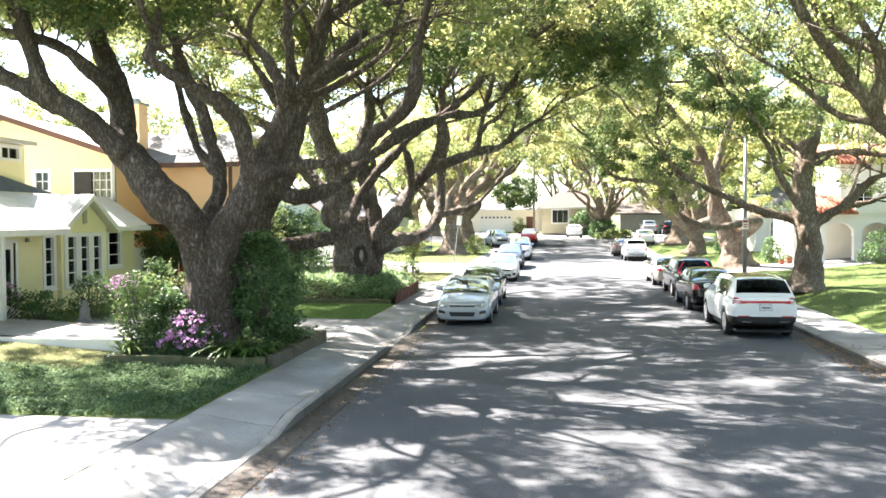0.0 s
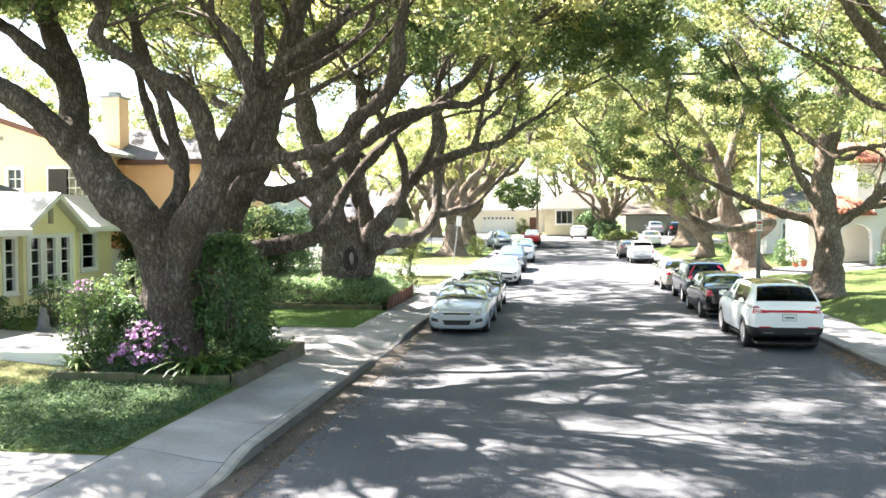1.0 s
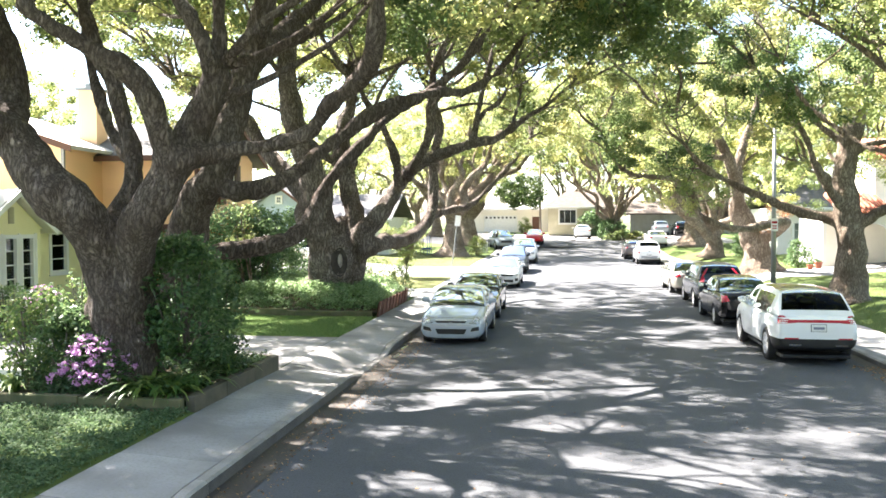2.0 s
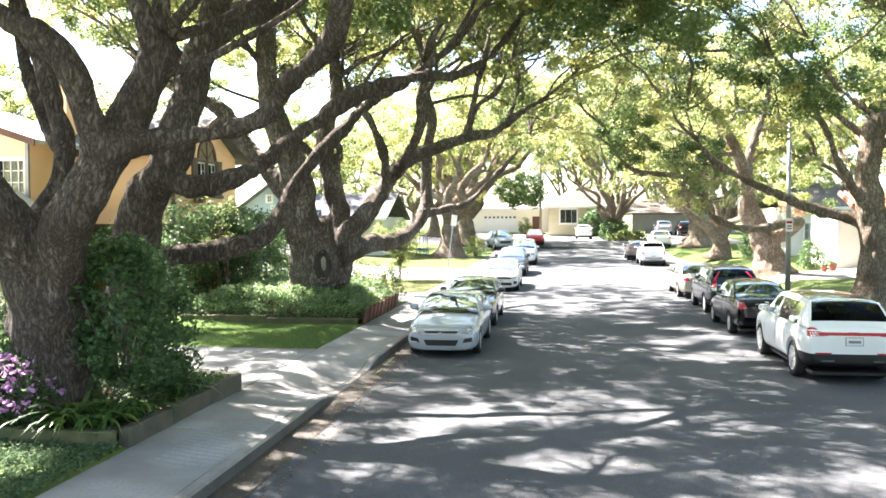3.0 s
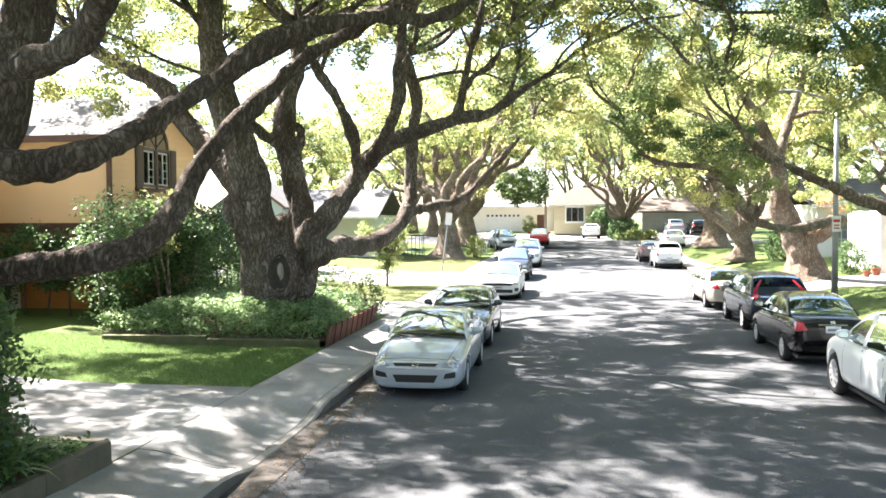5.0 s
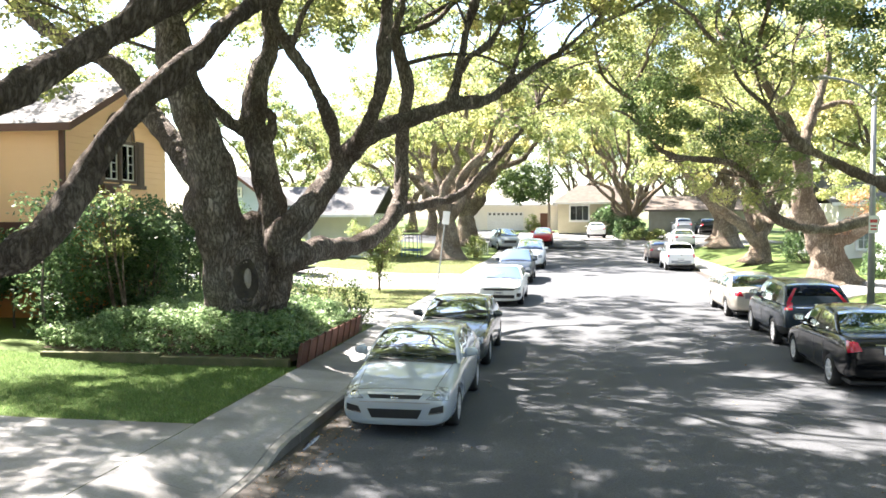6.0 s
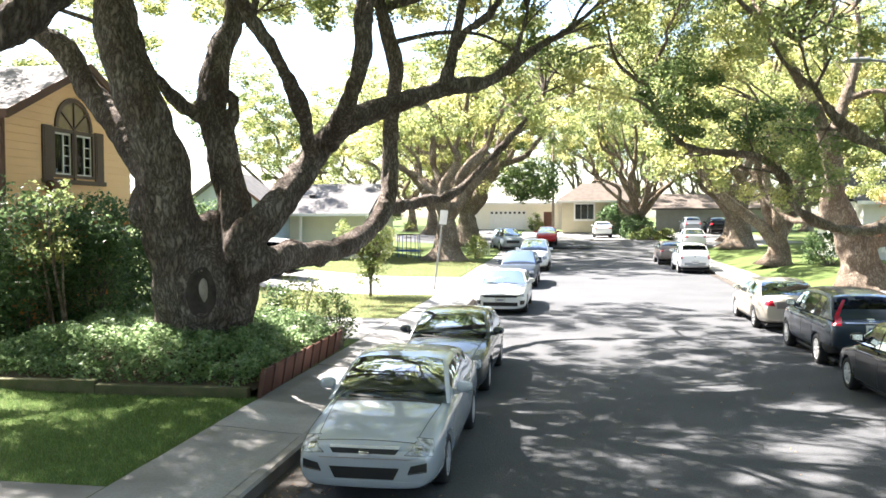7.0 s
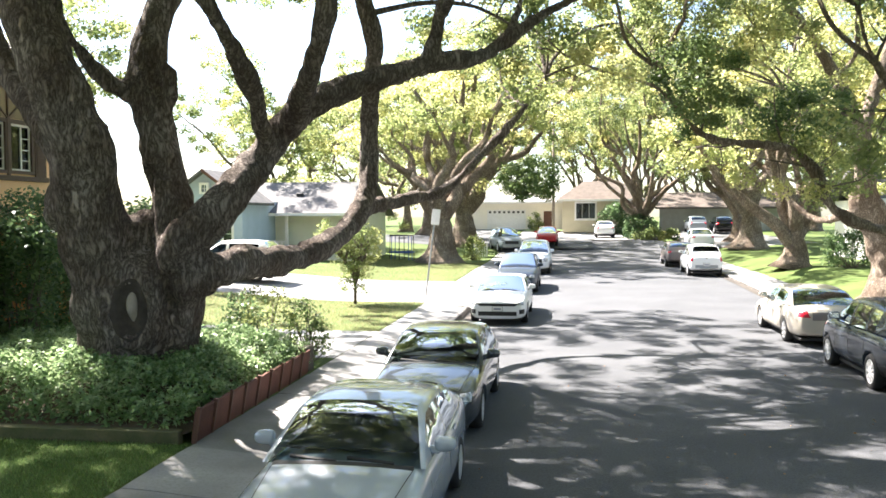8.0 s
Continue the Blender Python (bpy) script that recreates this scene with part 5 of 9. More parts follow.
def cabin_grid(top, belt, W, wr_frac, prof, nseg):
    """Greenhouse surface: rows of points (left belt, up the side, over the roof, down to the right belt)."""
    yA, yB, yC, yD, zr = prof["cowl"], prof["roof_f"], prof["roof_r"], prof["tail"], prof["roof_z"]
    ys = [yA + (yB - yA) * i / nseg[0] for i in range(nseg[0])] + [yB + (yC - yB) * i / nseg[1] for i in range(nseg[1])] + [yC + (yD - yC) * i / nseg[2] for i in range(nseg[2] + 1)]
    rows = []
    for y in ys:
        zb = lerp_table(belt, y) - 0.01
        if y > yB:
            f = max(0.0, (yA - y) / (yA - yB))
            f = f ** 0.92
        elif y < yC:
            f = max(0.0, (y - yD) / (yC - yD))
            f = f ** prof.get("tail_pow", 0.9)
        else:
            f = 1.0
        crown = 1 - prof.get("arch", 0.10) * (2 * (y - yC) / (yB - yC) - 0.9) ** 2 * (1 if yC < y < yB else 0) * 0.25
        z = zb + (zr * crown - zb) * f if f < 1 else max(zb + 0.05, zr * (1 - prof.get("arch", 0.10) * 0.22 * ((y - (yB * 0.6 + yC * 0.4)) / (yB - yC)) ** 2 * 4))
        wb = W / 2 * lerp_table(prof["wbelt"], y)
        wt = wb + (W / 2 * wr_frac - wb) * f
        row = []
        for k in range(7):
            u = k / 6
            row.append(Vector((-(wb + (wt - wb) * u - 0.025 * math.sin(math.pi * u) * -f), y, zb + (z - 0.05 * f - zb) * u)))
        for v in (-0.95, -0.76, -0.52, -0.26, 0.0, 0.26, 0.52, 0.76, 0.95):
            row.append(Vector((wt * v * 0.985, y, z - 0.05 * f + 0.05 * f * (1 - v ** 4) * 1.0)))
        row += [Vector((-p.x, p.y, p.z)) for p in row[6::-1]]
        rows.append(row)
    return ys, rows


def patch(name, bvh, corners, ray, material, parent, nu=6, nv=4, proud=0.006, label=""):
    """A panel that lies on the body: four corners, projected along ray."""
    ray = Vector(ray).normalized()
    a, b, c, d = [Vector(p) for p in corners]
    verts, ok = [], True
    for j in range(nv + 1):
        for i in range(nu + 1):
            u, v = i / nu, j / nv
            p = (a * (1 - u) + b * u) * (1 - v) + (d * (1 - u) + c * u) * v
            hit, nrm, _, _ = bvh.ray_cast(p - ray * 1.5, ray, 3.0)
            if hit is None:
                hit = p
            verts.append(hit - ray * proud)
    k = len(verts)
    verts += [v + ray * (proud + 0.012) for v in verts]
    n = nu + 1
    faces = [(j * n + i, j * n + i + 1, (j + 1) * n + i + 1, (j + 1) * n + i) for j in range(nv) for i in range(nu)]
    ring = [i for i in range(n)] + [j * n + nu for j in range(1, nv + 1)] + [nv * n + i for i in range(nu - 1, -1, -1)] + [j * n for j in range(nv - 1, 0, -1)]
    for i, p in enumerate(ring):
        q = ring[(i + 1) % len(ring)]
        faces.append((p, p + k, q + k, q))
    bm = bmesh.new()
    vs = [bm.verts.new(v) for v in verts]
    for f in faces:
        bm.faces.new([vs[i] for i in f])
    bmesh.ops.recalc_face_normals(bm, faces=bm.faces)
    return part(name, bm, material, parent, label)


def wheel(parent, x, y, r, sx, spokes):
    w = 0.21
    bm = bmesh.new()
    prof = [(r * 0.66, 0.0), (r * 0.70, 0.012), (r * 0.93, 0.006), (r * 0.99, -0.03), (r, -0.07), (r, -w + 0.05), (r * 0.95, -w), (r * 0.6, -w)]
    seg = 28
    rings = [[bm.verts.new((x + sx * dx, y + rr * math.cos(2 * math.pi * k / seg), r + rr * math.sin(2 * math.pi * k / seg))) for k in range(seg)] for rr, dx in prof]
    for a, b in zip(rings, rings[1:]):
        for k in range(seg):
            bm.faces.new((a[k], a[(k + 1) % seg], b[(k + 1) % seg], b[k]))
    bmesh.ops.recalc_face_normals(bm, faces=bm.faces)
    wh = part("wheel", bm, M_TYRE, parent, "black rubber tyre", smooth=True)
    bm = bmesh.new()
    cyl(bm, (x + sx * -0.07, y, r), (x + sx * -0.06, y, r), r * 0.67, r * 0.67, 24)
    ring = [[bm.verts.new((x + sx * dx, y + rr * math.cos(2 * math.pi * k / seg), r + rr * math.sin(2 * math.pi * k / seg))) for k in range(seg)] for rr, dx in ((r * 0.68, -0.06), (r * 0.68, 0.004), (r * 0.60, 0.0), (r * 0.58, -0.05))]
    for a, b in zip(ring, ring[1:]):
        for k in range(seg):
            bm.faces.new((a[k], a[(k + 1) % seg], b[(k + 1) % seg], b[k]))
    for s in range(spokes):
        a = 2 * math.pi * s / spokes
        m = Matrix.Translation((x, y, r)) @ Matrix.Rotation(a, 4, "X")
        box(bm, min(-sx * 0.045, sx * 0.004), max(-sx * 0.045, sx * 0.004), r * 0.1, r * 0.62, -r * 0.075, r * 0.075, m=m)
    cyl(bm, (x - sx * 0.05, y, r), (x + sx * 0.008, y, r), r * 0.17, r * 0.14, 14)
    bmesh.ops.recalc_face_normals(bm, faces=bm.faces)
    part("rim", bm, M_RIM, wh, "silver alloy rim")
    bm = bmesh.new()
    cyl(bm, (x - sx * 0.075, y, r), (x - sx * 0.071, y, r), r * 0.6, r * 0.6, 20)
    part("brake_disc", bm, M_TRIM, wh)


def car(name, label, x, y, heading, body, s, detail=2, group="cars parked along the street", z=None):
    """A car from its measures s. Local y is forward; heading 0 drives towards +y."""
    zg = road_surface(x, y) if z is None else z
    c = thing(name, label, "car", pose(x, y, zg, 0, 0, heading), group)
    L, W = s["L"], s["W"]
    wf, wrr = s["wheels"]
    r = s["r"]
    me = car_shell("body", L, W, s["top"], s["plan"], s["under"], (wf, wrr), r, detail)
    me.polygons.foreach_set("use_smooth", [True] * len(me.polygons))
    me.materials.clear()
    me.materials.append(body)
    full_me = me
    if s.get("clad"):
        full_me = me.copy()
        low = split_low(me, *s["clad"])
        low.materials.clear()
        low.materials.append(M_TRIM)
        ob = new("lower_bumper", low)
        ob.parent = c
        ob["label"] = "black plastic lower bumper"
    ob = new("body", me)
    ob.parent = c
    # greenhouse
    nseg = (7, 14, 7)
    ys, rows = cabin_grid(s["top"], s["top"], W, s["roof_w"], s["cab"], nseg)
    n = len(rows[0])
    paint_f, glass = [], {"roof_panel": [], "windshield": [], "rear_window": [], "side_window": {}}
    cell = lambda j, i: (j * n + i, j * n + i + 1, (j + 1) * n + i + 1, (j + 1) * n + i)
    sw = s["side"]
    for j in range(len(ys) - 1):
        ym = (ys[j] + ys[j + 1]) / 2
        for i in range(n - 1):
            side = i if i < 6 else (n - 2 - i if i >= n - 7 else None)
            what = None
            if side is None:
                k = i - 6
                if s.get("roof_mat") and nseg[0] + 1 <= j < nseg[0] + nseg[1] - 1 and 1 <= k <= 8:
                    what = "roof_panel"
                elif j < nseg[0] and 1 <= k <= 8:
                    what = "windshield"
                elif j >= nseg[0] + nseg[1] and s.get("rear_lo", 0) <= j - nseg[0] - nseg[1] < nseg[2] - s.get("rear_hi", 0) and 1 <= k <= 8:
                    what = "rear_window"
            elif 0 <= side <= 4:
                for q, (a, b) in enumerate(sw):
                    if b < ym < a and j >= 2:
                        what = ("L" if i < 6 else "R") + str(q)
            if what is None:
                paint_f.append(cell(j, i))
            elif what in glass:
                glass[what].append(cell(j, i))
            else:
                glass["side_window"].setdefault(what, []).append(cell(j, i))
    flat = [p for row in rows for p in row]
    bm = bmesh.new()
    bm.from_mesh(full_me)
    body_bvh = BVHTree.FromBMesh(bm)
    vs = [bm.verts.new(p) for p in flat]
    for j in range(len(ys) - 1):
        for i in range(n - 1):
            bm.faces.new([vs[v] for v in cell(j, i)])
    bvh = BVHTree.FromBMesh(bm)
    bm.free()

    def sub(nm, faces, material, lab=""):
        used = sorted({i for f in faces for i in f})
        ix = {v: k for k, v in enumerate(used)}
        return link_mesh(nm, [flat[v] for v in used], [tuple(ix[v] for v in f) for f in faces], material, c, smooth=True, label=lab)

    sub("cabin", paint_f, [body], "painted roof and pillars")
    sub("windshield", glass["windshield"], M_GLASS)
    if glass["roof_panel"]:
        sub("roof_panel", glass["roof_panel"], s["roof_mat"], "black glass roof panel")
    if glass["rear_window"]:
        sub("rear_window", glass["rear_window"], s.get("rear_glass", M_GLASS))
    for f in glass["side_window"].values():
        sub("side_window", f, s.get("side_glass", M_GLASS))
    # cabin floor, dashboard and seats
    cab = s["cab"]
    zb = lerp_table(s["top"], (cab["roof_f"] + cab["roof_r"]) / 2)
    zr = cab["roof_z"]
    bm = bmesh.new()
    box(bm, -W * 0.38, W * 0.38, cab["roof_r"] - 0.1, cab["cowl"] - 0.25, zb + 0.03, zb + 0.06, bevel=0.01)
    part("dashboard", bm, M_CABIN, c)
    for yy in (cab["roof_f"] - 0.35, cab["roof_r"] + 0.25):
        for sx in (-1, 1):
            bm = bmesh.new()
            box(bm, sx * W * 0.2 - 0.23, sx * W * 0.2 + 0.23, yy - 0.16, yy - 0.02, zb - 0.05, zb + (zr - zb) * 0.42, bevel=0.05)
            box(bm, sx * W * 0.2 - 0.12, sx * W * 0.2 + 0.12, yy - 0.17, yy - 0.06, zb + (zr - zb) * 0.46, zb + (zr - zb) * 0.74, bevel=0.04)
            part("seat", bm, s.get("seat", M_SEAT), c)
    for yw in (wf, wrr):
        for sx in (-1, 1):
            wheel(c, sx * (W / 2 - 0.035), yw, r, sx, s.get("spokes", 7))
    # front and rear
    F, B = Vector((0, -1, 0)), Vector((0, 1, 0))
    yf, yb = L / 2 - 0.05, -L / 2 + 0.05
    for nm, corners, material, lab in s.get("front", ()):
        patch(nm, bvh, [(px, yf, pz) for px, pz in corners], F, material, c, label=lab)
    for nm, corners, material, lab in s.get("rear", ()):
        patch(nm, bvh, [(px, yb, pz) for px, pz in corners], B, material, c, label=lab)
    for nm, corners, material, lab in s.get("both_front", ()):
        for sx in (-1, 1):
            cx, cz = sum(p[0] for p in corners) / 4, sum(p[1] for p in corners) / 4
            patch("lamp_surround", bvh, [(sx * (cx + (px - cx) * 1.05), yf, cz + (pz - cz) * 1.07) for px, pz in corners], Vector((-sx * 0.55, -1, -0.12)), M_TRIM, c, proud=0.003)
            patch(nm, bvh, [(sx * px, yf, pz) for px, pz in corners], Vector((-sx * 0.55, -1, -0.12)), material, c, label=lab)
    for nm, corners, material, lab in s.get("both_rear", ()):
        for sx in (-1, 1):
            patch(nm, bvh, [(sx * px, yb, pz) for px, pz in corners], Vector((-sx * 0.5, 1, -0.05)), material, c, label=lab)
    for zp, yy, ray in s.get("plates", ()):
        patch("plate_frame", bvh, [(-0.165, yy, zp - 0.084), (0.165, yy, zp - 0.084), (0.165, yy, zp + 0.084), (-0.165, yy, zp + 0.084)], (0, ray, 0), M_TRIM, c, 2, 2, 0.014)
        p = patch("number_plate", bvh, [(-0.155, yy, zp - 0.075), (0.155, yy, zp - 0.075), (0.155, yy, zp + 0.075), (-0.155, yy, zp + 0.075)], (0, ray, 0), M_PLATE, c, 2, 2, 0.02, "white plate")
        patch("plate_bar", bvh, [(-0.115, yy, zp - 0.03), (0.115, yy, zp - 0.03), (0.115, yy, zp + 0.022), (-0.115, yy, zp + 0.022)], (0, ray, 0), M_PLATE_BAR, c, 2, 2, 0.023).parent = p
    # doors: seams, handles, mirrors
    zlo, zhi = s["under"][1][1] + 0.12, zb - 0.05
    for sx in (-1, 1):
        side = Vector((-sx, 0, 0))
        for yy in s["seams"]:
            patch("door_seam", body_bvh, [(sx, yy - 0.006, zlo), (sx, yy + 0.006, zlo), (sx, yy + 0.006, zhi), (sx, yy - 0.006, zhi)], side, M_TRIM, c, 1, 8, 0.0015)
        for yy in s["handles"]:
            patch("door_handle", body_bvh, [(sx, yy - 0.1, zhi - 0.06), (sx, yy + 0.1, zhi - 0.06), (sx, yy + 0.1, zhi - 0.03), (sx, yy - 0.1, zhi - 0.03)], side, s.get("handle_mat", body), c, 3, 1, 0.025)
        patch("sill_trim", body_bvh, [(sx, wrr + r * 1.2, zlo - 0.1), (sx, wf - r * 1.2, zlo - 0.1), (sx, wf - r * 1.2, zlo - 0.04), (sx, wrr + r * 1.2, zlo - 0.04)], side, M_TRIM, c, 8, 1, 0.004)
        bm = bmesh.new()
        my = cab["cowl"] - 0.42
        hw = W / 2 * lerp_table(cab["wbelt"], my)
        bmesh.ops.create_icosphere(bm, subdivisions=3, radius=1.0)
        for v in bm.verts:
            px, py, pz = (math.copysign(abs(q) ** 0.7, q) for q in v.co)
            v.co = (hw + 0.125 + 0.115 * px, my + 0.075 * (py if py > 0 else py * 0.75), zb + 0.09 + 0.078 * pz * (1 - 0.12 * px))
        box(bm, hw - 0.14, hw + 0.08, my - 0.04, my + 0.04, zb - 0.01, zb + 0.07, bevel=0.02)
        if sx < 0:
            bmesh.ops.scale(bm, vec=(-1, 1, 1), verts=bm.verts)
            bmesh.ops.reverse_faces(bm, faces=bm.faces)
        mi = part("wing_mirror", bm, s.get("mirror_mat", body), c)
        bm = bmesh.new()
        box(bm, sx * (hw + 0.14) - 0.085, sx * (hw + 0.14) + 0.085, my - 0.066, my - 0.062, zb + 0.04, zb + 0.145)
        part("mirror_glass", bm, M_CHROME, mi)
    # bonnet gaps, cowl and wipers
    if detail > 1:
        D = Vector((0, 0, -1))
        cy, hy0 = cab["cowl"] + 0.03, L / 2 - 0.13
        for sx in (-1, 1):
            a, b = sx * W * 0.40, sx * W * 0.335
            patch("bonnet_gap", body_bvh, [(a - 0.005, cy, 1), (a + 0.005, cy, 1), (b + 0.005, hy0, 1), (b - 0.005, hy0, 1)], D, M_TRIM, c, 1, 14, 0.0015)
        patch("bonnet_gap", body_bvh, [(-W * 0.335, hy0 - 0.006, 1), (W * 0.335, hy0 - 0.006, 1), (W * 0.335, hy0 + 0.006, 1), (-W * 0.335, hy0 + 0.006, 1)], D, M_TRIM, c, 14, 1, 0.0015)
        patch("cowl", bvh, [(-W * 0.40, cy - 0.05, 1), (W * 0.40, cy - 0.05, 1), (W * 0.40, cy + 0.035, 1), (-W * 0.40, cy + 0.035, 1)], D, M_TRIM, c, 14, 1, 0.003, "black plastic cowl")
        for x0 in (-0.52, 0.08):
            patch("wiper", bvh, [(x0, cy - 0.07, 1), (x0 + 0.5, cy - 0.11, 1), (x0 + 0.5, cy - 0.095, 1), (x0, cy - 0.05, 1)], D, M_TRIM, c, 8, 1, 0.012)
    # underside in shadow
    bm = bmesh.new()
    box(bm, -W * 0.4, W * 0.4, -L * 0.46, L * 0.46, 0.16, 0.24, bevel=0.02)
    part("underbody", bm, M_TRIM, c)
    return c


def sedan(L, W, H, wb, fo, belt=0.95, hood=0.74, deck=1.0, r=0.32, **kw):
    wf = L / 2 - fo
    cow = L / 2 - 0.29 * L
    s = dict(L=L, W=W, r=r, wheels=(wf, wf - wb), roof_w=0.72,
             top=[(-L / 2, deck - 0.16), (-L / 2 + 0.05, deck - 0.05), (-L / 2 + 0.16, deck), (-L / 2 + 0.17 * L, deck + 0.02), (cow - 0.2, belt + 0.01), (cow, belt), (L / 2 - 0.2 * L, hood + 0.13), (L / 2 - 0.3, hood + 0.02), (L / 2 - 0.06, hood - 0.04), (L / 2, hood - 0.16)],
             plan=[(-L / 2, 0.78), (-L / 2 + 0.06, 0.86), (-L / 2 + 0.25, 0.94), (-L * 0.25, 0.99), (0, 1.0), (L * 0.25, 1.0), (L / 2 - 0.35, 0.97), (L / 2 - 0.12, 0.90), (L / 2, 0.76)],
             under=[(-L / 2, 0.34), (-L / 2 + 0.35, 0.22), (L / 2 - 0.35, 0.16), (L / 2, 0.2)],
             cab=dict(cowl=cow + 0.02, roof_f=cow - 0.16 * L, roof_r=-L / 2 + 0.30 * L, tail=-L / 2 + 0.145 * L, roof_z=H, wbelt=[(-L / 2, 0.82), (-L * 0.3, 0.91), (0, 0.945), (L * 0.25, 0.93)], arch=0.12),
             side=[(cow - 0.07 * L, cow - 0.255 * L), (cow - 0.27 * L, -L / 2 + 0.265 * L)],
             seams=[wf - 0.52, cow - 0.265 * L, -L / 2 + 0.30 * L], handles=[cow - 0.235 * L, -L / 2 + 0.335 * L])
    s.update(kw)
    return s


def wagon(L, W, H, wb, fo, belt=1.08, hood=0.95, r=0.36, tail=0.16, **kw):
    wf = L / 2 - fo
    cow = L / 2 - 0.27 * L
    s = dict(L=L, W=W, r=r, wheels=(wf, wf - wb), roof_w=0.70,
             top=[(-L / 2, belt - 0.14), (-L / 2 + 0.05, belt - 0.05), (-L / 2 + 0.2, belt + 0.02), (-L * 0.2, belt + 0.03), (cow, belt), (L / 2 - 0.18 * L, hood + 0.1), (L / 2 - 0.25, hood), (L / 2 - 0.06, hood - 0.12), (L / 2, hood - 0.3)],
             plan=[(-L / 2, 0.84), (-L / 2 + 0.06, 0.90), (-L / 2 + 0.25, 0.96), (-L * 0.2, 1.0), (L * 0.25, 1.0), (L / 2 - 0.35, 0.94), (L / 2 - 0.1, 0.84), (L / 2, 0.7)],
             under=[(-L / 2, 0.42), (-L / 2 + 0.35, 0.28), (L / 2 - 0.35, 0.25), (L / 2, 0.34)],
             cab=dict(cowl=cow + 0.02, roof_f=cow - 0.17 * L, roof_r=-L / 2 + tail * L, tail=-L / 2 + 0.045 * L, roof_z=H, wbelt=[(-L / 2, 0.86), (-L * 0.3, 0.92), (0, 0.94), (L * 0.25, 0.9)], arch=0.10, tail_pow=0.75),
             side=[(cow - 0.06 * L, cow - 0.235 * L), (cow - 0.25 * L, cow - 0.42 * L), (cow - 0.435 * L, -L / 2 + (tail + 0.03) * L)],
             seams=[wf - 0.55, cow - 0.245 * L, cow - 0.44 * L], handles=[cow - 0.21 * L, cow - 0.4 * L], rear_hi=2)
    s.update(kw)
    return s


P_SILVER = paint("silver_paint", (0.43, 0.47, 0.52), 0.3, 0.1, 0.8)
P_GREY = paint("grey_green_paint", (0.07, 0.082, 0.09), 0.6, 0.08, 1.0)
P_WHITE = paint("white_paint", (0.78, 0.79, 0.80))
P_BLACK = paint("black_paint", (0.003, 0.0035, 0.004), 0.0, 0.0, 0.45)
P_BLUE = paint("dark_blue_grey_paint", (0.04, 0.052, 0.068), 0.4, 0.1, 0.5)
P_BEIGE = paint("champagne_paint", (0.52, 0.47, 0.40), 0.4, 0.3)
P_NAVY = paint("slate_blue_paint", (0.04, 0.055, 0.08), 0.4, 0.25)
P_RED = paint("red_paint", (0.40, 0.015, 0.02))
P_TAUPE = paint("taupe_paint", (0.24, 0.20, 0.19), 0.4, 0.3)
P_STEEL = paint("steel_grey_paint", (0.28, 0.31, 0.34), 0.5, 0.3)


def quad(x0, x1, z0, z1):
    return [(x0, z0), (x1, z0), (x1, z1), (x0, z1)]


car("sedan", "silver sedan parked facing the camera at the kerb", -2.97, 23.87, 180, P_SILVER,
    sedan(4.85, 1.82, 1.45, 2.74, 0.95, r=0.325, hood=0.76, mirror_mat=P_SILVER, plan=[(-2.425, 0.78), (-2.365, 0.86), (-2.175, 0.94), (-1.21, 0.99), (0, 1.0), (1.21, 1.0), (2.075, 0.985), (2.305, 0.935), (2.425, 0.83)],
          front=[("grille", [(-0.38, 0.615), (0.38, 0.615), (0.43, 0.675), (-0.43, 0.675)], M_TRIM, "black grille"),
                 ("grille_bar", [(-0.42, 0.674), (0.42, 0.674), (0.43, 0.702), (-0.43, 0.702)], M_RIM, "bright strip"),
                 ("badge", [(-0.06, 0.61), (0.06, 0.61), (0.07, 0.70), (-0.07, 0.70)], M_CHROME, "plain chrome badge"),
                 ("air_intake", [(-0.36, 0.315), (0.36, 0.315), (0.43, 0.455), (-0.43, 0.455)], M_TRIM, "black lower intake"),
                 ("bumper_lip", [(-0.66, 0.262), (0.66, 0.262), (0.70, 0.295), (-0.70, 0.295)], P_SILVER, "body-coloured lip under the bumper"),
                 # darker strip painted for the shade along the bumper crease
                 ("bumper_crease", [(-0.80, 0.555), (0.80, 0.555), (0.80, 0.563), (-0.80, 0.563)], P_TAUPE, "shadowed crease"),
                 ("fog_recess", [(-0.76, 0.43), (-0.53, 0.395), (-0.57, 0.485), (-0.76, 0.53)], M_TRIM, "black fog lamp recess"), ("fog_recess", [(0.53, 0.395), (0.76, 0.43), (0.76, 0.53), (0.57, 0.485)], M_TRIM, "black fog lamp recess"),
                 ("fog_bar", [(-0.76, 0.415), (-0.53, 0.38), (-0.53, 0.40), (-0.76, 0.435)], M_CHROME, ""), ("fog_bar", [(0.53, 0.38), (0.76, 0.415), (0.76, 0.435), (0.53, 0.40)], M_CHROME, "")],
          both_front=[("headlight", [(0.48, 0.61), (0.87, 0.60), (0.93, 0.77), (0.72, 0.79)], M_LAMP, "clear headlight"), ("headlight_bulb", [(0.60, 0.645), (0.70, 0.645), (0.72, 0.715), (0.63, 0.72)], M_CHROME, "")]))
car("sedan", "grey sedan parked close behind the silver one", -3.0, 29.55, 180, P_GREY,
    sedan(4.85, 1.82, 1.47, 2.75, 0.98, r=0.33, hood=0.78,
          front=[("grille", [(-0.5, 0.56), (0.5, 0.56), (0.55, 0.68), (-0.55, 0.68)], M_TRIM, "black grille"), ("air_intake", quad(-0.5, 0.5, 0.34, 0.44), M_TRIM, "")],
          both_front=[("headlight", [(0.55, 0.62), (0.86, 0.62), (0.88, 0.76), (0.66, 0.74)], M_LAMP, "clear headlight")]))
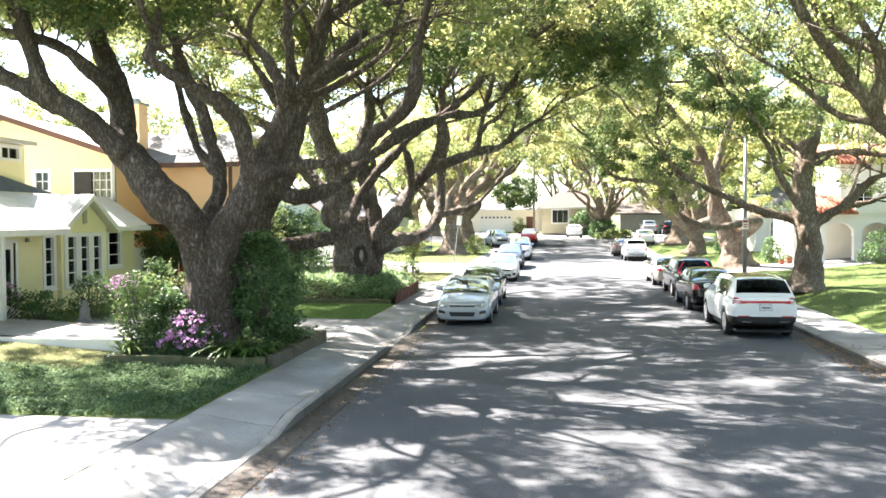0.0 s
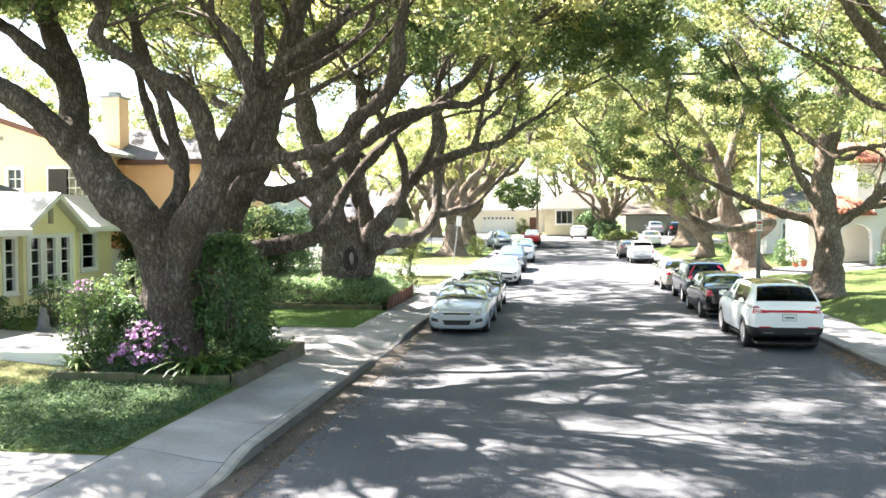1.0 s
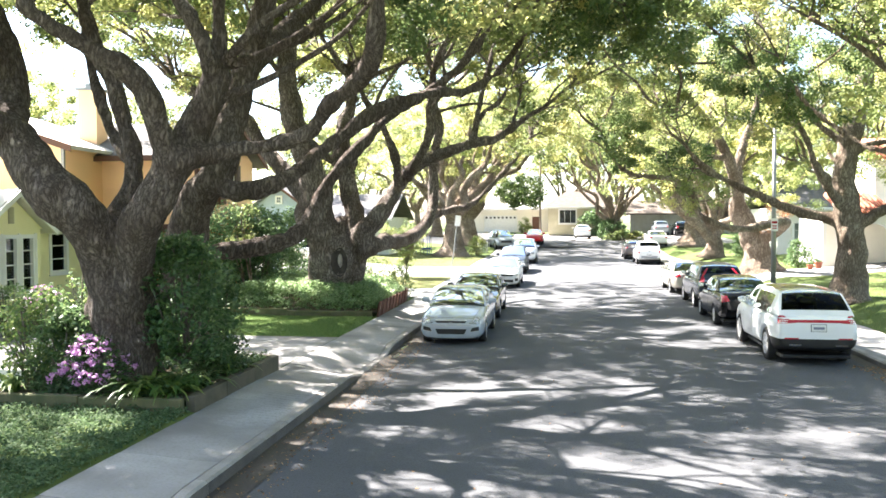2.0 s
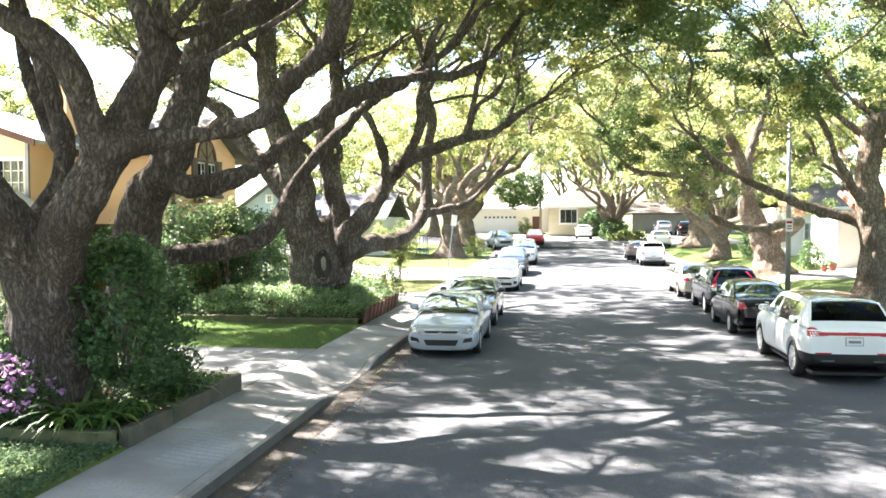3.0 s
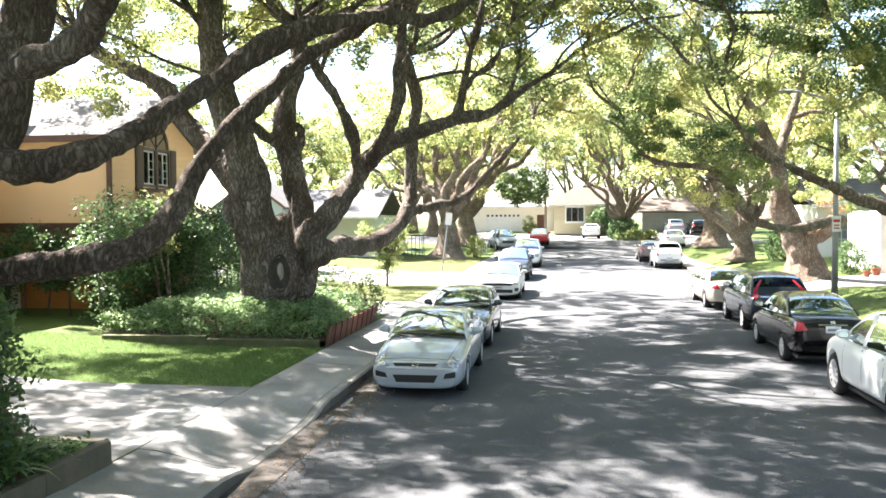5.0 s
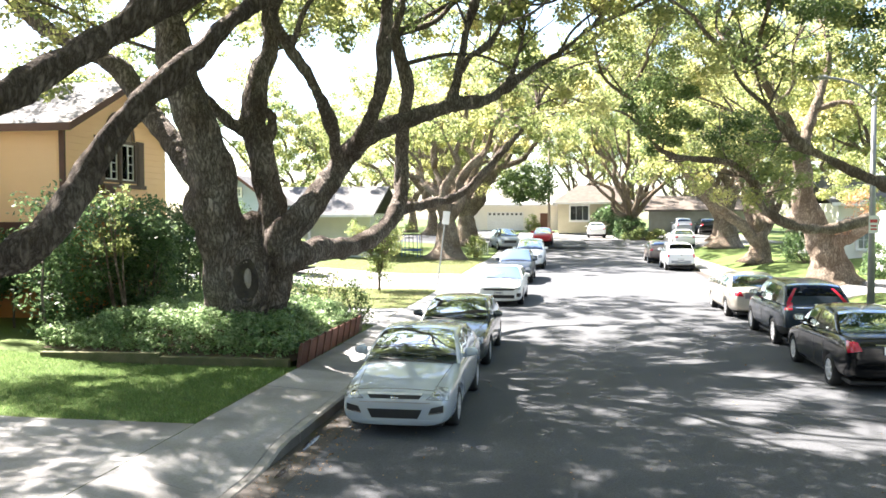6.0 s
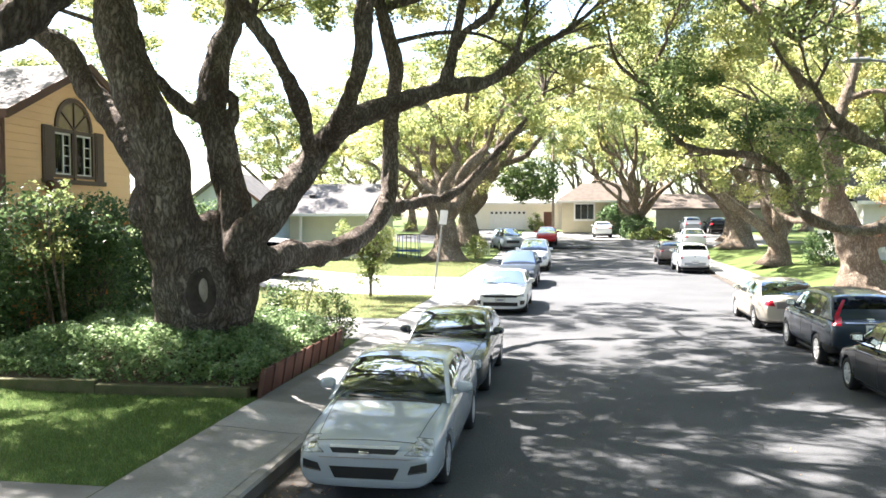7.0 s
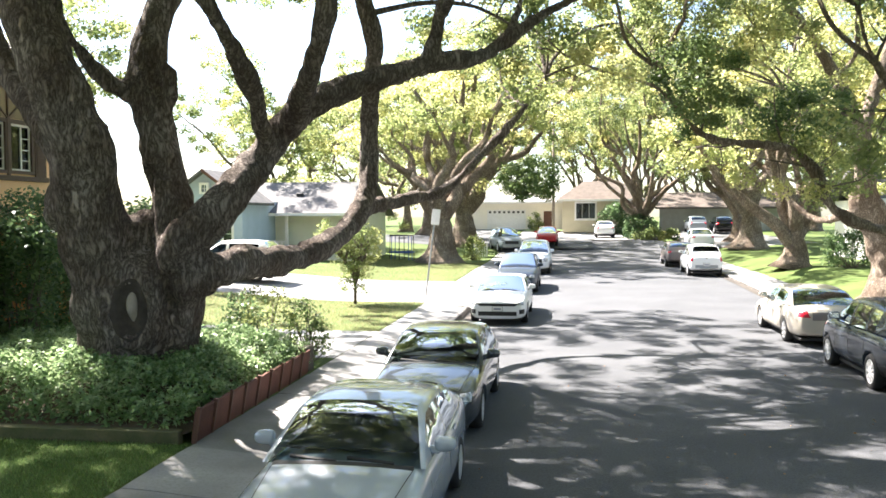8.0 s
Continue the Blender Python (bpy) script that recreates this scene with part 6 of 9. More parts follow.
car("sedan", "white sedan with a black grille, in full sun", -2.98, 42.9, 180, P_WHITE,
    sedan(4.9, 1.86, 1.44, 2.85, 0.9, r=0.34, hood=0.80, plates=[(0.52, 2.4, -1)],
          front=[("grille", [(-0.55, 0.60), (0.55, 0.60), (0.66, 0.68), (-0.66, 0.68)], M_TRIM, "wide black grille"), ("air_intake", quad(-0.6, 0.6, 0.3, 0.43), M_TRIM, "black lower intake"),
                 ("fog_recess", quad(-0.84, -0.68, 0.36, 0.5), M_TRIM, ""), ("fog_recess", quad(0.68, 0.84, 0.36, 0.5), M_TRIM, "")],
          both_front=[("headlight", [(0.62, 0.64), (0.88, 0.64), (0.90, 0.73), (0.66, 0.72)], M_LAMP, "clear headlight")]))
car("station_wagon", "dark blue wagon parked facing the camera", -3.0, 52.0, 180, P_NAVY,
    wagon(4.8, 1.84, 1.62, 2.75, 0.98, belt=1.02, hood=0.92,
          front=[("grille", quad(-0.42, 0.42, 0.58, 0.76), M_TRIM, "black grille"), ("grille_bar", quad(-0.44, 0.44, 0.66, 0.69), M_CHROME, ""), ("air_intake", quad(-0.5, 0.5, 0.38, 0.48), M_TRIM, "")],
          both_front=[("headlight", [(0.5, 0.68), (0.84, 0.68), (0.86, 0.82), (0.6, 0.8)], M_LAMP, "clear headlight")]))
car("sport_utility", "white utility vehicle parked facing the camera", -2.75, 62.0, 180, P_WHITE,
    wagon(4.9, 1.9, 1.82, 2.8, 0.95, belt=1.15, hood=1.05, r=0.38, front=[("grille", quad(-0.5, 0.5, 0.62, 0.86), M_TRIM, "")], both_front=[("headlight", quad(0.55, 0.86, 0.72, 0.9), M_LAMP, "")]), detail=1)
car("sport_utility", "steel grey utility vehicle near the corner", -5.6, 77.0, 196, P_STEEL,
    wagon(4.7, 1.85, 1.75, 2.7, 0.95, belt=1.1, hood=1.0, r=0.37, front=[("grille", quad(-0.5, 0.5, 0.6, 0.82), M_TRIM, "")], both_front=[("headlight", quad(0.55, 0.84, 0.7, 0.88), M_LAMP, "")]), detail=1, z=ground_z(-5.6, 77.0) + 0.01)
car("hatchback", "red hatchback near the corner", -2.6, 81.5, 180, P_RED, wagon(4.2, 1.75, 1.5, 2.55, 0.85, belt=0.98, hood=0.88, r=0.32, tail=0.12), detail=1, z=max(ground_z(-2.6, 81.5), road_z(81.5) + 0.16) + 0.03)

SUV = wagon(4.83, 1.86, 1.69, 2.85, 0.98, belt=1.10, hood=1.0, r=0.385, tail=0.15, rear_glass=M_DARKGLASS, side_glass=M_DARKGLASS, roof_mat=P_BLACK, spokes=10, rear_hi=1, clad=(0.62, -1.75), plates=[(0.87, -2.35, 1)],
            rear=[("light_bar", quad(-0.6, 0.6, 0.985, 1.045), M_RED, "red light strip across the tailgate"),
                  ("reflector", quad(-0.72, -0.42, 0.615, 0.645), M_RED, ""), ("reflector", quad(0.42, 0.72, 0.615, 0.645), M_RED, ""),
                  ("exhaust_trim", quad(-0.62, -0.36, 0.46, 0.50), M_CHROME, "chrome exhaust trim"), ("exhaust_trim", quad(0.36, 0.62, 0.46, 0.50), M_CHROME, "chrome exhaust trim"), ("badge", quad(-0.10, 0.10, 1.01, 1.05), M_RED, "")],
            both_rear=[("tail_light", [(0.46, 0.975), (0.90, 0.95), (0.94, 1.14), (0.78, 1.13)], M_RED, "red tail light")])
car("sport_utility", "white crossover with dark windows and a red light strip", 5.63, 21.05, 0, P_WHITE, SUV)
car("sedan", "glossy black sedan parked between two crossovers", 5.54, 27.42, 0, P_BLACK,
    sedan(4.46, 1.70, 1.51, 2.6, 0.86, r=0.31, belt=0.98, deck=1.06, plates=[(0.84, -2.2, 1)],
          rear=[("trunk_strip", quad(-0.3, 0.3, 0.93, 0.955), M_CHROME, "chrome strip"), ("badge", quad(-0.05, 0.05, 0.97, 1.02), M_CHROME, "plain chrome badge")],
          both_rear=[("tail_light", [(0.50, 0.82), (0.80, 0.78), (0.84, 1.0), (0.60, 0.98)], M_RED, "red tail light")]))
car("sport_utility", "dark blue-grey crossover with tall red tail lights", 5.8, 32.85, 0, P_BLUE,
    wagon(4.53, 1.82, 1.66, 2.62, 0.92, r=0.345, tail=0.17, clad=(0.55, -1.65), rear_glass=M_DARKGLASS, side_glass=M_DARKGLASS, spokes=9, plates=[(0.93, -2.2, 1)],
          rear=[("trim_strip", quad(-0.55, 0.55, 1.03, 1.055), M_CHROME, "chrome strip"), ("badge", quad(-0.07, 0.07, 1.07, 1.13), M_CHROME, "")],
          both_rear=[("tail_light", [(0.62, 0.98), (0.86, 0.98), (0.80, 1.16), (0.68, 1.16)], M_RED, "tall red tail light"), ("tail_light", [(0.73, 1.14), (0.83, 1.14), (0.73, 1.52), (0.67, 1.52)], M_RED, "red light strip up the rear pillar")]))
car("sedan", "champagne sedan with rounded tail parked in sun", 5.72, 38.95, 0, P_BEIGE,
    sedan(5.0, 1.85, 1.43, 2.76, 1.05, r=0.32, deck=0.98, plates=[(0.78, -2.45, 1)], rear=[("trunk_panel", quad(-0.5, 0.5, 0.70, 0.90), P_TAUPE, "darker trunk panel")],
          both_rear=[("tail_light", [(0.52, 0.76), (0.86, 0.78), (0.86, 0.88), (0.62, 0.94)], M_RED, "red tail light")]))
car("hatchback", "white retro hatchback with a grey bumper", 6.0, 59.8, 0, P_WHITE,
    wagon(4.29, 1.72, 1.6, 2.62, 0.85, belt=1.05, hood=0.92, r=0.32, tail=0.14, rear_glass=M_DARKGLASS, plates=[(0.62, -2.1, 1)], rear=[("rear_bumper", quad(-0.82, 0.82, 0.42, 0.60), P_STEEL, "grey bumper"), ("badge", quad(-0.04, 0.04, 0.9, 0.96), M_CHROME, "")],
          both_rear=[("tail_light", quad(0.64, 0.8, 0.78, 1.0), M_RED, "")]))
car("hatchback", "taupe hatchback parked ahead of the white one", 5.75, 67.3, 0, P_TAUPE, wagon(4.4, 1.78, 1.5, 2.6, 0.9, belt=1.0, hood=0.9, r=0.32, both_rear=[("tail_light", quad(0.6, 0.84, 0.85, 1.0), M_RED, "")]), detail=1)
car("sedan", "small white sedan far down the street", 8.9, 80.0, 0, P_WHITE, sedan(4.7, 1.8, 1.45, 2.7, 0.9, both_rear=[("tail_light", quad(0.55, 0.84, 0.78, 0.92), M_RED, "")]), detail=1, z=ground_z(8.9, 80.0) + 0.03)
car("hatchback", "white hatchback in the driveway of the end house", 2.3, 92.0, 0, P_WHITE, wagon(4.5, 1.78, 1.5, 2.65, 0.9, belt=1.0, hood=0.9, r=0.32, both_rear=[("tail_light", quad(0.55, 0.84, 0.85, 1.0), M_RED, "")]), detail=1, z=ground_z(2.3, 92.0) + 0.03)
car("sport_utility", "white utility vehicle in the driveway of the green bungalow", -15.0, 48.4, 90, P_WHITE, wagon(4.5, 1.82, 1.72, 2.65, 0.9, belt=1.08, hood=1.0, r=0.35, rear_glass=M_DARKGLASS, side_glass=M_DARKGLASS, both_rear=[("tail_light", quad(0.62, 0.84, 0.9, 1.15), M_RED, "")]), detail=1, z=ground_z(-15.0, 48.4) + 0.03)
car("sport_utility", "dark grey utility vehicle in front of a garage", 11.7, 104.0 - 2.6, 0, P_STEEL, wagon(4.6, 1.84, 1.7, 2.65, 0.9, both_rear=[("tail_light", quad(0.6, 0.84, 0.9, 1.1), M_RED, "")]), detail=1, z=ground_z(11.7, 101.0) + 0.03)
car("sport_utility", "black utility vehicle in front of a garage", 13.9, 99.5, 0, P_BLACK, wagon(4.6, 1.84, 1.7, 2.65, 0.9, both_rear=[("tail_light", quad(0.6, 0.84, 0.9, 1.1), M_RED, "")]), detail=1, z=ground_z(13.9, 99.5) + 0.03)


# ---- houses ----
M_YELLOW = mat("yellow_stucco", (0.80, 0.74, 0.44), (0.75, 0.69, 0.40), scale=1.5, fine=120, rough=0.9, bump=0.3, c3=(0.68, 0.61, 0.34), spec=0.2)
M_ORANGE = mat("orange_siding", (0.94, 0.63, 0.38), (0.92, 0.61, 0.36), scale=1.2, fine=60, rough=0.8, bump=0.15, c3=(0.84, 0.55, 0.32), spec=0.25)
M_ORANGE_LOW = mat("terracotta_stucco", (0.58, 0.25, 0.09), (0.52, 0.21, 0.08), scale=1.2, fine=90, rough=0.9, bump=0.3, spec=0.2)
M_BROWN = mat("brown_trim", (0.13, 0.062, 0.042), (0.10, 0.05, 0.035), scale=3, fine=60, rough=0.7, bump=0.1)
M_WHITE = mat("white_trim", (0.78, 0.77, 0.74), (0.72, 0.71, 0.68), scale=3, fine=60, rough=0.6, bump=0.05)
M_SHINGLE = mat("grey_shingle", (0.16, 0.155, 0.155), (0.11, 0.108, 0.11), scale=2, fine=18, rough=0.92, bump=0.5, c3=(0.06, 0.06, 0.06), fine_mix=0.6, spec=0.2)
M_PALE_ROOF = mat("pale_roof", (0.60, 0.58, 0.55), (0.50, 0.48, 0.45), scale=2, fine=25, rough=0.9, bump=0.3, spec=0.2)
M_DARK_ROOF = mat("dark_roof", (0.10, 0.12, 0.15), (0.07, 0.085, 0.11), scale=2, fine=20, rough=0.9, bump=0.3)
M_STUCCO = mat("white_stucco", (0.76, 0.75, 0.72), (0.70, 0.69, 0.66), scale=1.5, fine=90, rough=0.92, bump=0.3, spec=0.2)
M_CREAM = mat("cream_stucco", (0.82, 0.77, 0.67), (0.78, 0.73, 0.63), scale=1.5, fine=90, rough=0.92, bump=0.3, spec=0.2)
M_TERRACOTTA = mat("terracotta_tile", (0.36, 0.13, 0.075), (0.28, 0.09, 0.055), scale=4, fine=30, rough=0.85, bump=0.4)
M_BLUEWALL = mat("grey_blue_siding", (0.40, 0.48, 0.58), (0.36, 0.44, 0.53), scale=1.5, fine=60, rough=0.85, bump=0.2)
M_GREENWALL = mat("sage_green_siding", (0.60, 0.63, 0.52), (0.55, 0.58, 0.48), scale=1.5, fine=60, rough=0.85, bump=0.2)
M_HONEY = mat("honey_stucco", (0.56, 0.50, 0.36), (0.50, 0.445, 0.315), scale=1.5, fine=90, rough=0.92, bump=0.3, spec=0.2)
# stucco darkened for the tree shade over the garage building
M_OLIVE_SHADED = mat("shaded_olive_grey_stucco", (0.42, 0.41, 0.36), (0.36, 0.35, 0.30), scale=1.5, fine=90, rough=0.92, bump=0.3, spec=0.2)
M_BROWN_ROOF = mat("brown_shingle", (0.15, 0.125, 0.105), (0.10, 0.082, 0.07), scale=2, fine=18, rough=0.92, bump=0.5, c3=(0.06, 0.05, 0.045), fine_mix=0.6, spec=0.2)
M_ROOM = mat("dark_room", (0.05, 0.048, 0.045), (0.035, 0.034, 0.032), rough=0.95, bump=0.0)
M_BLIND = mat("window_blind", (0.50, 0.48, 0.42), (0.44, 0.42, 0.37), scale=2, fine=60, rough=0.8, bump=0.1)
M_PANE = glass_mat("window_glass", (0.75, 0.78, 0.77), 1.5)
M_SHUTTER = mat("brown_shutter", (0.115, 0.075, 0.055), (0.09, 0.058, 0.043), scale=4, fine=60, rough=0.6, bump=0.2)
M_METAL = mat("grey_metal", (0.30, 0.31, 0.31), (0.24, 0.245, 0.25), scale=3, fine=60, rough=0.5, bump=0.1, metal=0.5)
M_WOODPOST = mat("weathered_wood", (0.24, 0.20, 0.15), (0.16, 0.13, 0.10), scale=3, fine=25, rough=0.9, bump=0.4, stretch=(1, 1, 0.3))


def wall_pieces(name, house, m, a0, a1, z0, z1, thick, holes, material, label=""):
    """A wall along local x from a0 to a1, its outer face at local y = 0, with openings cut through."""
    cuts_a = sorted({a0, a1} | {v for h in holes for v in h[:2]})
    cuts_z = sorted({z0, z1} | {v for h in holes for v in h[2:4]})
    bm = bmesh.new()
    for p, q in zip(cuts_a, cuts_a[1:]):
        for r, s in zip(cuts_z, cuts_z[1:]):
            c, d = (p + q) / 2, (r + s) / 2
            if not any(h[0] < c < h[1] and h[2] < d < h[3] for h in holes):
                box(bm, p, q, 0, thick, r, s)
    bmesh.ops.remove_doubles(bm, verts=bm.verts, dist=0.0005)
    bmesh.ops.transform(bm, matrix=m, verts=bm.verts)
    return part(name, bm, material, house, label)


def window(house, m, a0, a1, z0, z1, cols=2, rows=2, frame=M_WHITE, back=M_ROOM, sill=True, w=0.06, label="white window", shutters=None, name="window", bars=None, deep=0.17):
    """A window in a wall hole: casing, bars, pane, a dark room or blind behind it."""
    bm = bmesh.new()
    for b in ((a0 - 0.07, a0 + w, z0 - 0.05, z1 + 0.07), (a1 - w, a1 + 0.07, z0 - 0.05, z1 + 0.07), (a0 + w, a1 - w, z1 - w, z1 + 0.07), (a0 + w, a1 - w, z0 - 0.05, z0 + w)):
        box(bm, b[0], b[1], -0.035, 0.08, b[2], b[3])
    bmesh.ops.transform(bm, matrix=m, verts=bm.verts)
    win = part(name, bm, frame, house, label)
    for k in range(1, cols):
        a = a0 + (a1 - a0) * k / cols
        bm = bmesh.new()
        box(bm, a - 0.016, a + 0.016, 0.02, 0.06, z0 + w, z1 - w)
        bmesh.ops.transform(bm, matrix=m, verts=bm.verts)
        part("window_bar", bm, bars or frame, win)
    for k in range(1, rows):
        z = z0 + (z1 - z0) * k / rows
        bm = bmesh.new()
        box(bm, a0 + w, a1 - w, 0.022, 0.058, z - 0.016, z + 0.016)
        bmesh.ops.transform(bm, matrix=m, verts=bm.verts)
        part("window_bar", bm, bars or frame, win)
    bm = bmesh.new()
    box(bm, a0 + w - 0.01, a1 - w + 0.01, 0.062, 0.066, z0 + w - 0.01, z1 - w + 0.01)
    bmesh.ops.transform(bm, matrix=m, verts=bm.verts)
    part("pane", bm, M_PANE, win).visible_shadow = False
    bm = bmesh.new()
    box(bm, a0 - 0.05, a1 + 0.05, deep, deep + 0.02, z0 - 0.05, z1 + 0.05)
    bmesh.ops.transform(bm, matrix=m, verts=bm.verts)
    part("blind", bm, back, win)
    if sill:
        bm = bmesh.new()
        box(bm, a0 - 0.12, a1 + 0.12, -0.08, 0.0, z0 - 0.11, z0 - 0.052, bevel=0.01)
        bmesh.ops.transform(bm, matrix=m, verts=bm.verts)
        part("window_sill", bm, frame, win)
    if shutters:
        for p, q in ((a0 - 0.1 - shutters, a0 - 0.09), (a1 + 0.09, a1 + 0.1 + shutters)):
            bm = bmesh.new()
            for e in ((p, p + 0.06, z0, z1), (q - 0.06, q, z0, z1), (p + 0.06, q - 0.06, z1 - 0.08, z1), (p + 0.06, q - 0.06, z0, z0 + 0.08)):
                box(bm, e[0], e[1], -0.05, -0.004, e[2], e[3])
            n = int((z1 - z0 - 0.16) / 0.07)
            for k in range(n):
                z = z0 + 0.08 + (z1 - z0 - 0.16) * k / n
                box(bm, p + 0.06, q - 0.06, -0.035, -0.015, z + 0.006, z + 0.06)
            bmesh.ops.transform(bm, matrix=m, verts=bm.verts)
            part("shutter", bm, M_SHUTTER, win, "dark brown louvred shutter")
    return win


def slab_roof(name, house, corners, thick, material, label=""):
    """A sloping roof plane of some thickness, from its four upper corners."""
    verts = [Vector(c) for c in corners]
    k = len(verts)
    verts += [v - Vector((0, 0, thick)) for v in verts]
    faces = [tuple(range(k)), tuple(range(2 * k - 1, k - 1, -1))] + [(i, i + k, (i + 1) % k + k, (i + 1) % k) for i in range(k)]
    bm = bmesh.new()
    vs = [bm.verts.new(v) for v in verts]
    for f in faces:
        bm.faces.new([vs[i] for i in f])
    bmesh.ops.recalc_face_normals(bm, faces=bm.faces)
    return part(name, bm, material, house, label)


def gable_tri(house, m, a0, a1, z0, zp, thick, material, name="gable"):
    bm = bmesh.new()
    f = [bm.verts.new(v) for v in ((a0, 0, z0), (a1, 0, z0), ((a0 + a1) / 2, 0, zp))]
    b = [bm.verts.new(v) for v in ((a0, thick, z0), (a1, thick, z0), ((a0 + a1) / 2, thick, zp))]
    bm.faces.new(f)
    bm.faces.new(b[::-1])
    for i in range(3):
        bm.faces.new((f[i], b[i], b[(i + 1) % 3], f[(i + 1) % 3]))
    bmesh.ops.recalc_face_normals(bm, faces=bm.faces)
    bmesh.ops.transform(bm, matrix=m, verts=bm.verts)
    return part(name, bm, material, house)


def fascia(house, p, q, material, depth=0.18, w=0.05, name="fascia"):
    """A board along an eave or rake from p to q (upper edges)."""
    p, q = Vector(p), Vector(q)
    d = (q - p)
    n = Vector((d.y, -d.x, 0)).normalized() * w
    verts = [p, q, q - Vector((0, 0, depth)), p - Vector((0, 0, depth))]
    verts += [v + n for v in verts]
    faces = [(0, 1, 2, 3), (7, 6, 5, 4), (0, 4, 5, 1), (2, 6, 7, 3), (0, 3, 7, 4), (1, 5, 6, 2)]
    bm = bmesh.new()
    vs = [bm.verts.new(v) for v in verts]
    for f in faces:
        bm.faces.new([vs[i] for i in f])
    bmesh.ops.recalc_face_normals(bm, faces=bm.faces)
    return part(name, bm, material, house)


def facing_street(x, y):
    """Local x runs along -y to +y, outward is +x."""
    return Matrix.Translation((x, y, 0)) @ Matrix.Rotation(radians(90), 4, "Z")


def facing_camera(x, y):
    """Local x runs along +x, outward is -y."""
    return Matrix.Translation((x, y, 0))


# yellow bungalow
hy = thing("house", "pale yellow stucco bungalow with a gabled bay and white windows", "house")
ms = facing_street(-14.8, 18.5)
bay = [(0.27, 0.79, 1.45, 2.98), (0.98, 1.50, 1.45, 2.98), (1.69, 2.21, 1.45, 2.98)]
wall_pieces("wall", hy, ms, 0.0, 2.55, 0.3, 3.2, 0.2, bay, M_YELLOW, "pale yellow stucco")
gable_tri(hy, ms, -0.1, 2.65, 3.2, 4.12, 0.2, M_YELLOW)
for b in bay:
    window(hy, ms, *b, cols=1, rows=4, back=M_BLIND, label="white sash window of the bay", w=0.04)
for a0, a1 in ((0.12, 0.22), (0.84, 0.93), (1.55, 1.64), (2.26, 2.36)):
    bm = bmesh.new()
    box(bm, a0, a1, -0.035, -0.002, 1.34, 3.08, bevel=0.006)
    bmesh.ops.transform(bm, matrix=ms, verts=bm.verts)
    part("casing", bm, M_WHITE, hy, "white window casing")
bm = bmesh.new()
for k in range(7):
    box(bm, 1.17, 1.39, -0.03, 0.0, 3.36 + k * 0.065, 3.40 + k * 0.065)
box(bm, 1.17, 1.39, -0.012, -0.003, 3.35, 3.80)
bmesh.ops.transform(bm, matrix=ms, verts=bm.verts)
part("gable_vent", bm, mat("vent_grille", (0.42, 0.38, 0.26), (0.34, 0.31, 0.22), rough=0.8, bump=0.0), hy, "small louvred vent")
m3 = facing_street(-14.95, 12.0)
front = [(5.86, 6.36, 1.45, 2.98), (3.66, 4.56, 0.45, 2.82)]
wall_pieces("wall", hy, m3, 0.0, 6.498, 0.3, 3.2, 0.2, front, M_YELLOW)
window(hy, m3, *front[0], cols=1, rows=4, back=M_BLIND, label="white sash window with a blind", w=0.05)
bm = bmesh.new()
box(bm, 3.66, 4.56, 0.05, 0.10, 0.45, 2.82)
bmesh.ops.transform(bm, matrix=m3, verts=bm.verts)
door = part("door", bm, M_WHITE, hy, "white glazed front door")
bm = bmesh.new()
box(bm, 3.80, 4.42, 0.035, 0.045, 1.1, 2.65)
bmesh.ops.transform(bm, matrix=m3, verts=bm.verts)
part("door_pane", bm, M_PANE, door)
bm = bmesh.new()
for e in ((3.56, 3.66, 0.45, 2.92), (4.56, 4.66, 0.45, 2.92), (3.66, 4.56, 2.82, 2.92)):
    box(bm, e[0], e[1], -0.03, 0.05, e[2], e[3])
bmesh.ops.transform(bm, matrix=m3, verts=bm.verts)
part("door_frame", bm, M_WHITE, hy, "white door frame")
bm = bmesh.new()
bmesh.ops.create_cone(bm, cap_ends=True, segments=12, radius1=0.07, radius2=0.05, depth=0.12, matrix=m3 @ Matrix.Translation((5.0, -0.08, 2.9)))
part("porch_light", bm, M_METAL, hy, "small dark porch light")
m2 = facing_street(-16.4, 21.05)
wall_pieces("wall", hy, m2, 0.0, 4.82, 0.3, 3.2, 0.2, [(2.85, 3.75, 1.75, 3.05)], M_YELLOW)
window(hy, m2, 2.85, 3.75, 1.75, 3.05, cols=1, rows=3, back=mat("grey_screen", (0.36, 0.34, 0.30), (0.30, 0.28, 0.25), rough=0.8, bump=0.0), label="side window with a grey screen")
boxes("wall", [(-16.398, -15.0, 20.85, 21.05, 0.3, 3.2), (-24, -16.6, 25.68, 25.87, 0.3, 3.2), (-24, -23.8, 12.2, 25.68, 0.3, 3.2), (-24, -15.15, 12, 12.2, 0.3, 3.2)], M_YELLOW, hy)
slab_roof("roof", hy, [(-14.55, 19.78, 4.28), (-14.55, 18.12, 3.2), (-17.6, 18.12, 3.2), (-17.6, 19.78, 4.28)], 0.14, M_PALE_ROOF, "sun-bleached shingle roof")
slab_roof("roof", hy, [(-14.55, 21.4, 3.2), (-14.55, 19.78, 4.28), (-17.6, 19.78, 4.28), (-17.6, 21.4, 3.2)], 0.14, M_PALE_ROOF)
slab_roof("roof", hy, [(-15.9, 21.0, 3.26), (-15.9, 26.1, 3.26), (-17.6, 26.1, 4.4), (-17.6, 21.0, 4.4)], 0.14, M_PALE_ROOF)
slab_roof("roof", hy, [(-14.3, 11.5, 3.2), (-14.3, 18.2, 3.2), (-17.6, 21.0, 4.4), (-17.6, 11.5, 4.4)], 0.14, M_PALE_ROOF)
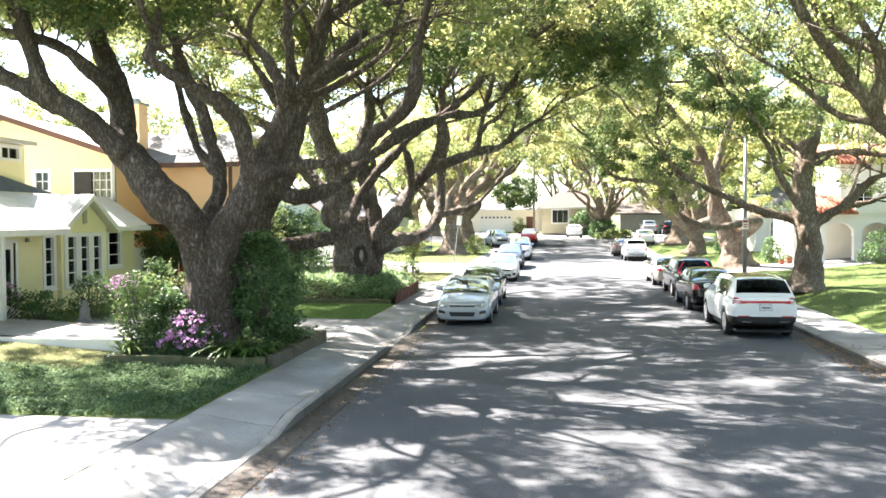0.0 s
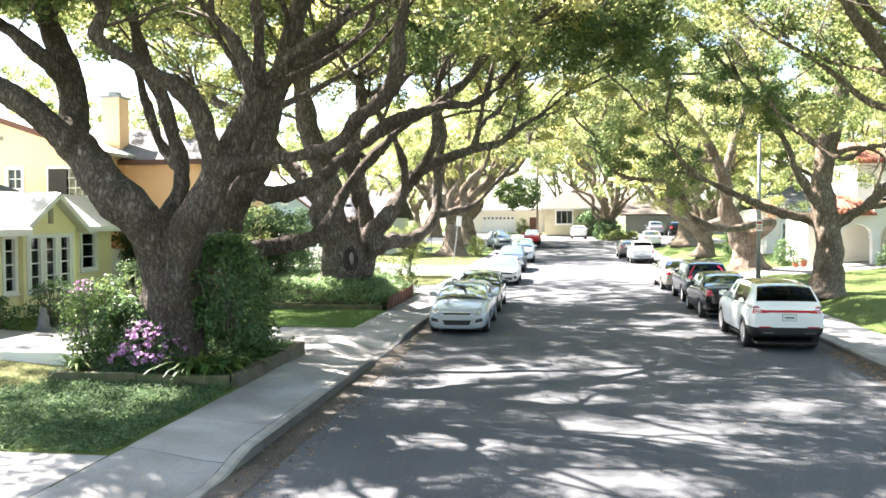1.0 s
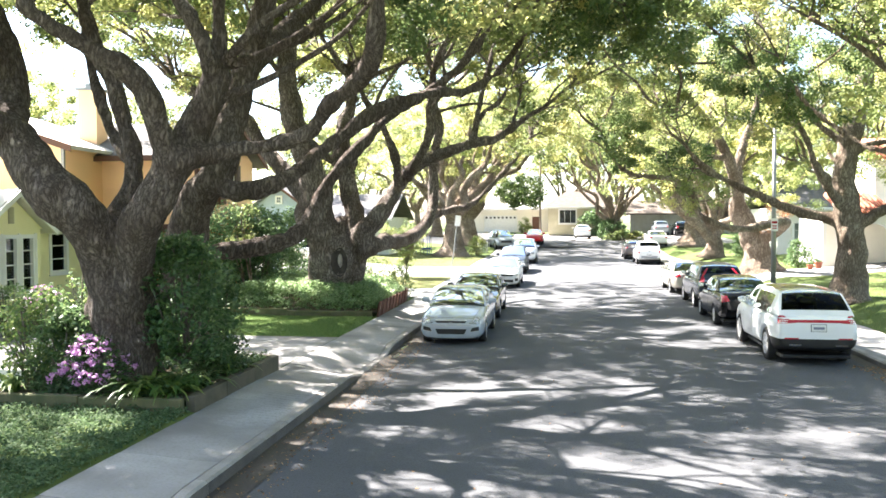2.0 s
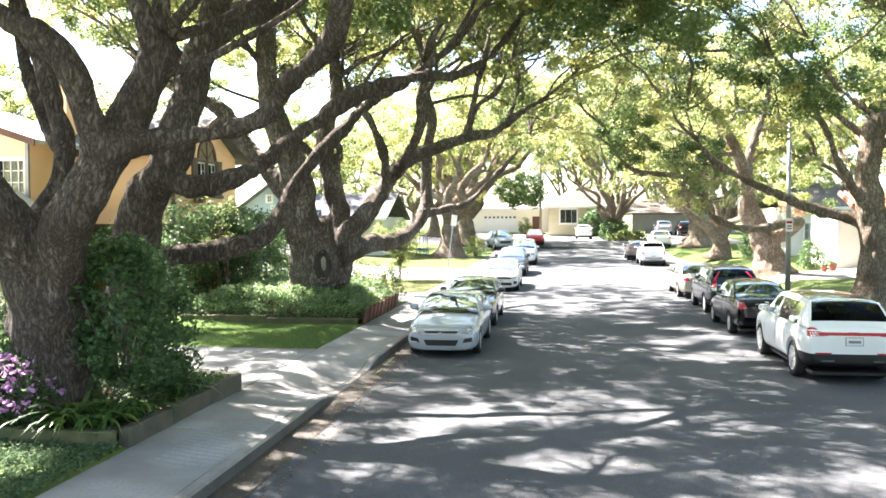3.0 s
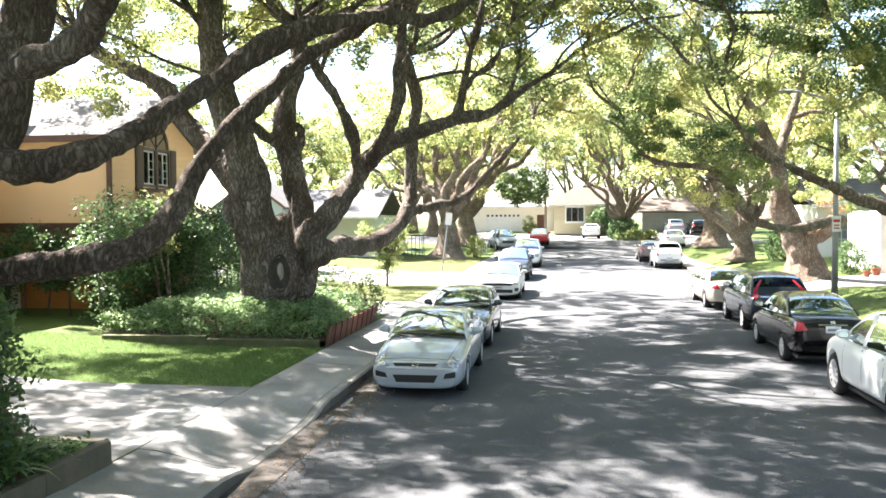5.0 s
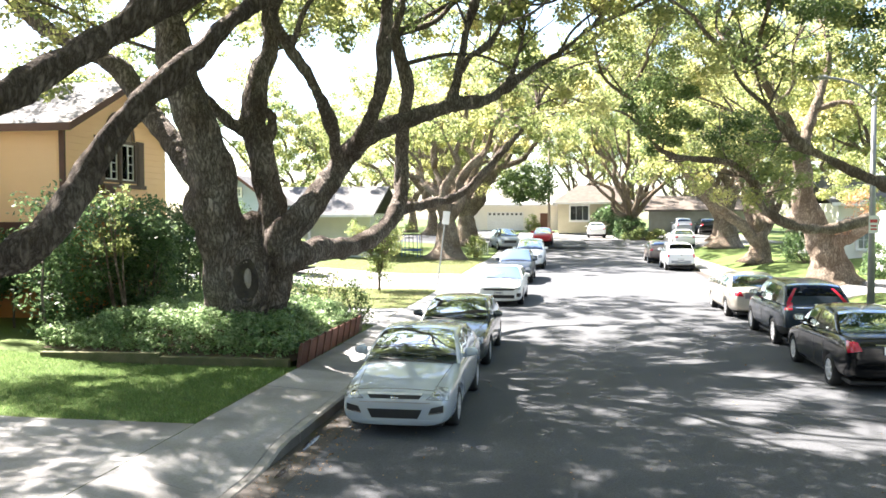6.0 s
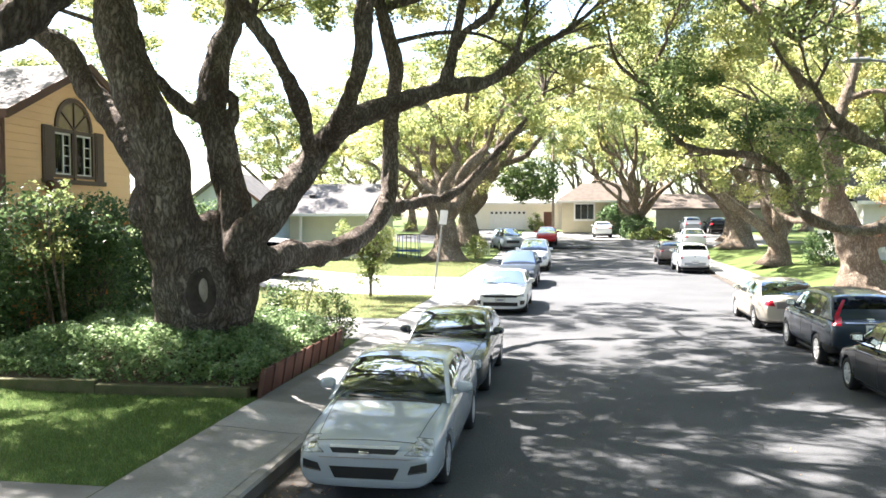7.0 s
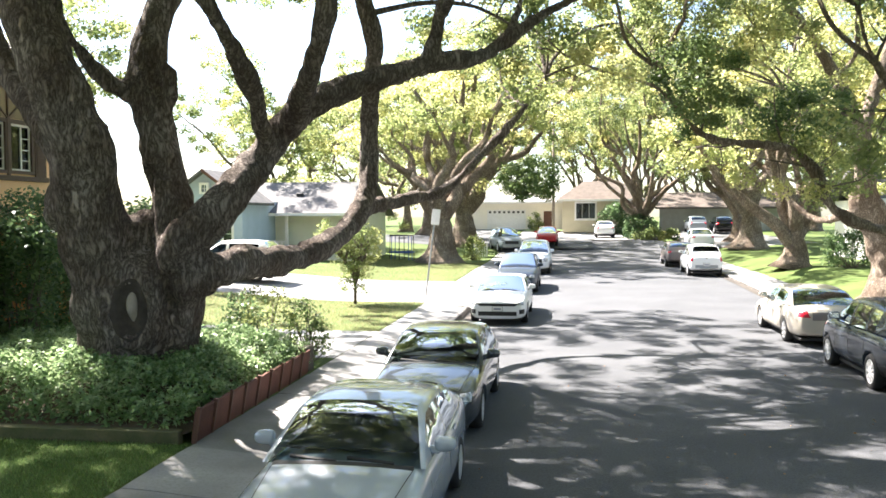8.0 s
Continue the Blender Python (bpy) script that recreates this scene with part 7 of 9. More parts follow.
slab_roof("roof", hy, [(-17.6, 11.5, 4.4), (-17.6, 26.1, 4.4), (-24.6, 26.1, 3.2), (-24.6, 11.5, 3.2)], 0.14, M_PALE_ROOF)
slab_roof("roof", hy, [(-17.62, 12, 4.36), (-17.62, 22.4, 4.44), (-19.3, 12, 6.8)], 0.12, M_DARK_ROOF, "dark blue-grey shingle roof")
slab_roof("roof", hy, [(-19.3, 12, 6.8), (-17.62, 22.4, 4.44), (-23.5, 12, 3.5)], 0.12, M_DARK_ROOF)
for p, q in (((-14.53, 19.8, 4.26), (-14.53, 18.1, 3.18)), ((-14.53, 21.42, 3.18), (-14.53, 19.8, 4.26)), ((-15.86, 26.1, 3.24), (-15.86, 21.4, 3.24)), ((-14.27, 18.1, 3.19), (-14.27, 11.5, 3.19))):
    fascia(hy, q, p, M_WHITE, 0.17)
boxes("porch_post", [(-14.45, -14.3, 15.1, 15.24, 0.4, 3.1)], M_WHITE, hy, "white porch post")
mu = facing_street(-18.06, 19.1)
wall_pieces("wall", hy, mu, 0.0, 2.5, 3.6, 6.02, 0.2, [(1.25, 2.2, 5.5, 5.92)], M_YELLOW, "upper storey wall")
boxes("wall", [(-22.5, -18.26, 21.4, 21.6, 3.6, 6.02), (-22.5, -18.26, 19.1, 19.3, 3.6, 6.02)], M_YELLOW, hy)
slab_roof("roof", hy, [(-17.7, 18.8, 6.16), (-17.7, 21.78, 6.16), (-22.9, 21.78, 6.4), (-22.9, 18.8, 6.4)], 0.14, M_PALE_ROOF)
window(hy, mu, 1.25, 2.2, 5.5, 5.92, cols=2, rows=1, label="upper window", sill=False, w=0.04)

# the whole bungalow stands a little further back and larger
hy.matrix_basis = Matrix.Translation((-0.07, -4.6, 3.37)) @ Matrix.Scale(1.04, 4) @ Matrix.Translation((0.07, 4.6, -3.37))

# orange two-storey house
ho = thing("house", "orange two-storey house with brown trim and shuttered gable window", "house")
mg = facing_street(-14.1, 30.1)
W0, W1 = 1.55, 4.15
wall_pieces("wall", ho, mg, 0.0, 5.75, 3.3, 6.05, 0.2, [(1.95, 2.78, 4.55, 5.75), (2.92, 3.75, 4.55, 5.75)], M_ORANGE, "orange lap siding")
wall_pieces("wall", ho, mg, 0.0, 5.75, 0.3, 3.3, 0.22, [], M_ORANGE_LOW, "terracotta stucco base")
gable_tri(ho, mg, -0.05, 5.8, 6.05, 7.45, 0.2, M_ORANGE)
for a0, a1 in ((1.95, 2.78), (2.92, 3.75)):
    win = window(ho, mg, a0, a1, 4.55, 5.75, cols=1, rows=1, back=M_BLIND, deep=0.1, label="casement between brown shutters", frame=M_SHUTTER, sill=False, w=0.03)
    mid = a0 + (a1 - a0) * 0.56
    for b in [(a0 + 0.032, a1 - 0.032, 5.66, 5.718), (a0 + 0.032, a1 - 0.032, 4.582, 4.625), (mid - 0.022, mid + 0.022, 4.625, 5.66), (a1 - 0.066, a1 - 0.032, 4.625, 5.66)] + [(mid + 0.022, a1 - 0.066, z - 0.012, z + 0.012) for z in (4.84, 5.1, 5.38)]:
        bm = bmesh.new()
        box(bm, b[0], b[1], 0.02, 0.056, b[2], b[3])
        bmesh.ops.transform(bm, matrix=mg, verts=bm.verts)
        part("window_bar", bm, M_WHITE, win, "white glazing bar")
for a0, a1 in ((1.44, 1.87), (2.80, 2.90), (3.83, 4.26)):
    bm = bmesh.new()
    box(bm, a0, a1, -0.05, -0.004, 4.45, 5.85, bevel=0.008)
    bmesh.ops.transform(bm, matrix=mg, verts=bm.verts)
    if a1 - a0 < 0.2:
        part("mullion", bm, M_SHUTTER, ho, "brown post between the casements")
        continue
    shutter = part("shutter", bm, M_SHUTTER, ho, "dark brown louvred shutter")
    for k in range(16):
        bm = bmesh.new()
        box(bm, a0 + 0.06, a1 - 0.06, -0.066, -0.0505, 4.55 + k * 0.078, 4.60 + k * 0.078)
        bmesh.ops.transform(bm, matrix=mg, verts=bm.verts)
        part("slat", bm, M_SHUTTER, shutter)
bm = bmesh.new()
box(bm, 1.4, 4.3, -0.10, -0.002, 4.33, 4.45, bevel=0.01)
bmesh.ops.transform(bm, matrix=mg, verts=bm.verts)
part("window_ledge", bm, M_SHUTTER, ho, "brown wooden ledge")
bm = bmesh.new()
seg = 14
inner, outer = [], []
for k in range(seg + 1):
    a = math.pi * k / seg
    outer.append((2.85 + 0.86 * math.cos(a), 5.83 + 0.86 * math.sin(a)))
    inner.append((2.85 + 0.74 * math.cos(a), 5.83 + 0.74 * math.sin(a)))
for ring, y0, y1 in ((outer, -0.05, 0.0),):
    for k in range(seg):
        vs = [bm.verts.new(v) for v in ((outer[k][0], y0, outer[k][1]), (outer[k + 1][0], y0, outer[k + 1][1]), (inner[k + 1][0], y0, inner[k + 1][1]), (inner[k][0], y0, inner[k][1]))]
        bm.faces.new(vs)
        ws = [bm.verts.new(v) for v in ((outer[k][0], y0, outer[k][1]), (outer[k][0], y1, outer[k][1]), (outer[k + 1][0], y1, outer[k + 1][1]), (outer[k + 1][0], y0, outer[k + 1][1]))]
        bm.faces.new(ws)
box(bm, 2.83, 2.87, -0.045, -0.01, 5.83, 6.58)
for sg in (-1, 1):
    box(bm, -0.015, 0.015, -0.04, -0.012, 0.0, 0.75, m=Matrix.Translation((2.85, 0, 5.83)) @ Matrix.Rotation(sg * radians(52), 4, "Y"))
bmesh.ops.transform(bm, matrix=mg, verts=bm.verts)
fan = part("arched_window", bm, M_SHUTTER, ho, "brown framed arched fanlight")
bm = bmesh.new()
vs = [bm.verts.new((p, -0.008, q)) for p, q in inner]
bm.faces.new(vs)
bmesh.ops.transform(bm, matrix=mg, verts=bm.verts)
part("pane", bm, mat("fanlight_glass", (0.30, 0.22, 0.16), (0.20, 0.15, 0.12), rough=0.08, bump=0.0), fan)
mo = facing_camera(-20.2, 30.1)
wall_pieces("wall", ho, mo, 0.0, 5.898, 3.3, 6.05, 0.2, [], M_ORANGE)
wall_pieces("wall", ho, mo, 0.0, 5.878, 0.3, 3.0, 0.22, [], M_ORANGE_LOW)
boxes("belt_board", [(-20.2, -14.02, 30.04, 30.1, 3.0, 3.3)], M_BROWN, ho, "brown belt board")
boxes("drain_pipe", [(-14.19, -14.05, 30.0, 30.1, 0.3, 6.0)], M_BROWN, ho)
boxes("wall", [(-20.2, -14.3, 35.65, 35.85, 0.3, 6.05), (-26, -25.8, 27.6, 35.8, 0.3, 6.0), (-25.8, -20.2, 35.65, 35.85, 0.3, 6.05)], M_ORANGE, ho)
slab_roof("roof", ho, [(-13.6, 29.55, 5.98), (-13.6, 32.97, 7.62), (-21.5, 32.97, 7.62), (-21.5, 29.55, 5.98)], 0.12, M_SHINGLE, "grey shingle roof with patchy shade")
slab_roof("roof", ho, [(-13.6, 32.97, 7.62), (-13.6, 36.4, 5.98), (-21.5, 36.4, 5.98), (-21.5, 32.97, 7.62)], 0.12, M_SHINGLE)
fascia(ho, (-13.58, 29.53, 5.98), (-13.58, 32.97, 7.64), M_BROWN, 0.22)
fascia(ho, (-13.58, 32.97, 7.64), (-13.58, 36.42, 5.98), M_BROWN, 0.22)
fascia(ho, (-21.5, 29.53, 5.96), (-13.53, 29.53, 5.96), M_BROWN, 0.2)
def lap_boards(house, m, rows, z0, step, material):
    """Lap siding: one board for each run (start, end) at each row, its lower edge proud."""
    for k, runs in enumerate(rows):
        for a0, a1 in runs:
            z = z0 + k * step
            bm = bmesh.new()
            vs = [bm.verts.new(v) for a in (a0, a1) for v in ((a, -0.022, z), (a, -0.003, z + step - 0.004), (a, 0.0, z + step - 0.004), (a, 0.0, z))]
            for f in ((0, 4, 5, 1), (0, 3, 7, 4), (1, 5, 6, 2), (0, 1, 2, 3), (7, 6, 5, 4)):
                bm.faces.new([vs[i] for i in f])
            bmesh.ops.recalc_face_normals(bm, faces=bm.faces)
            bmesh.ops.transform(bm, matrix=m, verts=bm.verts)
            part("siding_board", bm, material, house)


def gable_rows(z0, step, n, blocked):
    rows = []
    for k in range(n):
        z = z0 + k * step
        e = 0.0 if z + step < 6.05 else (z + step - 6.05) * 2.03 + 0.02
        lo, hi = e, 5.75 - e
        if hi - lo < 0.3:
            break
        b = [(p, q) for p, q, s0, s1 in blocked if z + step > s0 and z < s1]
        rows.append([(lo, b[0][0]), (b[0][1], hi)] if b and lo < b[0][0] else [(lo, hi)] if not b else [])
    return rows


lap_boards(ho, mg, gable_rows(3.32, 0.2, 20, [(1.42, 4.28, 4.33, 5.86), (1.95, 3.75, 5.86, 6.72)]), 3.32, 0.2, M_ORANGE)
lap_boards(ho, mo, [[(0.0, 5.9)]] * 13, 3.32, 0.2, M_ORANGE)
# left wing of the same house
ml = facing_camera(-26, 27.6)
lw = [(4.25, 4.95, 4.7, 5.55), (6.05, 7.75, 4.35, 5.55)]
wall_pieces("wall", ho, ml, 0.0, 7.9, 3.3, 6.15, 0.2, lw, M_ORANGE)
wall_pieces("wall", ho, ml, 0.0, 7.9, 0.3, 3.3, 0.22, [], M_ORANGE_LOW)
gable_tri(ho, ml, -2.0, 8.0, 6.15, 7.75, 0.2, M_ORANGE)
window(ho, ml, *lw[0], cols=2, rows=2, label="small white sash window")
window(ho, ml, *lw[1], cols=6, rows=3, label="wide white window with a dark screen")
boxes("window_screen", [(-19.93, -19.15, 27.54, 27.56, 4.42, 5.5)], M_ROOM, ho, "dark insect screen")
boxes("wall", [(-18.3, -18.1, 27.8, 30.1, 0.3, 6.15)], M_ORANGE, ho)
boxes("drain_pipe", [(-18.2, -18.08, 27.5, 27.6, 0.3, 6.1)], M_METAL, ho)
slab_roof("roof", ho, [(-23.1, 27.0, 7.98), (-17.5, 27.0, 6.16), (-17.5, 33.5, 6.16), (-23.1, 33.5, 7.98)], 0.14, M_PALE_ROOF)
slab_roof("roof", ho, [(-29.0, 27.0, 6.1), (-23.1, 27.0, 7.98), (-23.1, 33.5, 7.98), (-29.0, 33.5, 6.1)], 0.14, M_PALE_ROOF)
fascia(ho, (-23.1, 26.98, 8.0), (-17.45, 26.98, 6.16), M_BROWN, 0.24)
fascia(ho, (-29.0, 26.98, 6.12), (-23.1, 26.98, 8.0), M_BROWN, 0.24)
boxes("wall", [(-19.35, -18.55, 30.5, 31.3, 5.6, 8.7)], M_ORANGE, ho, "orange stucco chimney stack")
boxes("chimney_cap", [(-19.42, -18.48, 30.42, 31.38, 8.7, 8.8), (-19.15, -18.75, 30.7, 31.1, 8.8, 9.0)], M_METAL, ho, "grey chimney cap")
boxes("flower_box", [(-14.05, -13.8, 31.6, 32.2, 4.1, 4.4)], M_BROWN, ho, bevel=0.02)


def lot_wall(name, label, items, material):
    ob = boxes(name, items, material, bevel=0.01)
    return tagged(ob, label, "wall", "", "structure")


lot_wall("wall_side", "pale garden wall between two houses", [(-17.3, -17.15, 27.15, 30.0, 0.3, 2.35)], M_CREAM)

# green bungalow and blue house, further along
hg = thing("house", "sage green bungalow with a grey shingle roof and carport", "house")
mgh = facing_camera(-18.6, 62.0)
wall_pieces("wall", hg, mgh, 0.0, 6.2, 0.8, 3.75, 0.2, [(0.2, 0.9, 1.9, 3.2)], M_GREENWALL)
boxes("wall", [(-12.6, -12.4, 62.2, 70, 0.8, 3.7), (-18.6, -18.4, 62.2, 70, 0.8, 3.7)], M_GREENWALL, hg)
boxes("porch_post", [(-16.45, -16.3, 61.3, 61.45, 0.9, 3.6)], M_WHITE, hg)
for k in range(9):
    boxes("baluster", [(-18.4 + k * 0.24, -18.32 + k * 0.24, 61.3, 61.36, 0.95, 1.9)], M_WHITE, hg)
boxes("porch_rail", [(-18.5, -16.3, 61.28, 61.38, 1.9, 2.0)], M_WHITE, hg)
slab_roof("roof", hg, [(-21.5, 60.9, 3.62), (-11.9, 60.9, 3.62), (-11.9, 65.5, 5.6), (-21.5, 65.5, 5.6)], 0.16, M_SHINGLE, "grey shingle roof")
slab_roof("roof", hg, [(-18.9, 65.5, 5.6), (-11.9, 65.5, 5.6), (-11.9, 70.5, 3.6), (-18.9, 70.5, 3.6)], 0.16, M_SHINGLE)
fascia(hg, (-18.9, 60.88, 3.62), (-11.9, 60.88, 3.62), M_WHITE, 0.16)
boxes("roof_vent", [(-16.4, -16.0, 63.2, 63.5, 4.6, 4.85)], M_TRIM, hg, bevel=0.03)
hg.matrix_basis = Matrix.Translation((-0.85, 0, 0))
hb = thing("house", "grey-blue house with a gable end", "house")
mb = facing_camera(-23, 57.0)
wall_pieces("wall", hb, mb, 0.7, 4.85, 0.7, 4.3, 0.2, [(3.7, 4.3, 1.9, 3.1)], M_BLUEWALL)
window(hb, mb, 3.7, 4.3, 1.9, 3.1, cols=1, rows=2)
gable_tri(hb, mb, 0.6, 4.95, 4.3, 5.85, 0.2, M_BLUEWALL)
window(hb, mb @ Matrix.Translation((0, -0.12, 0)), 2.55, 2.95, 4.7, 5.2, cols=2, rows=2, sill=False)
slab_roof("roof", hb, [(-22.7, 56.5, 4.2), (-20.2, 56.5, 6.0), (-20.2, 61, 6.0), (-22.7, 61, 4.2)], 0.15, M_SHINGLE)
slab_roof("roof", hb, [(-20.2, 56.5, 6.0), (-17.75, 56.5, 4.2), (-17.75, 60.8, 4.2), (-20.2, 60.8, 6.0)], 0.15, M_SHINGLE)
fascia(hb, (-20.2, 56.46, 6.02), (-17.72, 56.46, 4.2), M_BROWN, 0.2)
boxes("wall", [(-22.3, -22.1, 57.2, 66, 0.7, 4.3), (-18.35, -18.15, 57.2, 66, 0.7, 4.3)], M_BLUEWALL, hb)

# white house with an arcade
hw = thing("house", "white stucco house with arched porch and red tile roof", "house")
ma = facing_camera(13.6, 44.0)


def arcade(house, m, a0, n, pitch, col, z0, zs, z1, thick, material):
    """Columns with round arches between them, as one wall piece for each bay."""
    for k in range(n + 1):
        bm = bmesh.new()
        c = a0 + k * pitch
        box(bm, c - col / 2, c + col / 2, 0, thick, z0, zs, bevel=0.02)
        box(bm, c - col / 2 - 0.04, c + col / 2 + 0.04, -0.04, thick + 0.04, zs - 0.12, zs)
        bmesh.ops.transform(bm, matrix=m, verts=bm.verts)
        part("column", bm, material, house)
    for k in range(n):
        c0, c1 = a0 + k * pitch + col / 2, a0 + (k + 1) * pitch - col / 2
        mid, r = (c0 + c1) / 2, (c1 - c0) / 2
        bm = bmesh.new()
        seg = 14
        for y in (0.0, thick):
            pts = [(mid - r * math.cos(math.pi * i / seg), zs + 0.8 * r * math.sin(math.pi * i / seg)) for i in range(seg + 1)]
            top = [(c0 - col / 2 + (c1 - c0 + col) * i / seg, z1) for i in range(seg + 1)]
            lo = [bm.verts.new((p, y, q)) for p, q in pts]
            hi = [bm.verts.new((p, y, q)) for p, q in top]
            for i in range(seg):
                bm.faces.new((lo[i], lo[i + 1], hi[i + 1], hi[i]))
            if y == 0.0:
                first = lo
            else:
                for i in range(seg):
                    bm.faces.new((first[i], first[i + 1], lo[i + 1], lo[i]))
            for s, e in ((0, c0 - col / 2), (-1, c1 + col / 2)):
                v = bm.verts.new((e, y, zs))
                bm.faces.new((lo[s], hi[s], v))
        bmesh.ops.recalc_face_normals(bm, faces=bm.faces)
        bmesh.ops.transform(bm, matrix=m, verts=bm.verts)
        part("arch", bm, material, house)


arcade(hw, ma, 1.2, 3, 1.95, 0.42, 0.6, 2.55, 3.7, 0.4, M_STUCCO)
boxes("wall", [(14.2, 21.0, 46.6, 46.8, 0.6, 3.7)], M_CREAM, hw, "cream porch wall in shade")
boxes("wall", [(21.0, 21.2, 44.0, 46.6, 0.6, 3.7), (14.0, 14.2, 46.6, 51.0, 0.6, 3.7), (16.6, 16.8, 46.7, 51.0, 3.7, 6.6)], M_STUCCO, hw)
slab_roof("roof", hw, [(16.6, 43.9, 3.74), (21.3, 43.9, 3.74), (21.3, 46.5, 3.9), (16.6, 46.5, 3.9)], 0.12, M_STUCCO, "flat white porch roof with a low parapet")
boxes("parapet", [(16.6, 21.3, 43.95, 44.15, 3.75, 4.35)], M_STUCCO, hw)
boxes("porch_ceiling", [(14.4, 21.0, 44.4, 46.6, 3.5, 3.6)], M_STUCCO, hw)
mu = facing_camera(14.2, 46.5)
wall_pieces("wall", hw, mu, 2.4, 9.0, 3.7, 6.6, 0.2, [(3.2, 4.2, 4.2, 5.5)], M_STUCCO)
window(hw, mu, 3.2, 4.2, 4.2, 5.5, cols=2, rows=3, label="upper window with dark panes")
for base, z0, z1, x0, x1, y0, y1 in (("porch", 3.72, 4.75, 14.0, 16.6, 43.5, 46.55), ("main", 6.62, 8.0, 16.1, 24, 45.9, 50.5)):
    slab_roof("roof", hw, [(x0, y0, z0), (x1, y0, z0), (x1, y1, z1), (x0, y1, z1)], 0.1, M_TERRACOTTA, "red clay tile roof")
    k = 0
    x = x0 + 0.12
    verts, faces = [], []
    while x < x1 - 0.1:
        tube(verts, faces, [Vector((x, y0 - 0.03, z0 + 0.03)), Vector((x, y1, z1 + 0.03))], [0.085, 0.085], 8, 0)
        x += 0.24
    tagged(link_mesh("tile_course", verts, faces, M_TERRACOTTA, hw, smooth=True), kind="stuff")
hw2 = thing("house", "white stucco house behind a driveway", "house")
boxes("wall", [(14.5, 24.0, 58.0, 66.0, 0.6, 4.2)], M_STUCCO, hw2)
window(hw2, facing_camera(14.5, 57.9), 1.0, 2.4, 1.6, 3.2, cols=4, rows=3)
slab_roof("roof", hw2, [(14.0, 57.4, 4.2), (24.5, 57.4, 4.2), (24.5, 62, 5.9), (14.0, 62, 5.9)], 0.16, M_SHINGLE)
slab_roof("roof", hw2, [(14.0, 62, 5.9), (24.5, 62, 5.9), (24.5, 66.6, 4.2), (14.0, 66.6, 4.2)], 0.16, M_SHINGLE)
fascia(hw2, (14.0, 57.38, 4.2), (24.5, 57.38, 4.2), M_WHITE, 0.18)

# houses at the end of the street
he = thing("house", "cream house with a white double garage door", "house")
mf = facing_camera(-13.0, 106.0)
wall_pieces("wall", he, mf, 0.0, 11.4, 1.9, 5.0, 0.2, [(3.1, 7.35, 1.98, 4.05), (9.3, 10.2, 2.0, 3.9)], M_CREAM)
bm = bmesh.new()
box(bm, 3.1, 7.35, 0.08, 0.12, 1.98, 4.05)
bmesh.ops.transform(bm, matrix=mf, verts=bm.verts)
gd = part("garage_door", bm, M_WHITE, he, "white panelled garage door with small windows")
for r in range(4):
    for k in range(8):
        bm = bmesh.new()
        box(bm, 3.18 + k * 0.52, 3.64 + k * 0.52, 0.05, 0.078, 2.03 + r * 0.51, 2.47 + r * 0.51, bevel=0.015)
        bmesh.ops.transform(bm, matrix=mf, verts=bm.verts)
        part("panel", bm, M_WHITE, gd)
for k in range(8):
    bm = bmesh.new()
    box(bm, 3.28 + k * 0.52, 3.54 + k * 0.52, 0.042, 0.049, 3.68, 3.92)
    bmesh.ops.transform(bm, matrix=mf, verts=bm.verts)
    part("pane", bm, M_ROOM, gd)
bm = bmesh.new()
box(bm, 9.3, 10.2, 0.06, 0.1, 2.0, 3.9)
bmesh.ops.transform(bm, matrix=mf, verts=bm.verts)
part("door", bm, M_BROWN, he, "brown front door")
slab_roof("roof", he, [(-13.6, 105.3, 4.95), (-1.2, 105.3, 4.95), (-1.2, 110, 5.7), (-13.6, 110, 5.7)], 0.2, M_PALE_ROOF)
fascia(he, (-13.6, 105.28, 4.95), (-1.2, 105.28, 4.95), M_WHITE, 0.2)
hn = thing("house", "cream bungalow with a wide bay window at the street end", "house")
mn = facing_camera(-1.6, 100.5)
wall_pieces("wall", hn, mn, 0.0, 7.6, 1.7, 5.1, 0.2, [(1.3, 3.4, 3.0, 4.75)], M_HONEY)
window(hn, mn, 1.3, 3.4, 3.0, 4.75, cols=3, rows=1, label="wide white picture window", w=0.1)
slab_roof("roof", hn, [(-2.2, 99.8, 5.05), (6.6, 99.8, 5.05), (4.4, 103.6, 7.0), (0.6, 103.6, 7.0)], 0.2, M_BROWN_ROOF, "brown shingle hip roof")
slab_roof("roof", hn, [(-2.2, 99.8, 5.05), (0.6, 103.6, 7.0), (0.6, 107, 7.0), (-2.2, 108, 5.05)], 0.2, M_BROWN_ROOF)
slab_roof("roof", hn, [(6.6, 99.8, 5.05), (6.6, 108, 5.05), (4.4, 107, 7.0), (4.4, 103.6, 7.0)], 0.2, M_BROWN_ROOF)
fascia(hn, (-2.2, 99.78, 5.05), (6.6, 99.78, 5.05), M_WHITE, 0.2)
boxes("wall", [(-1.6, -1.4, 100.7, 108, 1.7, 5.1), (5.8, 6.0, 100.7, 108, 1.7, 5.1)], M_HONEY, hn)
hr = thing("house", "grey garage building behind two dark cars", "house")
mr = facing_camera(8.5, 104.5)
wall_pieces("wall", hr, mr, 0.0, 12.0, 1.2, 4.3, 0.2, [(2.2, 6.8, 1.5, 3.7)], M_OLIVE_SHADED)
bm = bmesh.new()
box(bm, 2.2, 6.8, 0.06, 0.1, 1.5, 3.7)
bmesh.ops.transform(bm, matrix=mr, verts=bm.verts)
part("garage_door", bm, M_OLIVE_SHADED, hr, "grey-olive garage door")
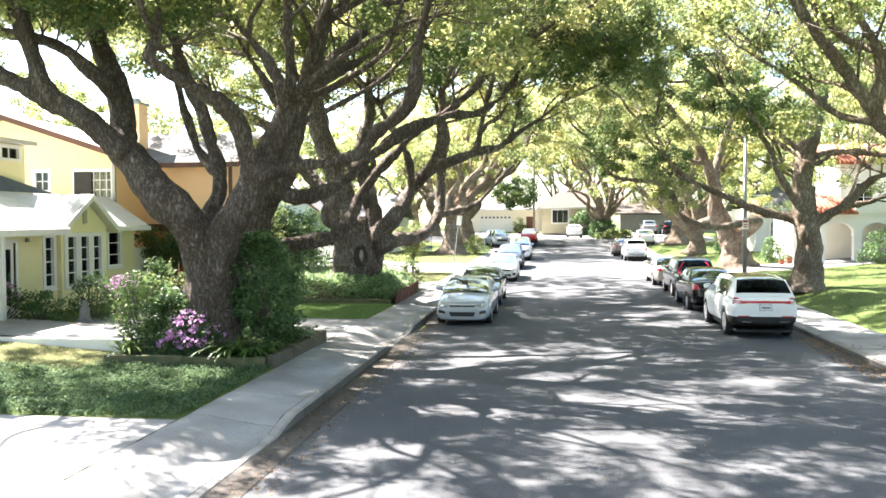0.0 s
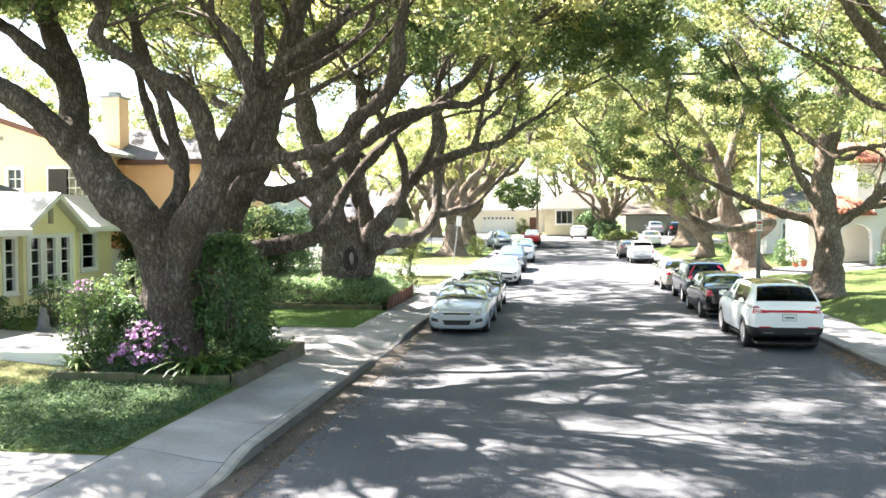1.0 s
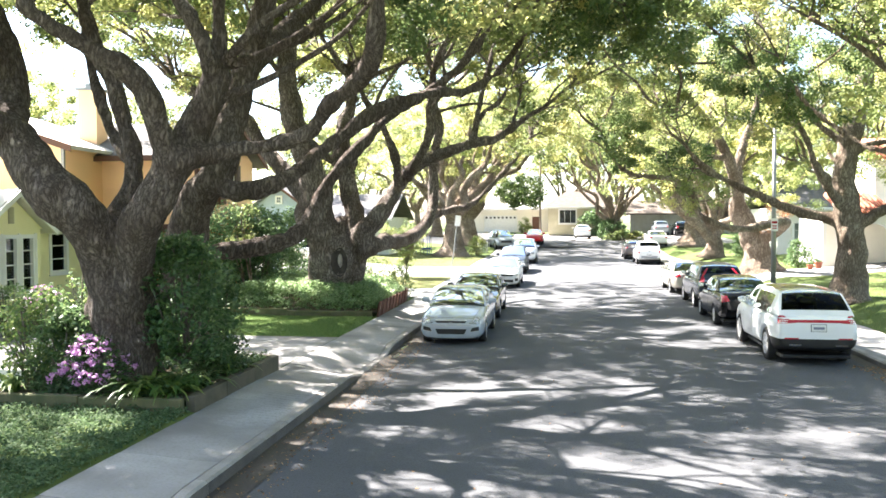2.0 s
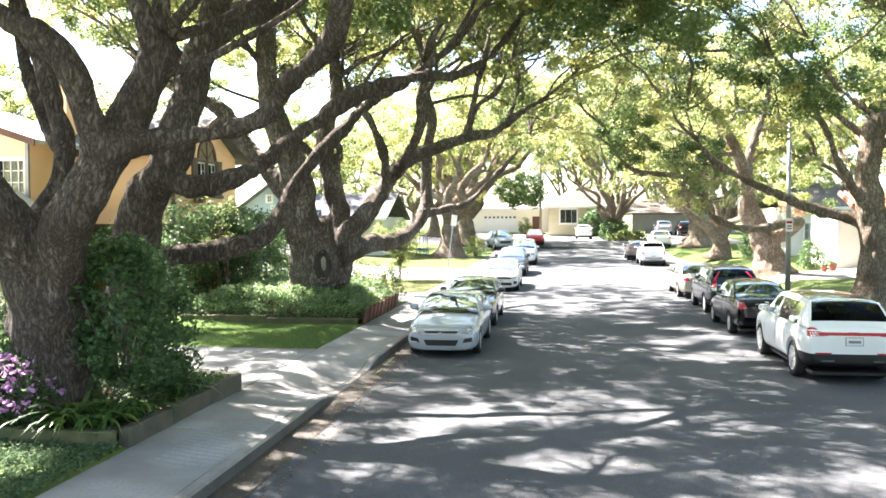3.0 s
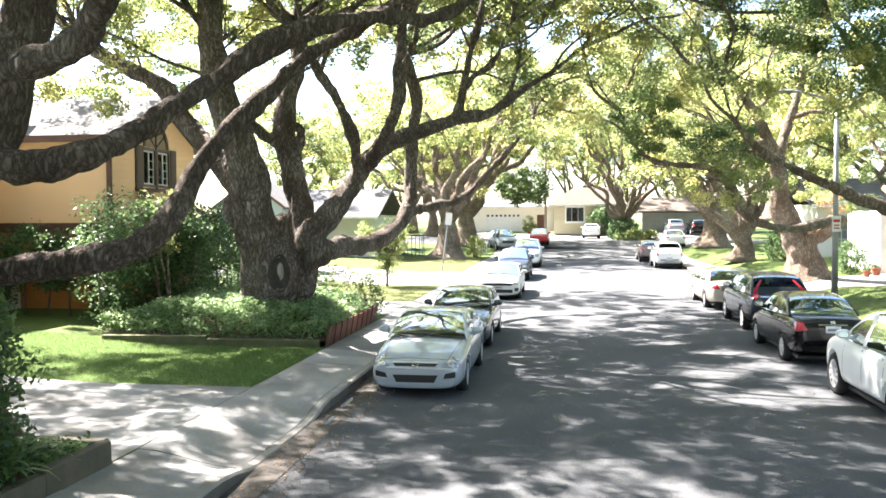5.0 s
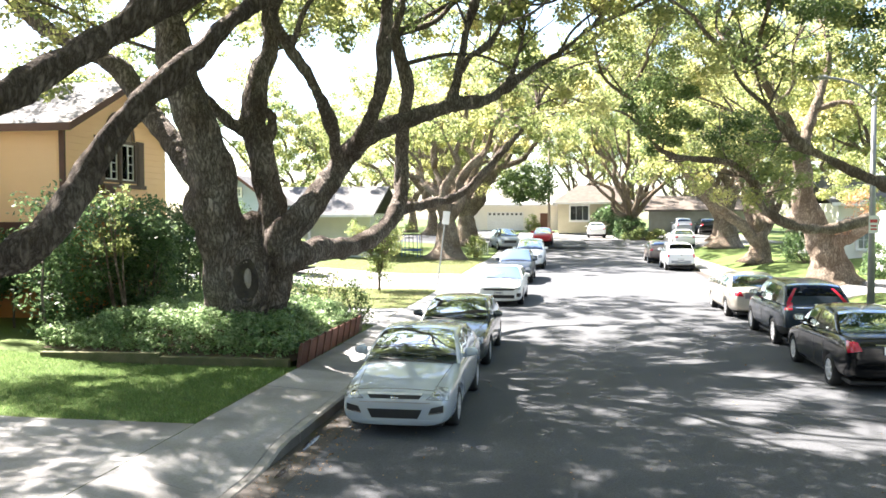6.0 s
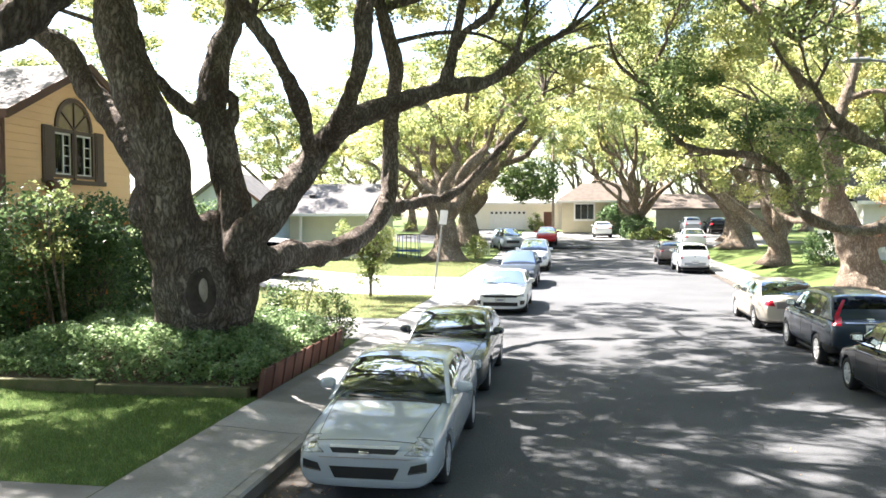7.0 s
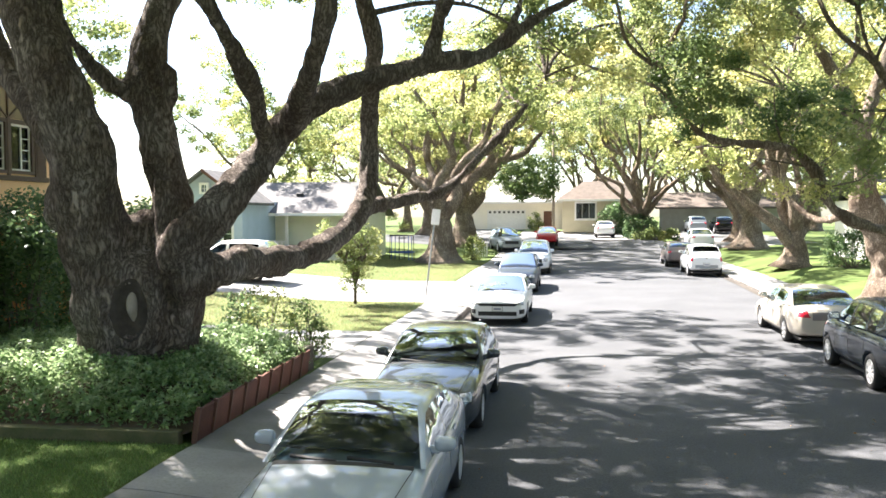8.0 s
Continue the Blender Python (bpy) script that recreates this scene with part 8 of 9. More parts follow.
slab_roof("roof", hr, [(7.9, 102.9, 4.25), (21, 102.9, 4.25), (21, 109, 5.9), (7.9, 109, 5.9)], 0.2, M_BROWN_ROOF, "dark brown shingle roof")


# ---- planters, shrubs, ground cover ----
M_TIMBER = mat("mossy_timber", (0.15, 0.13, 0.07), (0.07, 0.082, 0.033), scale=3, fine=30, rough=0.9, bump=0.4, c3=(0.05, 0.055, 0.03), rand=0.15)
M_CAPSTONE = mat("worn_edging", (0.105, 0.09, 0.066), (0.06, 0.058, 0.04), scale=3, fine=30, rough=0.9, bump=0.4, c3=(0.07, 0.07, 0.045), rand=0.15)
M_REDWOOD = mat("redwood_panel", (0.16, 0.062, 0.042), (0.11, 0.045, 0.032), scale=3, fine=30, rough=0.85, bump=0.35, c3=(0.06, 0.03, 0.022), rand=0.25)
M_STONE = mat("garden_stone", (0.24, 0.23, 0.215), (0.17, 0.165, 0.155), scale=4, fine=30, rough=0.9, bump=0.4)
M_DRY = leaf_mat("dry_leaves", [(0.16, 0.085, 0.035), (0.24, 0.14, 0.06), (0.30, 0.20, 0.09)], trans=0.15, rough=0.8)
M_BLUE = mat("blue_plastic", (0.03, 0.09, 0.35), (0.025, 0.07, 0.28), rough=0.5, bump=0.0)
M_BIN = mat("green_bin", (0.03, 0.10, 0.055), (0.025, 0.08, 0.045), rough=0.5, bump=0.0)
RNG = np.random.default_rng(77)


def edging(name, label, runs, z_of, h, thick, piece, material):
    """Timber or stone edging laid piece by piece along polylines."""
    t = thing(name, label, "garden edging", kind="structure")
    rnd = random.Random(name)
    for p, q in runs:
        p, q = Vector((*p, 0)), Vector((*q, 0))
        n = max(1, round((q - p).length / piece))
        ang = math.atan2(q.y - p.y, q.x - p.x)
        for k in range(n):
            c = p.lerp(q, (k + 0.5) / n)
            ln = (q - p).length / n
            bm = bmesh.new()
            hh = h + rnd.uniform(-0.025, 0.025)
            box(bm, -ln / 2 + 0.006, ln / 2 - 0.006, -thick / 2, thick / 2, -0.15, hh, bevel=0.012)
            bmesh.ops.transform(bm, matrix=Matrix.Translation((c.x, c.y, z_of(c.x, c.y))) @ Matrix.Rotation(ang + rnd.uniform(-0.01, 0.01), 4, "Z") @ Matrix.Rotation(rnd.uniform(-0.03, 0.03), 4, "X"), verts=bm.verts)
            part("edging_piece", bm, material, t)
    return t


edging("planter_edge", "low weathered edging around the shrub bed", [((-6.02, 12.1), (-5.98, 16.05)), ((-5.98, 16.05), (-8.2, 16.05))], ground_z, 0.28, 0.16, 1.35, M_CAPSTONE)
edging("planter_edge", "mossy timber edging in front of the shrub bed", [((-6.1, 12.02), (-9.7, 12.0))], ground_z, 0.26, 0.14, 1.8, M_TIMBER)
edging("planter_edge", "mossy timber edging in front of the planted mound", [((-6.1, 25.62), (-8.95, 25.56)), ((-8.95, 25.56), (-11.6, 25.35))], ground_z, 0.21, 0.16, 2.85, M_TIMBER)

rp = thing("planter_panels", "leaning redwood panels edging the planted mound", "garden edging", kind="structure")
for k in range(9):
    bm = bmesh.new()
    y0 = 25.68 + k * 0.58
    box(bm, -0.025, 0.025, 0.0, 0.55, -0.1, 0.46, bevel=0.008)
    bmesh.ops.transform(bm, matrix=Matrix.Translation((-5.96 - 0.006 * k, y0, ground_z(-6.0, y0))) @ Matrix.Rotation(radians(10), 4, "Y") @ Matrix.Rotation(radians(4), 4, "X"), verts=bm.verts)
    part("panel", bm, M_REDWOOD, rp)
    bm = bmesh.new()
    box(bm, -0.03, 0.03, -0.025, 0.025, -0.1, 0.52)
    bmesh.ops.transform(bm, matrix=Matrix.Translation((-5.93 - 0.006 * k, y0 - 0.012, ground_z(-6.0, y0))) @ Matrix.Rotation(radians(10), 4, "Y"), verts=bm.verts)
    part("stake", bm, M_BROWN, rp)
tagged(boxes("planter_block", [(-6.45, -6.0, 30.95, 31.35, 0.2, 0.78)], M_CAPSTONE, bevel=0.02), "concrete block at the end of the planter", "block")


def leafy(name, label, category, centres, radii, leaves, size, material, stems=(), flat=0.8, shape=0.35, group="", aspect=0.5, kind="", up=0.3):
    """A shrub: clumps of leaves on thin stems that rise from the ground."""
    base = Vector((sum(c[0] for c in centres) / len(centres), sum(c[1] for c in centres) / len(centres), min(c[2] for c in centres)))
    base.z = ground_z(base.x, base.y)
    t = thing(name, label, category, Matrix.Translation(base), group, kind)
    leaf_mesh("foliage", [Vector(c) - base for c in centres], radii, leaves, size, material, t, RNG, flat=flat, shape=shape, aspect=aspect, up=up)
    verts, faces = [], []
    for p, q, r in stems:
        C = [Vector(p) - base, (Vector(p).lerp(Vector(q), 0.5) - base) + Vector((RNG.uniform(-0.08, 0.08), RNG.uniform(-0.08, 0.08), 0)), Vector(q) - base]
        tube(verts, faces, C, [r, r * 0.75, r * 0.5], 6, 0)
    if verts:
        tagged(link_mesh("stemwork", verts, faces, M_TWIG, t, smooth=True), kind="stuff")
    return t


def shell(cx, cy, z0, rx, ry, h, n, seed, low=0.05):
    """Clump centres over the outside and some of the inside of a rounded shrub."""
    rnd = random.Random(seed)
    out = []
    for _ in range(n):
        a, u = rnd.uniform(0, 2 * math.pi), rnd.uniform(low, 1.0)
        f = math.sqrt(max(0.0, 1 - (2 * u - 0.75) ** 2 / 1.6)) * rnd.uniform(0.55, 1.02)
        lump = 1 + 0.45 * n3(math.cos(a) * 1.7 + seed, math.sin(a) * 1.7, u * 2.5)
        out.append((cx + math.cos(a) * rx * f * lump, cy + math.sin(a) * ry * f * lump, z0 + h * u))
    return out


def bush(name, label, cx, cy, rx, ry, h, n, seed, leaves, size, material, clump=0.26, z0=None, category="shrub", **kw):
    z0 = ground_z(cx, cy) if z0 is None else z0
    cs = shell(cx, cy, z0, rx, ry, h, n, seed)
    rnd = random.Random(seed)
    stems = [((cx + rnd.uniform(-0.15, 0.15), cy + rnd.uniform(-0.15, 0.15), z0 - 0.05), c, 0.02) for c in rnd.sample(cs, min(len(cs), 16))]
    return leafy(name, label, category, cs, [clump * rnd.uniform(0.7, 1.3) for _ in cs], leaves, size, material, stems, **kw)


# bed under the first tree
bush("camellia_shrub", "tall dark glossy shrub beside the tree trunk", -6.62, 13.2, 0.72, 0.65, 2.1, 105, 1, 58, 0.105, M_LEAF_DARK, z0=0.95)
bush("camellia_shrub", "dark glossy shrub spreading over the planter", -6.82, 14.45, 0.72, 0.7, 2.4, 110, 2, 55, 0.10, M_LEAF_DARK, z0=0.35)
bush("rose_shrub", "sunlit yellow-green shrub with pale blooms", -9.2, 12.85, 0.75, 0.5, 1.75, 75, 3, 32, 0.09, M_STRAP, z0=0.35)
bush("rose_shrub", "dark low shrub in the bed", -8.55, 12.75, 0.75, 0.45, 1.45, 95, 4, 50, 0.09, M_LEAF_DARK, z0=0.35)
for k, (x, y, h) in enumerate([(-8.55, 13.1, 2.55), (-8.9, 13.0, 2.2), (-8.25, 12.95, 2.3), (-9.5, 12.9, 2.0)]):
    rc = random.Random(300 + k)
    pts = [(x, y, 0.4), (x + 0.08, y, 1.2), (x + rc.uniform(-0.2, 0.2), y + 0.05, h)]
    tips = [(pts[2][0] + rc.uniform(-0.25, 0.25), y + rc.uniform(-0.15, 0.15), h - rc.uniform(0, 0.7)) for _ in range(7)]
    leafy("rose_cane", "thin upright rose cane with sparse leaves", "shrub", tips, [0.12] * 7, 12, 0.085, M_STRAP, [(pts[0], pts[2], 0.018)] + [(pts[1], q, 0.008) for q in tips])
az = bush("azalea", "azalea covered in pink-violet blossom", -7.9, 12.5, 0.62, 0.42, 1.0, 60, 5, 40, 0.075, M_LEAF_DARK, z0=0.35)
cs = [c for c in shell(-7.9, 12.45, 0.42, 0.66, 0.46, 1.02, 105, 6, 0.25) if c[1] < 12.62 or c[2] > 1.05]
leaf_mesh("blossom", [Vector(c) - az.matrix_basis.translation for c in cs], [0.09] * len(cs), 11, 0.07, M_PINK, az, RNG, aspect=0.9, label="pink-violet blossom")


def strap_plant(x, y, z, n, length, seed, material=M_STRAP, label="clump of arching strap leaves"):
    rnd = random.Random(seed)
    verts, faces = [], []
    for k in range(n):
        a = rnd.uniform(0, 2 * math.pi)
        L = length * rnd.uniform(0.7, 1.2)
        w = 0.036 * rnd.uniform(0.8, 1.4)
        e = rnd.uniform(0.9, 1.35)
        d, s = Vector((math.cos(a), math.sin(a), 0)), Vector((-math.sin(a), math.cos(a), 0))
        p, b = Vector((rnd.uniform(-0.08, 0.08), rnd.uniform(-0.08, 0.08), 0)), len(verts)
        for j in range(6):
            f = j / 5
            ww = w * (1 - f ** 2.5) + 0.002
            verts += [p - s * ww, p + s * ww]
            p = p + (d * math.cos(e) + Vector((0, 0, math.sin(e)))) * (L / 5)
            e -= 0.42 * rnd.uniform(0.7, 1.2)
        faces += [(b + 2 * j, b + 2 * j + 1, b + 2 * j + 3, b + 2 * j + 2) for j in range(5)]
    t = thing("lily_plant", label, "plant", Matrix.Translation((x, y, z)), "strap-leaved plants in the bed")
    link_mesh("leaves", verts, faces, material, t, smooth=True)
    return t


for k, (x, y, n) in enumerate([(-6.95, 12.4, 60), (-6.55, 12.5, 60), (-7.2, 12.3, 46), (-6.75, 12.95, 40), (-7.25, 12.75, 40), (-6.45, 13.2, 30), (-6.4, 14.6, 26), (-6.6, 15.2, 24), (-9.4, 12.4, 36)]):
    strap_plant(x, y, 0.36, n, 0.85, 50 + k)

# bed soil and low plants
strip("bed_soil", frange(-9.6, -6.08, 0.35), frange(12.08, 15.98, 0.35), lambda x, y: ground_z(x, y) + 0.19 + 0.05 * n3(x * 1.3, y * 1.3, 2), M_SOIL, label="dark soil of the shrub bed", category="soil")


def scatter(name, label, x0, x1, y0, y1, n, size, material, height, category="ground cover", where=None, lump=0.0, aspect=0.5, seed=1, z_of=None, up=0.8, clump=0.1, per=1):
    """Low plants or litter: a great many small leaves lying on or just above the ground."""
    rng = np.random.default_rng(seed)
    pts = []
    while len(pts) < n:
        x, y = rng.uniform(x0, x1), rng.uniform(y0, y1)
        if where and not where(x, y):
            continue
        h = (z_of or ground_z)(x, y) + height * rng.uniform(0.2, 1.0) * (1 + lump * n3(x * 1.6, y * 1.6, seed))
        pts.append((x, y, h))
    e = thing(name, label, category, None, "", "stuff")
    leaf_mesh("leaves", pts, [clump] * n, per, size, material, e, rng, flat=0.5, aspect=aspect, up=up)
    return e


scatter("ground_cover", "dark green trailing ground cover beside the driveway", -14.5, -5.98, 7.62, 11.95, 11000, 0.06, M_IVY, 0.12, lump=0.8, seed=11, per=4, clump=0.09, where=lambda x, y: y < 11.1 or x > -9.8)
scatter("ground_cover", "low green plants in the shrub bed", -9.5, -6.1, 12.1, 15.95, 3600, 0.075, M_IVY, 0.42, seed=12, per=3, clump=0.08, where=lambda x, y: n3(x * 0.9, y * 0.9, 4) > -0.1)


scatter("ground_cover", "low leafy plants at the corner of the shrub bed", -7.9, -6.15, 15.0, 15.92, 900, 0.075, M_MOUND, 0.2, lump=0.5, seed=17, z_of=lambda x, y: ground_z(x, y) + 0.16, per=5, clump=0.1)


def mound_z(x, y):
    """The planted mound around the big tree."""
    f = smooth01(-11.8, -10.2, x) * smooth01(-5.95, -6.7, x) * smooth01(25.6, 26.5, y) * smooth01(31.4, 30.3, y)
    return ground_z(x, y) + 0.12 + 0.46 * f


strip("mound_soil", frange(-11.8, -6.02, 0.4), frange(25.62, 31.4, 0.4), lambda x, y: mound_z(x, y) + 0.02, M_SOIL, label="dark soil of the planted mound", category="soil")
scatter("ground_cover", "knee-high green ground cover on the mound", -11.9, -6.05, 25.65, 31.3, 11000, 0.085, M_MOUND, 0.42, lump=0.6, seed=13, z_of=mound_z, per=6, clump=0.13)


def blades(name, label, x0, x1, y0, y1, n, h, material, seed, where=None):
    """Grass blades as single thin triangles."""
    rng = np.random.default_rng(seed)
    x, y = rng.uniform(x0, x1, n), rng.uniform(y0, y1, n)
    z = np.array([ground_z(a, b) for a, b in zip(x, y)]) - 0.005
    a = rng.uniform(0, 2 * np.pi, n)
    w = 0.006
    hh = h * rng.uniform(0.5, 1.2, n)
    lx, ly = rng.normal(0, 0.45, n) * hh, rng.normal(0, 0.45, n) * hh
    v = np.stack([np.stack([x - np.cos(a) * w, y - np.sin(a) * w, z], 1), np.stack([x + np.cos(a) * w, y + np.sin(a) * w, z], 1), np.stack([x + lx, y + ly, z + hh], 1)], 1).reshape(-1, 3)
    me = bpy.data.meshes.new(name)
    me.vertices.add(3 * n)
    me.vertices.foreach_set("co", v.astype(np.float32).ravel())
    me.loops.add(3 * n)
    me.loops.foreach_set("vertex_index", np.arange(3 * n, dtype=np.int32))
    me.polygons.add(n)
    me.polygons.foreach_set("loop_start", np.arange(0, 3 * n, 3, dtype=np.int32))
    me.polygons.foreach_set("loop_total", np.full(n, 3, dtype=np.int32))
    me.update(calc_edges=True)
    me.materials.append(material)
    return tagged(new(name, me), label, "grass", "", "stuff")


blades("grass", "short mown grass of the front lawn", -13.5, -5.95, 20.87, 25.55, 70000, 0.055, M_GRASS, 21)
blades("grass", "short dry grass near the yellow house", -16, -9.7, 11.2, 13.5, 24000, 0.055, M_DRYGRASS, 22)
blades("grass", "mown grass under the trees opposite", 8.78, 18, 18, 41.4, 50000, 0.07, M_GRASS_SUN, 23)
blades("grass", "sunlit thin dry grass between two driveways", -14, -5.95, 36.95, 44.25, 26000, 0.07, M_DRYGRASS, 24)
blades("grass", "mown grass round the street trees", -14, -5.95, 52.35, 66, 20000, 0.08, M_DRYGRASS, 25)

# hedge in front of the orange house
hedge = []
rnd_h = random.Random(9)
for k in range(480):
    y = rnd_h.uniform(26.5, 37.5)
    u = rnd_h.random()
    hedge.append((-12.3 + rnd_h.uniform(-0.75, 0.75) * (1 - 0.3 * u) + 0.25 * n3(y, u * 2, 3), y, 0.5 + u * (3.3 + 0.45 * n3(y * 0.6, 0, 7))))
leafy("hedge", "tall leafy green hedge in front of the orange house", "hedge", hedge, [rnd_h.uniform(0.3, 0.5) for _ in hedge], 60, 0.12, M_LEAF_DARK,
      [((-12.3, 26.6 + k * 0.8, 0.4), (-12.3 + rnd_h.uniform(-0.4, 0.4), 26.6 + k * 0.8 + rnd_h.uniform(-0.3, 0.3), 2.9), 0.04) for k in range(14)])
hedge = []
for k in range(230):
    x = rnd_h.uniform(-17.6, -12.6)
    u = rnd_h.uniform(0.42 if -16.2 < x < -13.2 else 0.0, 1.0)
    hedge.append((x, 28.3 + rnd_h.uniform(-0.6, 0.6) * (1 - 0.3 * u), 0.5 + u * (2.6 + 0.6 * n3(x * 0.9, 4, 2))))
leafy("hedge", "leafy hedge along the side of the orange house", "hedge", hedge, [rnd_h.uniform(0.28, 0.48) for _ in hedge], 60, 0.11, M_LEAF_DARK,
      [((-17.2 + k * 0.7, 28.3, 0.4), (-17.2 + k * 0.7 + rnd_h.uniform(-0.3, 0.3), 28.3, 2.4), 0.035) for k in range(7)])
bush("shrub", "leafy shrub against the hedge", -11.4, 29.6, 0.8, 0.9, 3.0, 90, 41, 60, 0.12, M_LEAF_DARK, clump=0.34)
bush("shrub", "thin sunlit shrub past the planted mound", -7.3, 31.9, 0.7, 0.5, 1.6, 45, 42, 24, 0.10, M_LEAF)
bush("shrub", "small round shrub past the planted mound", -6.45, 32.2, 0.45, 0.45, 1.25, 45, 43, 30, 0.09, M_LEAF_SHADED)
bush("shrub", "reddish-tipped shrub behind the big tree", -8.1, 32.6, 0.6, 0.5, 1.3, 40, 44, 28, 0.10, M_LEAF_DARK)

rc = random.Random(77)
tops = [(-11.5 + rc.uniform(-0.5, 0.5), 28.0 + rc.uniform(-0.3, 0.3), 3.2 + rc.uniform(-0.7, 0.9)) for _ in range(26)]
tall = leafy("tall_shrub", "tall shrub with several pale bare stems and sunlit tips", "shrub", tops, [0.24] * len(tops), 34, 0.10, M_LEAF)
for k in range(5):
    a = Vector((-11.3 + 0.05 * k, 27.95 + 0.05 * (k % 3), 0.35))
    q = Vector((-11.75 + (0.1, 0.42, -0.15, 0.6, 0.3)[k], 27.85 + 0.08 * (k % 2), 3.2 + rc.uniform(-0.6, 0.5)))
    C = [a, a.lerp(q, 0.3) + Vector((rc.uniform(-0.05, 0.05) + 0.06, 0, 0)), a.lerp(q, 0.65) + Vector((rc.uniform(-0.06, 0.06), 0, 0.05)), q]
    verts, faces = [], []
    C = curve_points([tuple(v - tall.location) for v in C], 0.25)
    tube(verts, faces, C, [0.04 - 0.025 * i / len(C) for i in range(len(C))], 7, 0.1)
    link_mesh("stem", verts, faces, M_BARK_PALE, tall, smooth=True, label="pale bare stem")

# front garden of the yellow house
lot_wall("wall_garden", "low cream garden wall beside the path", [(-14.5, -10.0, 13.55, 13.75, 0.2, 0.62)], M_CREAM)
strip("path", frange(-15.5, -10.2, 0.5), frange(13.75, 16.4, 0.5), lambda x, y: ground_z(x, y) + 0.12, M_CONCRETE, label="pale concrete garden path", category="path")
for k, (x, y, rx, h, mtl, lab, sd) in enumerate([(-15.4, 16.6, 0.9, 1.0, M_LEAF_DARK, "low rose bush in front of the yellow house", 61), (-14.2, 16.6, 0.6, 0.8, M_LEAF_DARK, "low green bush in front of the yellow house", 62),
                                                (-13.6, 18.0, 0.7, 1.25, M_LEAF_DARK, "dark bush under the bay window", 63), (-12.9, 18.6, 0.7, 1.2, M_LEAF_DARK, "bush with pale pink flowers under the window", 64), (-13.8, 22.5, 0.8, 1.5, M_LEAF_DARK, "dark shrub at the house corner", 65),
                                                (-12.0, 20.4, 0.9, 1.1, M_LEAF, "sunlit shrub beside the driveway", 66)]):
    b = bush("shrub", lab, x, y, rx, 0.5, h, 45, sd, 40, 0.08, mtl, clump=0.2)
    if k in (0, 3):
        cs = shell(x, y - 0.05, ground_z(x, y) + 0.1, rx, 0.52, h, 40, sd + 5, 0.4)
        leaf_mesh("blossom", [Vector(c) - b.matrix_basis.translation for c in cs], [0.08] * len(cs), 8, 0.06, M_PINK, b, RNG, aspect=0.9, label="pale pink blossom")
# a small stone garden figure, kept as a plain rounded shape
bm = bmesh.new()
gz = ground_z(-13.3, 17.2)
for p, q, a, b in (((0, 0, 0), (0, 0, 0.12), 0.2, 0.18), ((0, 0, 0.12), (0, 0, 0.42), 0.15, 0.13), ((0, 0, 0.42), (0, 0, 0.62), 0.1, 0.07)):
    cyl(bm, p, q, a, b, 12)
tagged(part("garden_ornament", bm, M_STONE), "small grey stone garden ornament by the path", "ornament").location = (-13.3, 17.2, gz)

# right side and far bits
bush("shrub", "dark round shrub in front of the white house", 17.2, 41.5, 1.1, 0.9, 1.7, 70, 71, 45, 0.12, M_LEAF_DARK, clump=0.3)
bush("shrub", "small shrub beside the porch", 13.0, 47.5, 0.8, 0.8, 1.4, 50, 72, 40, 0.12, M_LEAF_DARK, clump=0.28)
bush("shrub", "green shrubs in front of the white house", 12.6, 57.0, 1.2, 0.8, 1.8, 60, 73, 40, 0.14, M_LEAF_DARK, clump=0.32)
bush("shrub", "shrub beside the street tree", -7.0, 68.5, 0.8, 0.8, 1.5, 50, 74, 40, 0.12, M_LEAF, clump=0.28)
bush("shrub", "ivy-covered shrub at the foot of the end tree", 5.4, 90.2, 1.6, 1.2, 2.0, 70, 75, 40, 0.2, M_LEAF_DARK, clump=0.4)
bush("shrub", "green hedge at the street end", 6.8, 88.0, 2.0, 0.7, 0.9, 60, 76, 40, 0.18, M_LEAF, clump=0.3)
bush("shrub", "tropical shrub in front of the bay window", 3.6, 99.2, 1.6, 0.9, 3.0, 60, 77, 40, 0.25, M_LEAF_DARK, clump=0.5)
bush("shrub", "pale cut shrub by the garage", -4.6, 104.8, 0.8, 0.6, 2.0, 30, 78, 40, 0.2, M_LEAF, clump=0.4)
scatter("leaf_litter", "dry leaves in the right gutter", 6.35, 7.0, 12, 19, 420, 0.07, M_DRY, 0.02, "litter", z_of=lambda x, y: road_surface(x, y), up=2.5, clump=0.02)
scatter("leaf_litter", "dry leaves on the sidewalk edge", 7.1, 8.7, 12, 17, 90, 0.07, M_DRY, 0.02, "litter", z_of=lambda x, y: 0.27, up=2.5, clump=0.02, seed=4)
scatter("leaf_litter", "dry leaves in the left gutter", -4.3, -3.5, 3, 27, 1500, 0.05, M_DRY, 0.015, "litter", z_of=lambda x, y: road_surface(x, y), up=2.5, clump=0.02, seed=5)
scatter("leaf_litter", "scattered dry leaves on the asphalt", -4, 6.8, 0, 34, 420, 0.05, M_DRY, 0.01, "litter", z_of=lambda x, y: road_surface(x, y), up=2.5, clump=0.02, seed=6)

# young tree, signs, lamp
z = ground_z(-8.35, 43.5)
tree("young staked tree with thin yellow-green crown", (-8.35, 43.5, z), (0.055, 0.04, [(-8.35, 43.5, z), (-8.33, 43.5, z + 1.0), (-8.35, 43.5, z + 1.9)]), limbs_about((-8.35, 43.5), z + 1.0, 6, 91, 0.6, 1.1, 0.03), 91, blades=4, per=60, size=0.1, puff=0.26, puff_gap=0.3, sides=6, reach=0.5, start=0.3, gap=0.4, flare=1.1, group="", category="young tree")
